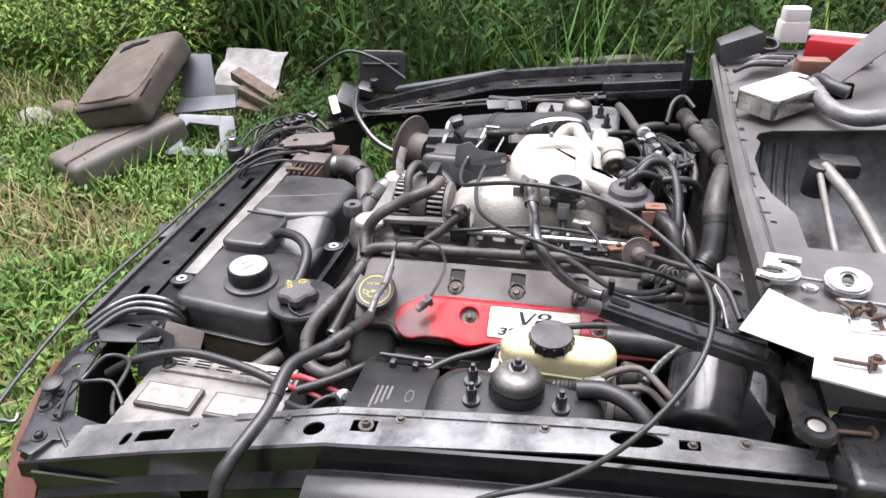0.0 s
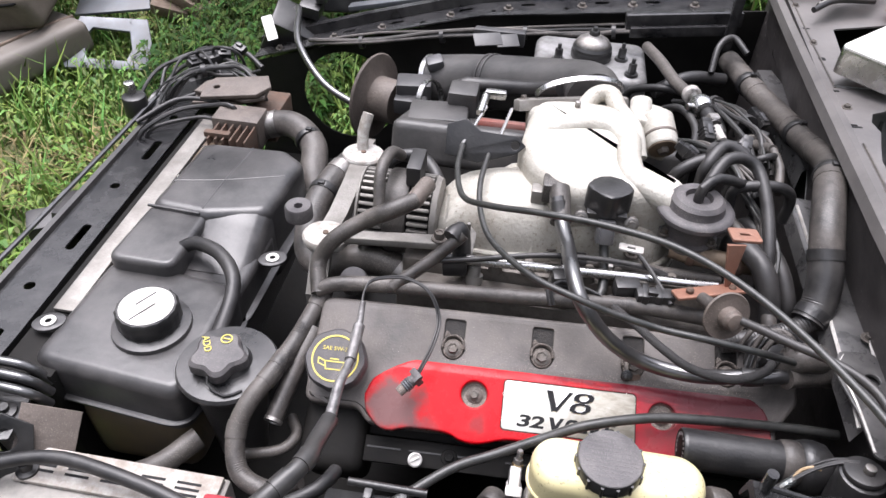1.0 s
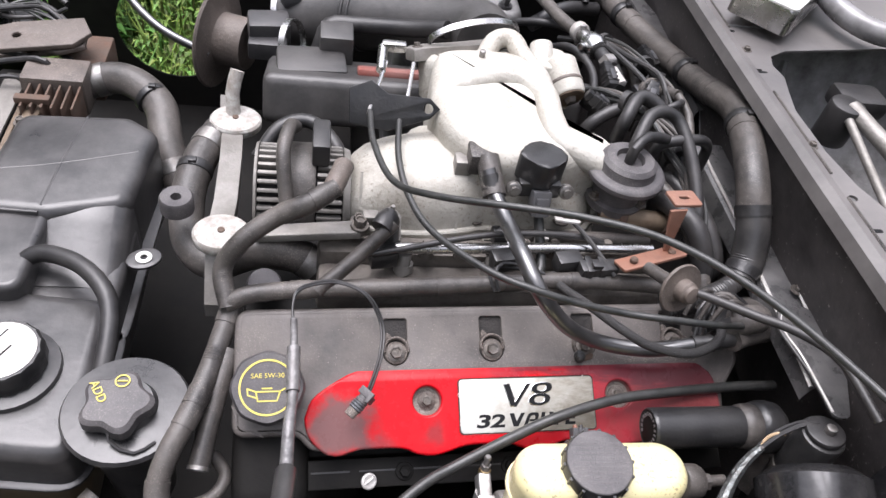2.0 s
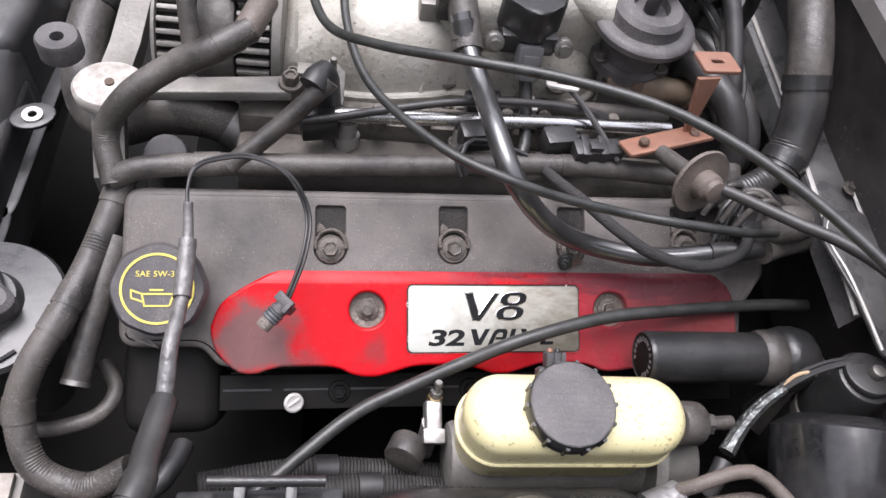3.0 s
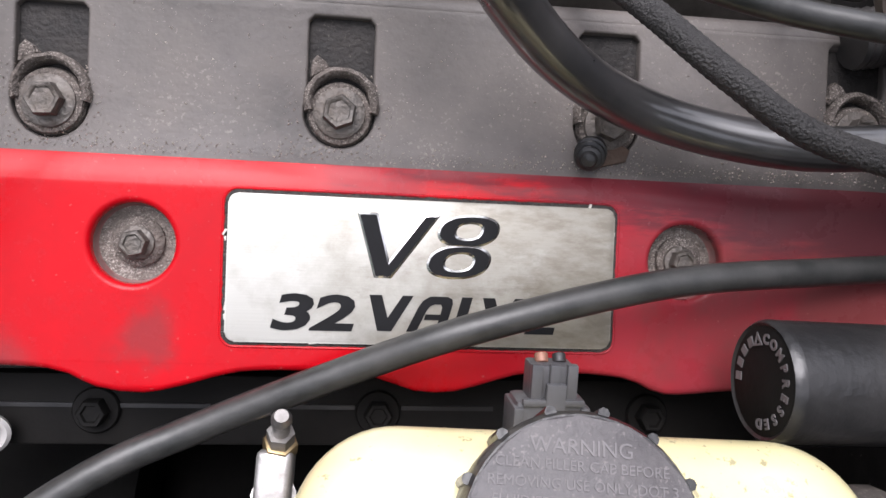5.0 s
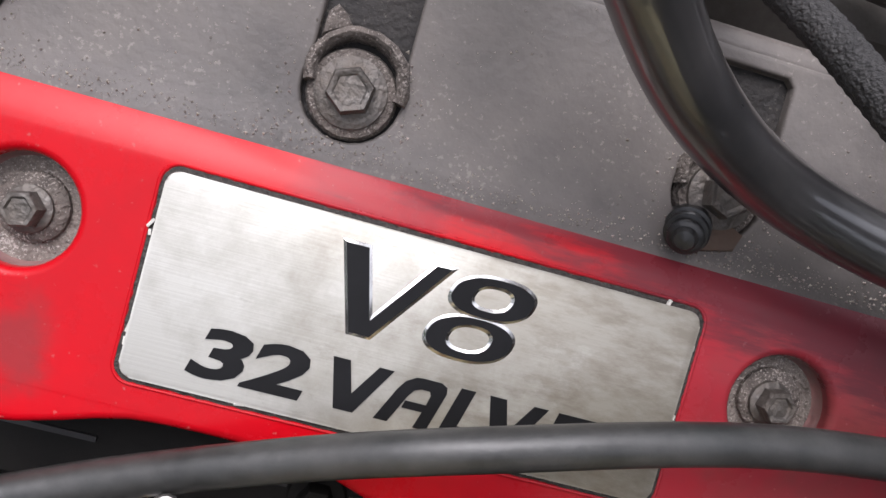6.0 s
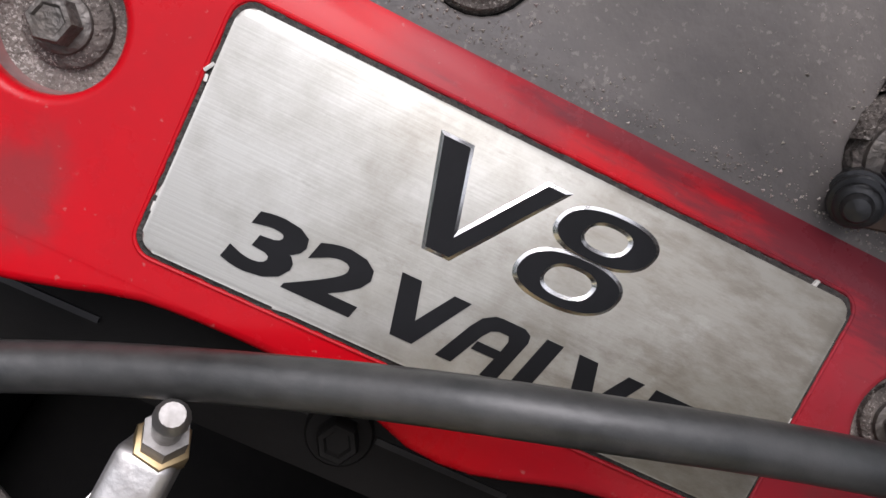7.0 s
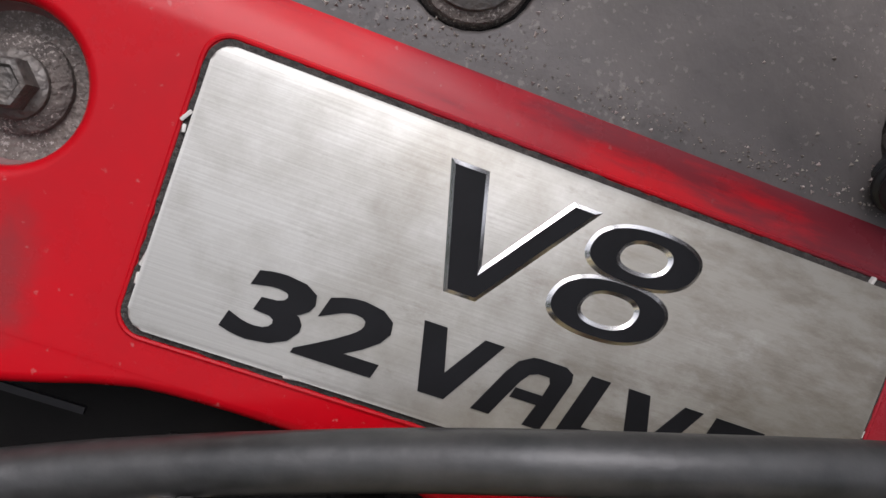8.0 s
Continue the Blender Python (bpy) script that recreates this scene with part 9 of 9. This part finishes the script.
pack = thing("metal_tin", (0.465, 0.475, 0.99), "silver metal tin with a white lid", "tin")
PKM = T3(0.487, 0.506, 1.0) @ pose(0, 0, 0, 0, 0, 46)
g = G().slab(rrect(0.176, 0.088, 0.010, 5), 0.036, PKM, 0.004)
part("tin", g, M_chrome, pack)
g = G().slab(rrect(0.174, 0.086, 0.010, 5), 0.003, PKM @ T3(0, 0, 0.0355), 0.001)
part("lid", g, M_paper, pack, "white lid")
g = G().slab(rrect(0.028, 0.010, 0.004, 3), 0.0006, PKM @ T3(0.066, 0.005, 0.0385) @ pose(0, 0, 0, 0, 0, 90)).box(0.001, 0.08, 0.001, PKM @ T3(0.045, 0, 0.0388))
part("slot", g, M_black, pack)
coilw = thing("wrapped_tube", (0.60, 0.43, 0.99), "clear grey plastic tube bent into an arc with black wrap", "tube")
g = G().tube([(0.545, 0.55, 1.03), (0.56, 0.46, 1.02), (0.60, 0.41, 1.02), (0.66, 0.42, 1.03), (0.72, 0.47, 1.05)], 0.016, 16)
part("tube", g, M_smoke, coilw)
g = G().tube([(0.53, 0.555, 1.02), (0.555, 0.555, 1.04), (0.57, 0.52, 1.04), (0.60, 0.50, 1.035)], 0.013, 12)
part("black_wrap", g, M_rubber, coilw)
g = G().sheet([(-0.02, -0.15), (0.02, -0.15), (0.03, 0.16), (-0.03, 0.16)], [], 0.006, T3(0.66, 0.66, 1.07) @ pose(0, 0, 0, 20, 25, -35), 0.002)
solo("grey_strip", g, M_cowl, "grey flat strip leaning across the cowl", "strip")
tool = thing("red_tool", (0.65, 0.84, 1.0), "red plastic tool case with white top", "tool")
g = G().slab([(-0.07, -0.03), (0.02, -0.035), (0.075, -0.02), (0.075, 0.025), (-0.06, 0.03)], 0.045, T3(0.655, 0.84, 1.0) @ pose(0, 0, 0, 0, 0, -10), 0.012)
part("case", g, M_redplastic, tool)
g = G().slab(rrect(0.13, 0.03, 0.01, 4), 0.008, T3(0.655, 0.855, 1.043) @ pose(0, 0, 0, 0, 0, -10), 0.003)
part("top", g, M_paper, tool, "white top edge")
g = G().slab(rrect(0.07, 0.04, 0.008, 4), 0.05, T3(0.575, 0.96, 1.0) @ pose(0, 0, 0, 0, 0, 10), 0.006).slab(rrect(0.062, 0.034, 0.008, 4), 0.03, T3(0.575, 0.96, 1.05) @ pose(0, 0, 0, 0, 0, 10), 0.004)
solo("white_pack", g, M_paper, "small white plastic bottle pack", "pack")
g = G().slab([(-0.06, -0.03), (0.05, -0.03), (0.05, 0.03), (0.03, 0.035), (-0.05, 0.02)], 0.05, T3(0.45, 0.86, 0.99) @ pose(0, 0, 0, 0, -15, 20), 0.012)
solo("dark_wedge", g, M_lid, "dark grey plastic wedge on the cowl corner", "tool")
g = G().sheet(ring(0.026, 26), [ring(0.018, 26)], 0.02, T3(0.51, 0.87, 1.0) @ pose(0, 0, 0, 20), 0.003)
solo("tape_roll", g, M_rubber, "small black roll of tape", "tape roll")
g = G().slab(rrect(0.07, 0.035, 0.006, 3), 0.035, T3(0.585, 0.74, 0.99) @ pose(0, 0, 0, 0, 0, 5), 0.006)
solo("brown_box", g, M_copper, "small faded brown block among the tools", "block")
for i in range(5):
    tagged(hose("tool_handle", [(0.42 + 0.012 * i, 0.70 + 0.02 * i, 0.998), (0.46 + 0.012 * i, 0.73 + 0.02 * i, 1.006), (0.53 + 0.01 * i, 0.76 + 0.02 * i, 1.0)], 0.005, M_steel if i % 2 else M_rubber, "thin tool handle lying on the cowl", "tool"), group="loose tools")

# ---- things in the grass ----
back = thing("car_seat", (-2.0, 1.98, 0.0), "worn taupe car seat back thrown on the grass", "car seat")


def cushion(w, d, h, m, r, bulge=0.02):
    g = G().box(w, d, h, Matrix(), r, 5)
    bmesh.ops.subdivide_edges(g.bm, edges=[e for e in g.bm.edges if e.calc_length() > 0.12], cuts=5, use_grid_fill=True)
    for v in g.bm.verts:
        c = v.co
        v.co = m @ (c + Vector((0, 0, bulge * math.cos(c.x / w * 3) * math.cos(c.y / d * 3) * (1 if c.z > 0 else 0))) + 0.006 * noise.noise_vector(c * 7))
    return g


SB = T3(-2.061, 2.051, 0.334) @ Matrix(((0.973, -0.038, -0.228), (-0.040, 0.944, -0.326), (0.228, 0.327, 0.917))).to_4x4()
g = cushion(0.37, 0.54, 0.14, SB, 0.04)
part("cushion", g, M_seat, back)
g = G().tube([SB @ Vector(p) for p in ((-0.16, -0.225, 0.068), (-0.05, -0.24, 0.078), (0.08, -0.235, 0.078), (0.158, -0.20, 0.07), (0.165, 0.08, 0.07))], 0.007, 8)
part("piping", g, M_wood, back)
g = G().slab([(-0.075, -0.035), (-0.055, -0.012), (-0.030, -0.010), (-0.012, 0.006), (0.050, 0.010), (0.072, 0.030), (0.030, 0.034), (-0.010, 0.024), (-0.030, 0.030), (-0.052, 0.012), (-0.070, 0.008)], 0.004, SB @ T3(-0.02, 0.155, 0.085))
part("torn_hole", g, M_black, back)
g = G().tube([SB @ Vector(p) for p in ((-0.17, -0.262, 0.045), (-0.06, -0.268, 0.052), (0.06, -0.268, 0.052), (0.168, -0.25, 0.05), (0.178, -0.10, 0.055))], 0.006, 8)
part("open_seam", g, M_black, back, "dark split seam")
seat = thing("car_seat", (-2.0, 1.75, 0.0), "worn grey-brown vinyl seat cushion lying in grass", "car seat")
SC = T3(-2.02, 1.77, 0.11) @ pose(0, 0, 0, 8, -6, -32)
g = cushion(0.33, 0.56, 0.12, SC, 0.04)
part("cushion", g, M_seat2, seat)
g = G().tube([SC @ Vector(p) for p in ((0.075, -0.275, 0.064), (0.075, -0.1, 0.077), (0.075, 0.12, 0.074), (0.075, 0.27, 0.062))], 0.008, 8)
part("seam", g, M_wood, seat)
pan = thing("scrap_lamp_frame", (-1.72, 2.1, 0.0), "bare grey sheet metal lamp panel with a large opening", "scrap panel")
g = G().sheet([(-0.15, -0.10), (0.13, -0.10), (0.15, 0.0), (0.13, 0.11), (-0.10, 0.11), (-0.14, 0.02)], [[(-0.07, -0.06), (0.06, -0.065), (0.08, -0.02), (0.07, 0.055), (-0.055, 0.065), (-0.085, 0.02)]], 0.015, T3(-1.69, 1.93, 0.12) @ pose(0, 0, 0, 34, 6, 20) @ Matrix.Scale(1.08, 4), 0.003)
part("frame", g, M_panel, pan)
g = G().sheet([(-0.15, -0.06), (0.15, -0.06), (0.13, 0.06), (-0.15, 0.07)], [], 0.012, T3(-1.74, 2.12, 0.205) @ pose(0, 0, 0, 12, -5, 14), 0.003)
g.sheet([(-0.09, -0.10), (0.10, -0.12), (0.06, 0.12), (-0.07, 0.12)], [], 0.010, T3(-1.85, 2.26, 0.29) @ pose(0, 0, 0, 50, 0, 14), 0.003)
part("side_sheet", g, M_panel, pan)
g = G().skin([[Vector((-1.92 + 0.36 * u, 2.50 + 0.22 * v, 0.30 - 0.14 * (1 - v) + 0.03 * noise.noise((u * 6, v * 6, 0)))) for u in (0, 0.2, 0.4, 0.6, 0.8, 1.0)] for v in (0, 0.25, 0.5, 0.75, 1.0)])
g.skin([[Vector((-1.92 + 0.36 * u, 2.50 + 0.22 * v, 0.0)) for u in (0, 1.0)] for v in (0, 1.0)])
g.skin([[(-1.92, 2.50, 0.16), (-1.56, 2.50, 0.16)], [(-1.92, 2.46, 0.0), (-1.56, 2.46, 0.0)]])
solo("white_sheeting", g, M_shreds, "torn white sheeting over a scrap pile", "sheeting", jitter=0.02)
for i, (x, y, a, ln) in enumerate(((-1.62, 2.42, -25, 0.34), (-1.58, 2.38, -18, 0.28), (-1.64, 2.36, 10, 0.16))):
    g = G().box(ln, 0.07, 0.05, T3(x, y, 0.20 - 0.05 * i) @ pose(0, 0, 0, 10, 14, a), 0.008)
    solo("scrap_board", g, M_wood, "broken weathered brown board on the scrap pile", "board", "scrap boards", jitter=0.008)
for x, y, z, r, m in ((-2.75, 2.10, 0.04, 0.10, M_stone), (-2.62, 1.66, 0.02, 0.07, M_stone), (-2.95, 1.95, 0.02, 0.06, M_stone), (-2.48, 1.45, 0.01, 0.05, M_stone), (-2.62, 2.2, 0.08, 0.07, M_wood)):
    g = G()
    bmesh.ops.create_icosphere(g.bm, subdivisions=3, radius=r)
    for v in g.bm.verts:
        v.co = Vector((v.co.x * 1.2, v.co.y, v.co.z * 0.65)) * (1 + 0.25 * noise.noise(v.co * 8 + Vector((x, y, 0)))) + Vector((x, y, z))
    solo("stone", g, m, "pale rough stone half sunk in the grass", "stone", "stones")
orange = thing("orange_hose_bundle", (-3.95, 3.6, 0.0), "faded orange plastic bundle in the grass", "bundle")
for i in range(4):
    g = G().tube([(-4.25, 3.45 + 0.06 * i, 0.08 + 0.03 * i), (-4.0, 3.52 + 0.06 * i, 0.12 + 0.03 * i), (-3.82, 3.60 + 0.05 * i, 0.08 + 0.02 * i)], 0.035, 10)
    part("strand", g, M_orange, orange)
g = G().box(0.46, 0.06, 0.10, T3(0.16, 2.30, 0.46) @ pose(0, 0, 0, 0, 0, 22), 0.006).box(0.05, 0.05, 0.45, T3(0.0, 2.24, 0.22)).box(0.05, 0.05, 0.45, T3(0.32, 2.37, 0.22))
solo("grey_rail", g, M_stone, "weathered grey plank rail standing in the weeds", "rail")
g = G().box(0.34, 0.03, 0.012, T3(-0.30, 1.06, 0.80) @ pose(0, 0, 0, 0, -14, -3), 0.003)
solo("light_strip", g, M_panel, "pale metal strip lying along the far wing", "strip")
g = G().box(0.12, 0.05, 0.05, T3(-0.76, 0.31, 0.66) @ pose(0, 0, 0, 10, 0, 30), 0.01).box(0.06, 0.07, 0.06, T3(-0.73, 0.31, 0.68), 0.012)
solo("nose_bracket", g, M_rubber, "small black bracket on the nose bar", "bracket")


def grit():
    """Loose grains lying on the valve cover, thickest along the red cover and round the bolts."""
    rng = np.random.default_rng(21)
    verts, faces = [], []
    while len(faces) < 4 * 2600:
        k = rng.random()
        if k < 0.5:
            u, v = rng.uniform(-0.10, 0.28), 0.0138 + abs(rng.normal(0, 0.0035))
        elif k < 0.75:
            b = BOLTS[int(rng.integers(0, 4))]
            a, r = rng.uniform(0, 6.283), 0.0152 + abs(rng.normal(0, 0.0035))
            u, v = b[0] + r * math.cos(a), b[1] + r * math.sin(a)
            if abs(u - b[0]) < 0.0115 and 0 < v - b[1] < 0.037:
                continue
        else:
            u, v = rng.uniform(-0.16, 0.30), rng.uniform(0.014, 0.072)
            if any(abs(u - b[0]) < 0.0165 and -0.017 < v - b[1] < 0.038 for b in BOLTS):
                continue
        if v < 0.0135 or v > 0.074:
            continue
        s = 0.00024 + 0.00050 * rng.random() ** 3
        a = rng.uniform(0, 6.283)
        q = len(verts)
        for i in range(3):
            verts.append(tuple(on_cover(u + s * math.cos(a + 2.094 * i), v + s * math.sin(a + 2.094 * i), -0.0042).translation))
        verts.append(tuple(on_cover(u + 0.2 * s, v, -0.004 + s * 1.1).translation))
        faces += [(q, q + 1, q + 3), (q + 1, q + 2, q + 3), (q + 2, q, q + 3), (q + 2, q + 1, q)]
    me = bpy.data.meshes.new("grit")
    me.from_pydata(verts, [], faces)
    me.materials.append(M_grain)
    return tagged(new("grit", me), "loose pale grit scattered over the valve cover", "grit", kind="stuff")


grit()

for pts, r in (([(-0.72, 0.60, 0.74), (-0.70, 0.68, 0.79), (-0.64, 0.72, 0.80), (-0.57, 0.69, 0.80), (-0.52, 0.64, 0.78)], 0.0055), ([(-0.71, 0.50, 0.75), (-0.66, 0.56, 0.785), (-0.60, 0.57, 0.79), (-0.53, 0.55, 0.785)], 0.006), ([(-0.70, 0.52, 0.745), (-0.645, 0.585, 0.78), (-0.58, 0.60, 0.80), (-0.51, 0.565, 0.785)], 0.005), ([(-0.70, 0.70, 0.74), (-0.67, 0.76, 0.785), (-0.61, 0.77, 0.79), (-0.56, 0.74, 0.76)], 0.007), ([(-0.73, 0.64, 0.74), (-0.74, 0.70, 0.77), (-0.70, 0.75, 0.785), (-0.66, 0.72, 0.775)], 0.005), ([(-0.64, 0.66, 0.80), (-0.60, 0.64, 0.82), (-0.56, 0.66, 0.815), (-0.55, 0.70, 0.79)], 0.0045)):
    tagged(hose("corner_lead", [(x, y, 0.752 + (z - 0.752) * 0.5) for x, y, z in pts], r * 0.75, M_rubber, "black lead tangled over the radiator corner", "wire"), group="corner leads")
for pts in ([(0.262, 0.040, 0.862), (0.275, 0.052, 0.885), (0.292, 0.048, 0.885), (0.30, 0.030, 0.866)], [(0.268, 0.030, 0.866), (0.282, 0.040, 0.890), (0.30, 0.040, 0.888), (0.308, 0.022, 0.868)], [(0.27, 0.060, 0.855), (0.288, 0.062, 0.88), (0.305, 0.052, 0.878), (0.315, 0.034, 0.86)], [(0.255, 0.055, 0.85), (0.268, 0.068, 0.872), (0.285, 0.072, 0.87), (0.30, 0.064, 0.85)]):
    tagged(hose("plug_wire", pts, 0.0028, M_dusty, "dusty plug wire curled behind the valve cover", "wire"), group="plug wires")
g = G().box(0.030, 0.022, 0.018, T3(0.290, 0.042, 0.858) @ pose(0, 0, 0, 20, 0, 25), 0.003).box(0.024, 0.006, 0.022, T3(0.284, 0.034, 0.860) @ pose(0, 0, 0, 20, 0, 25), 0.001)
solo("rear_plug", g, M_plastic, "black ribbed wiring plug behind the valve cover", "connector")
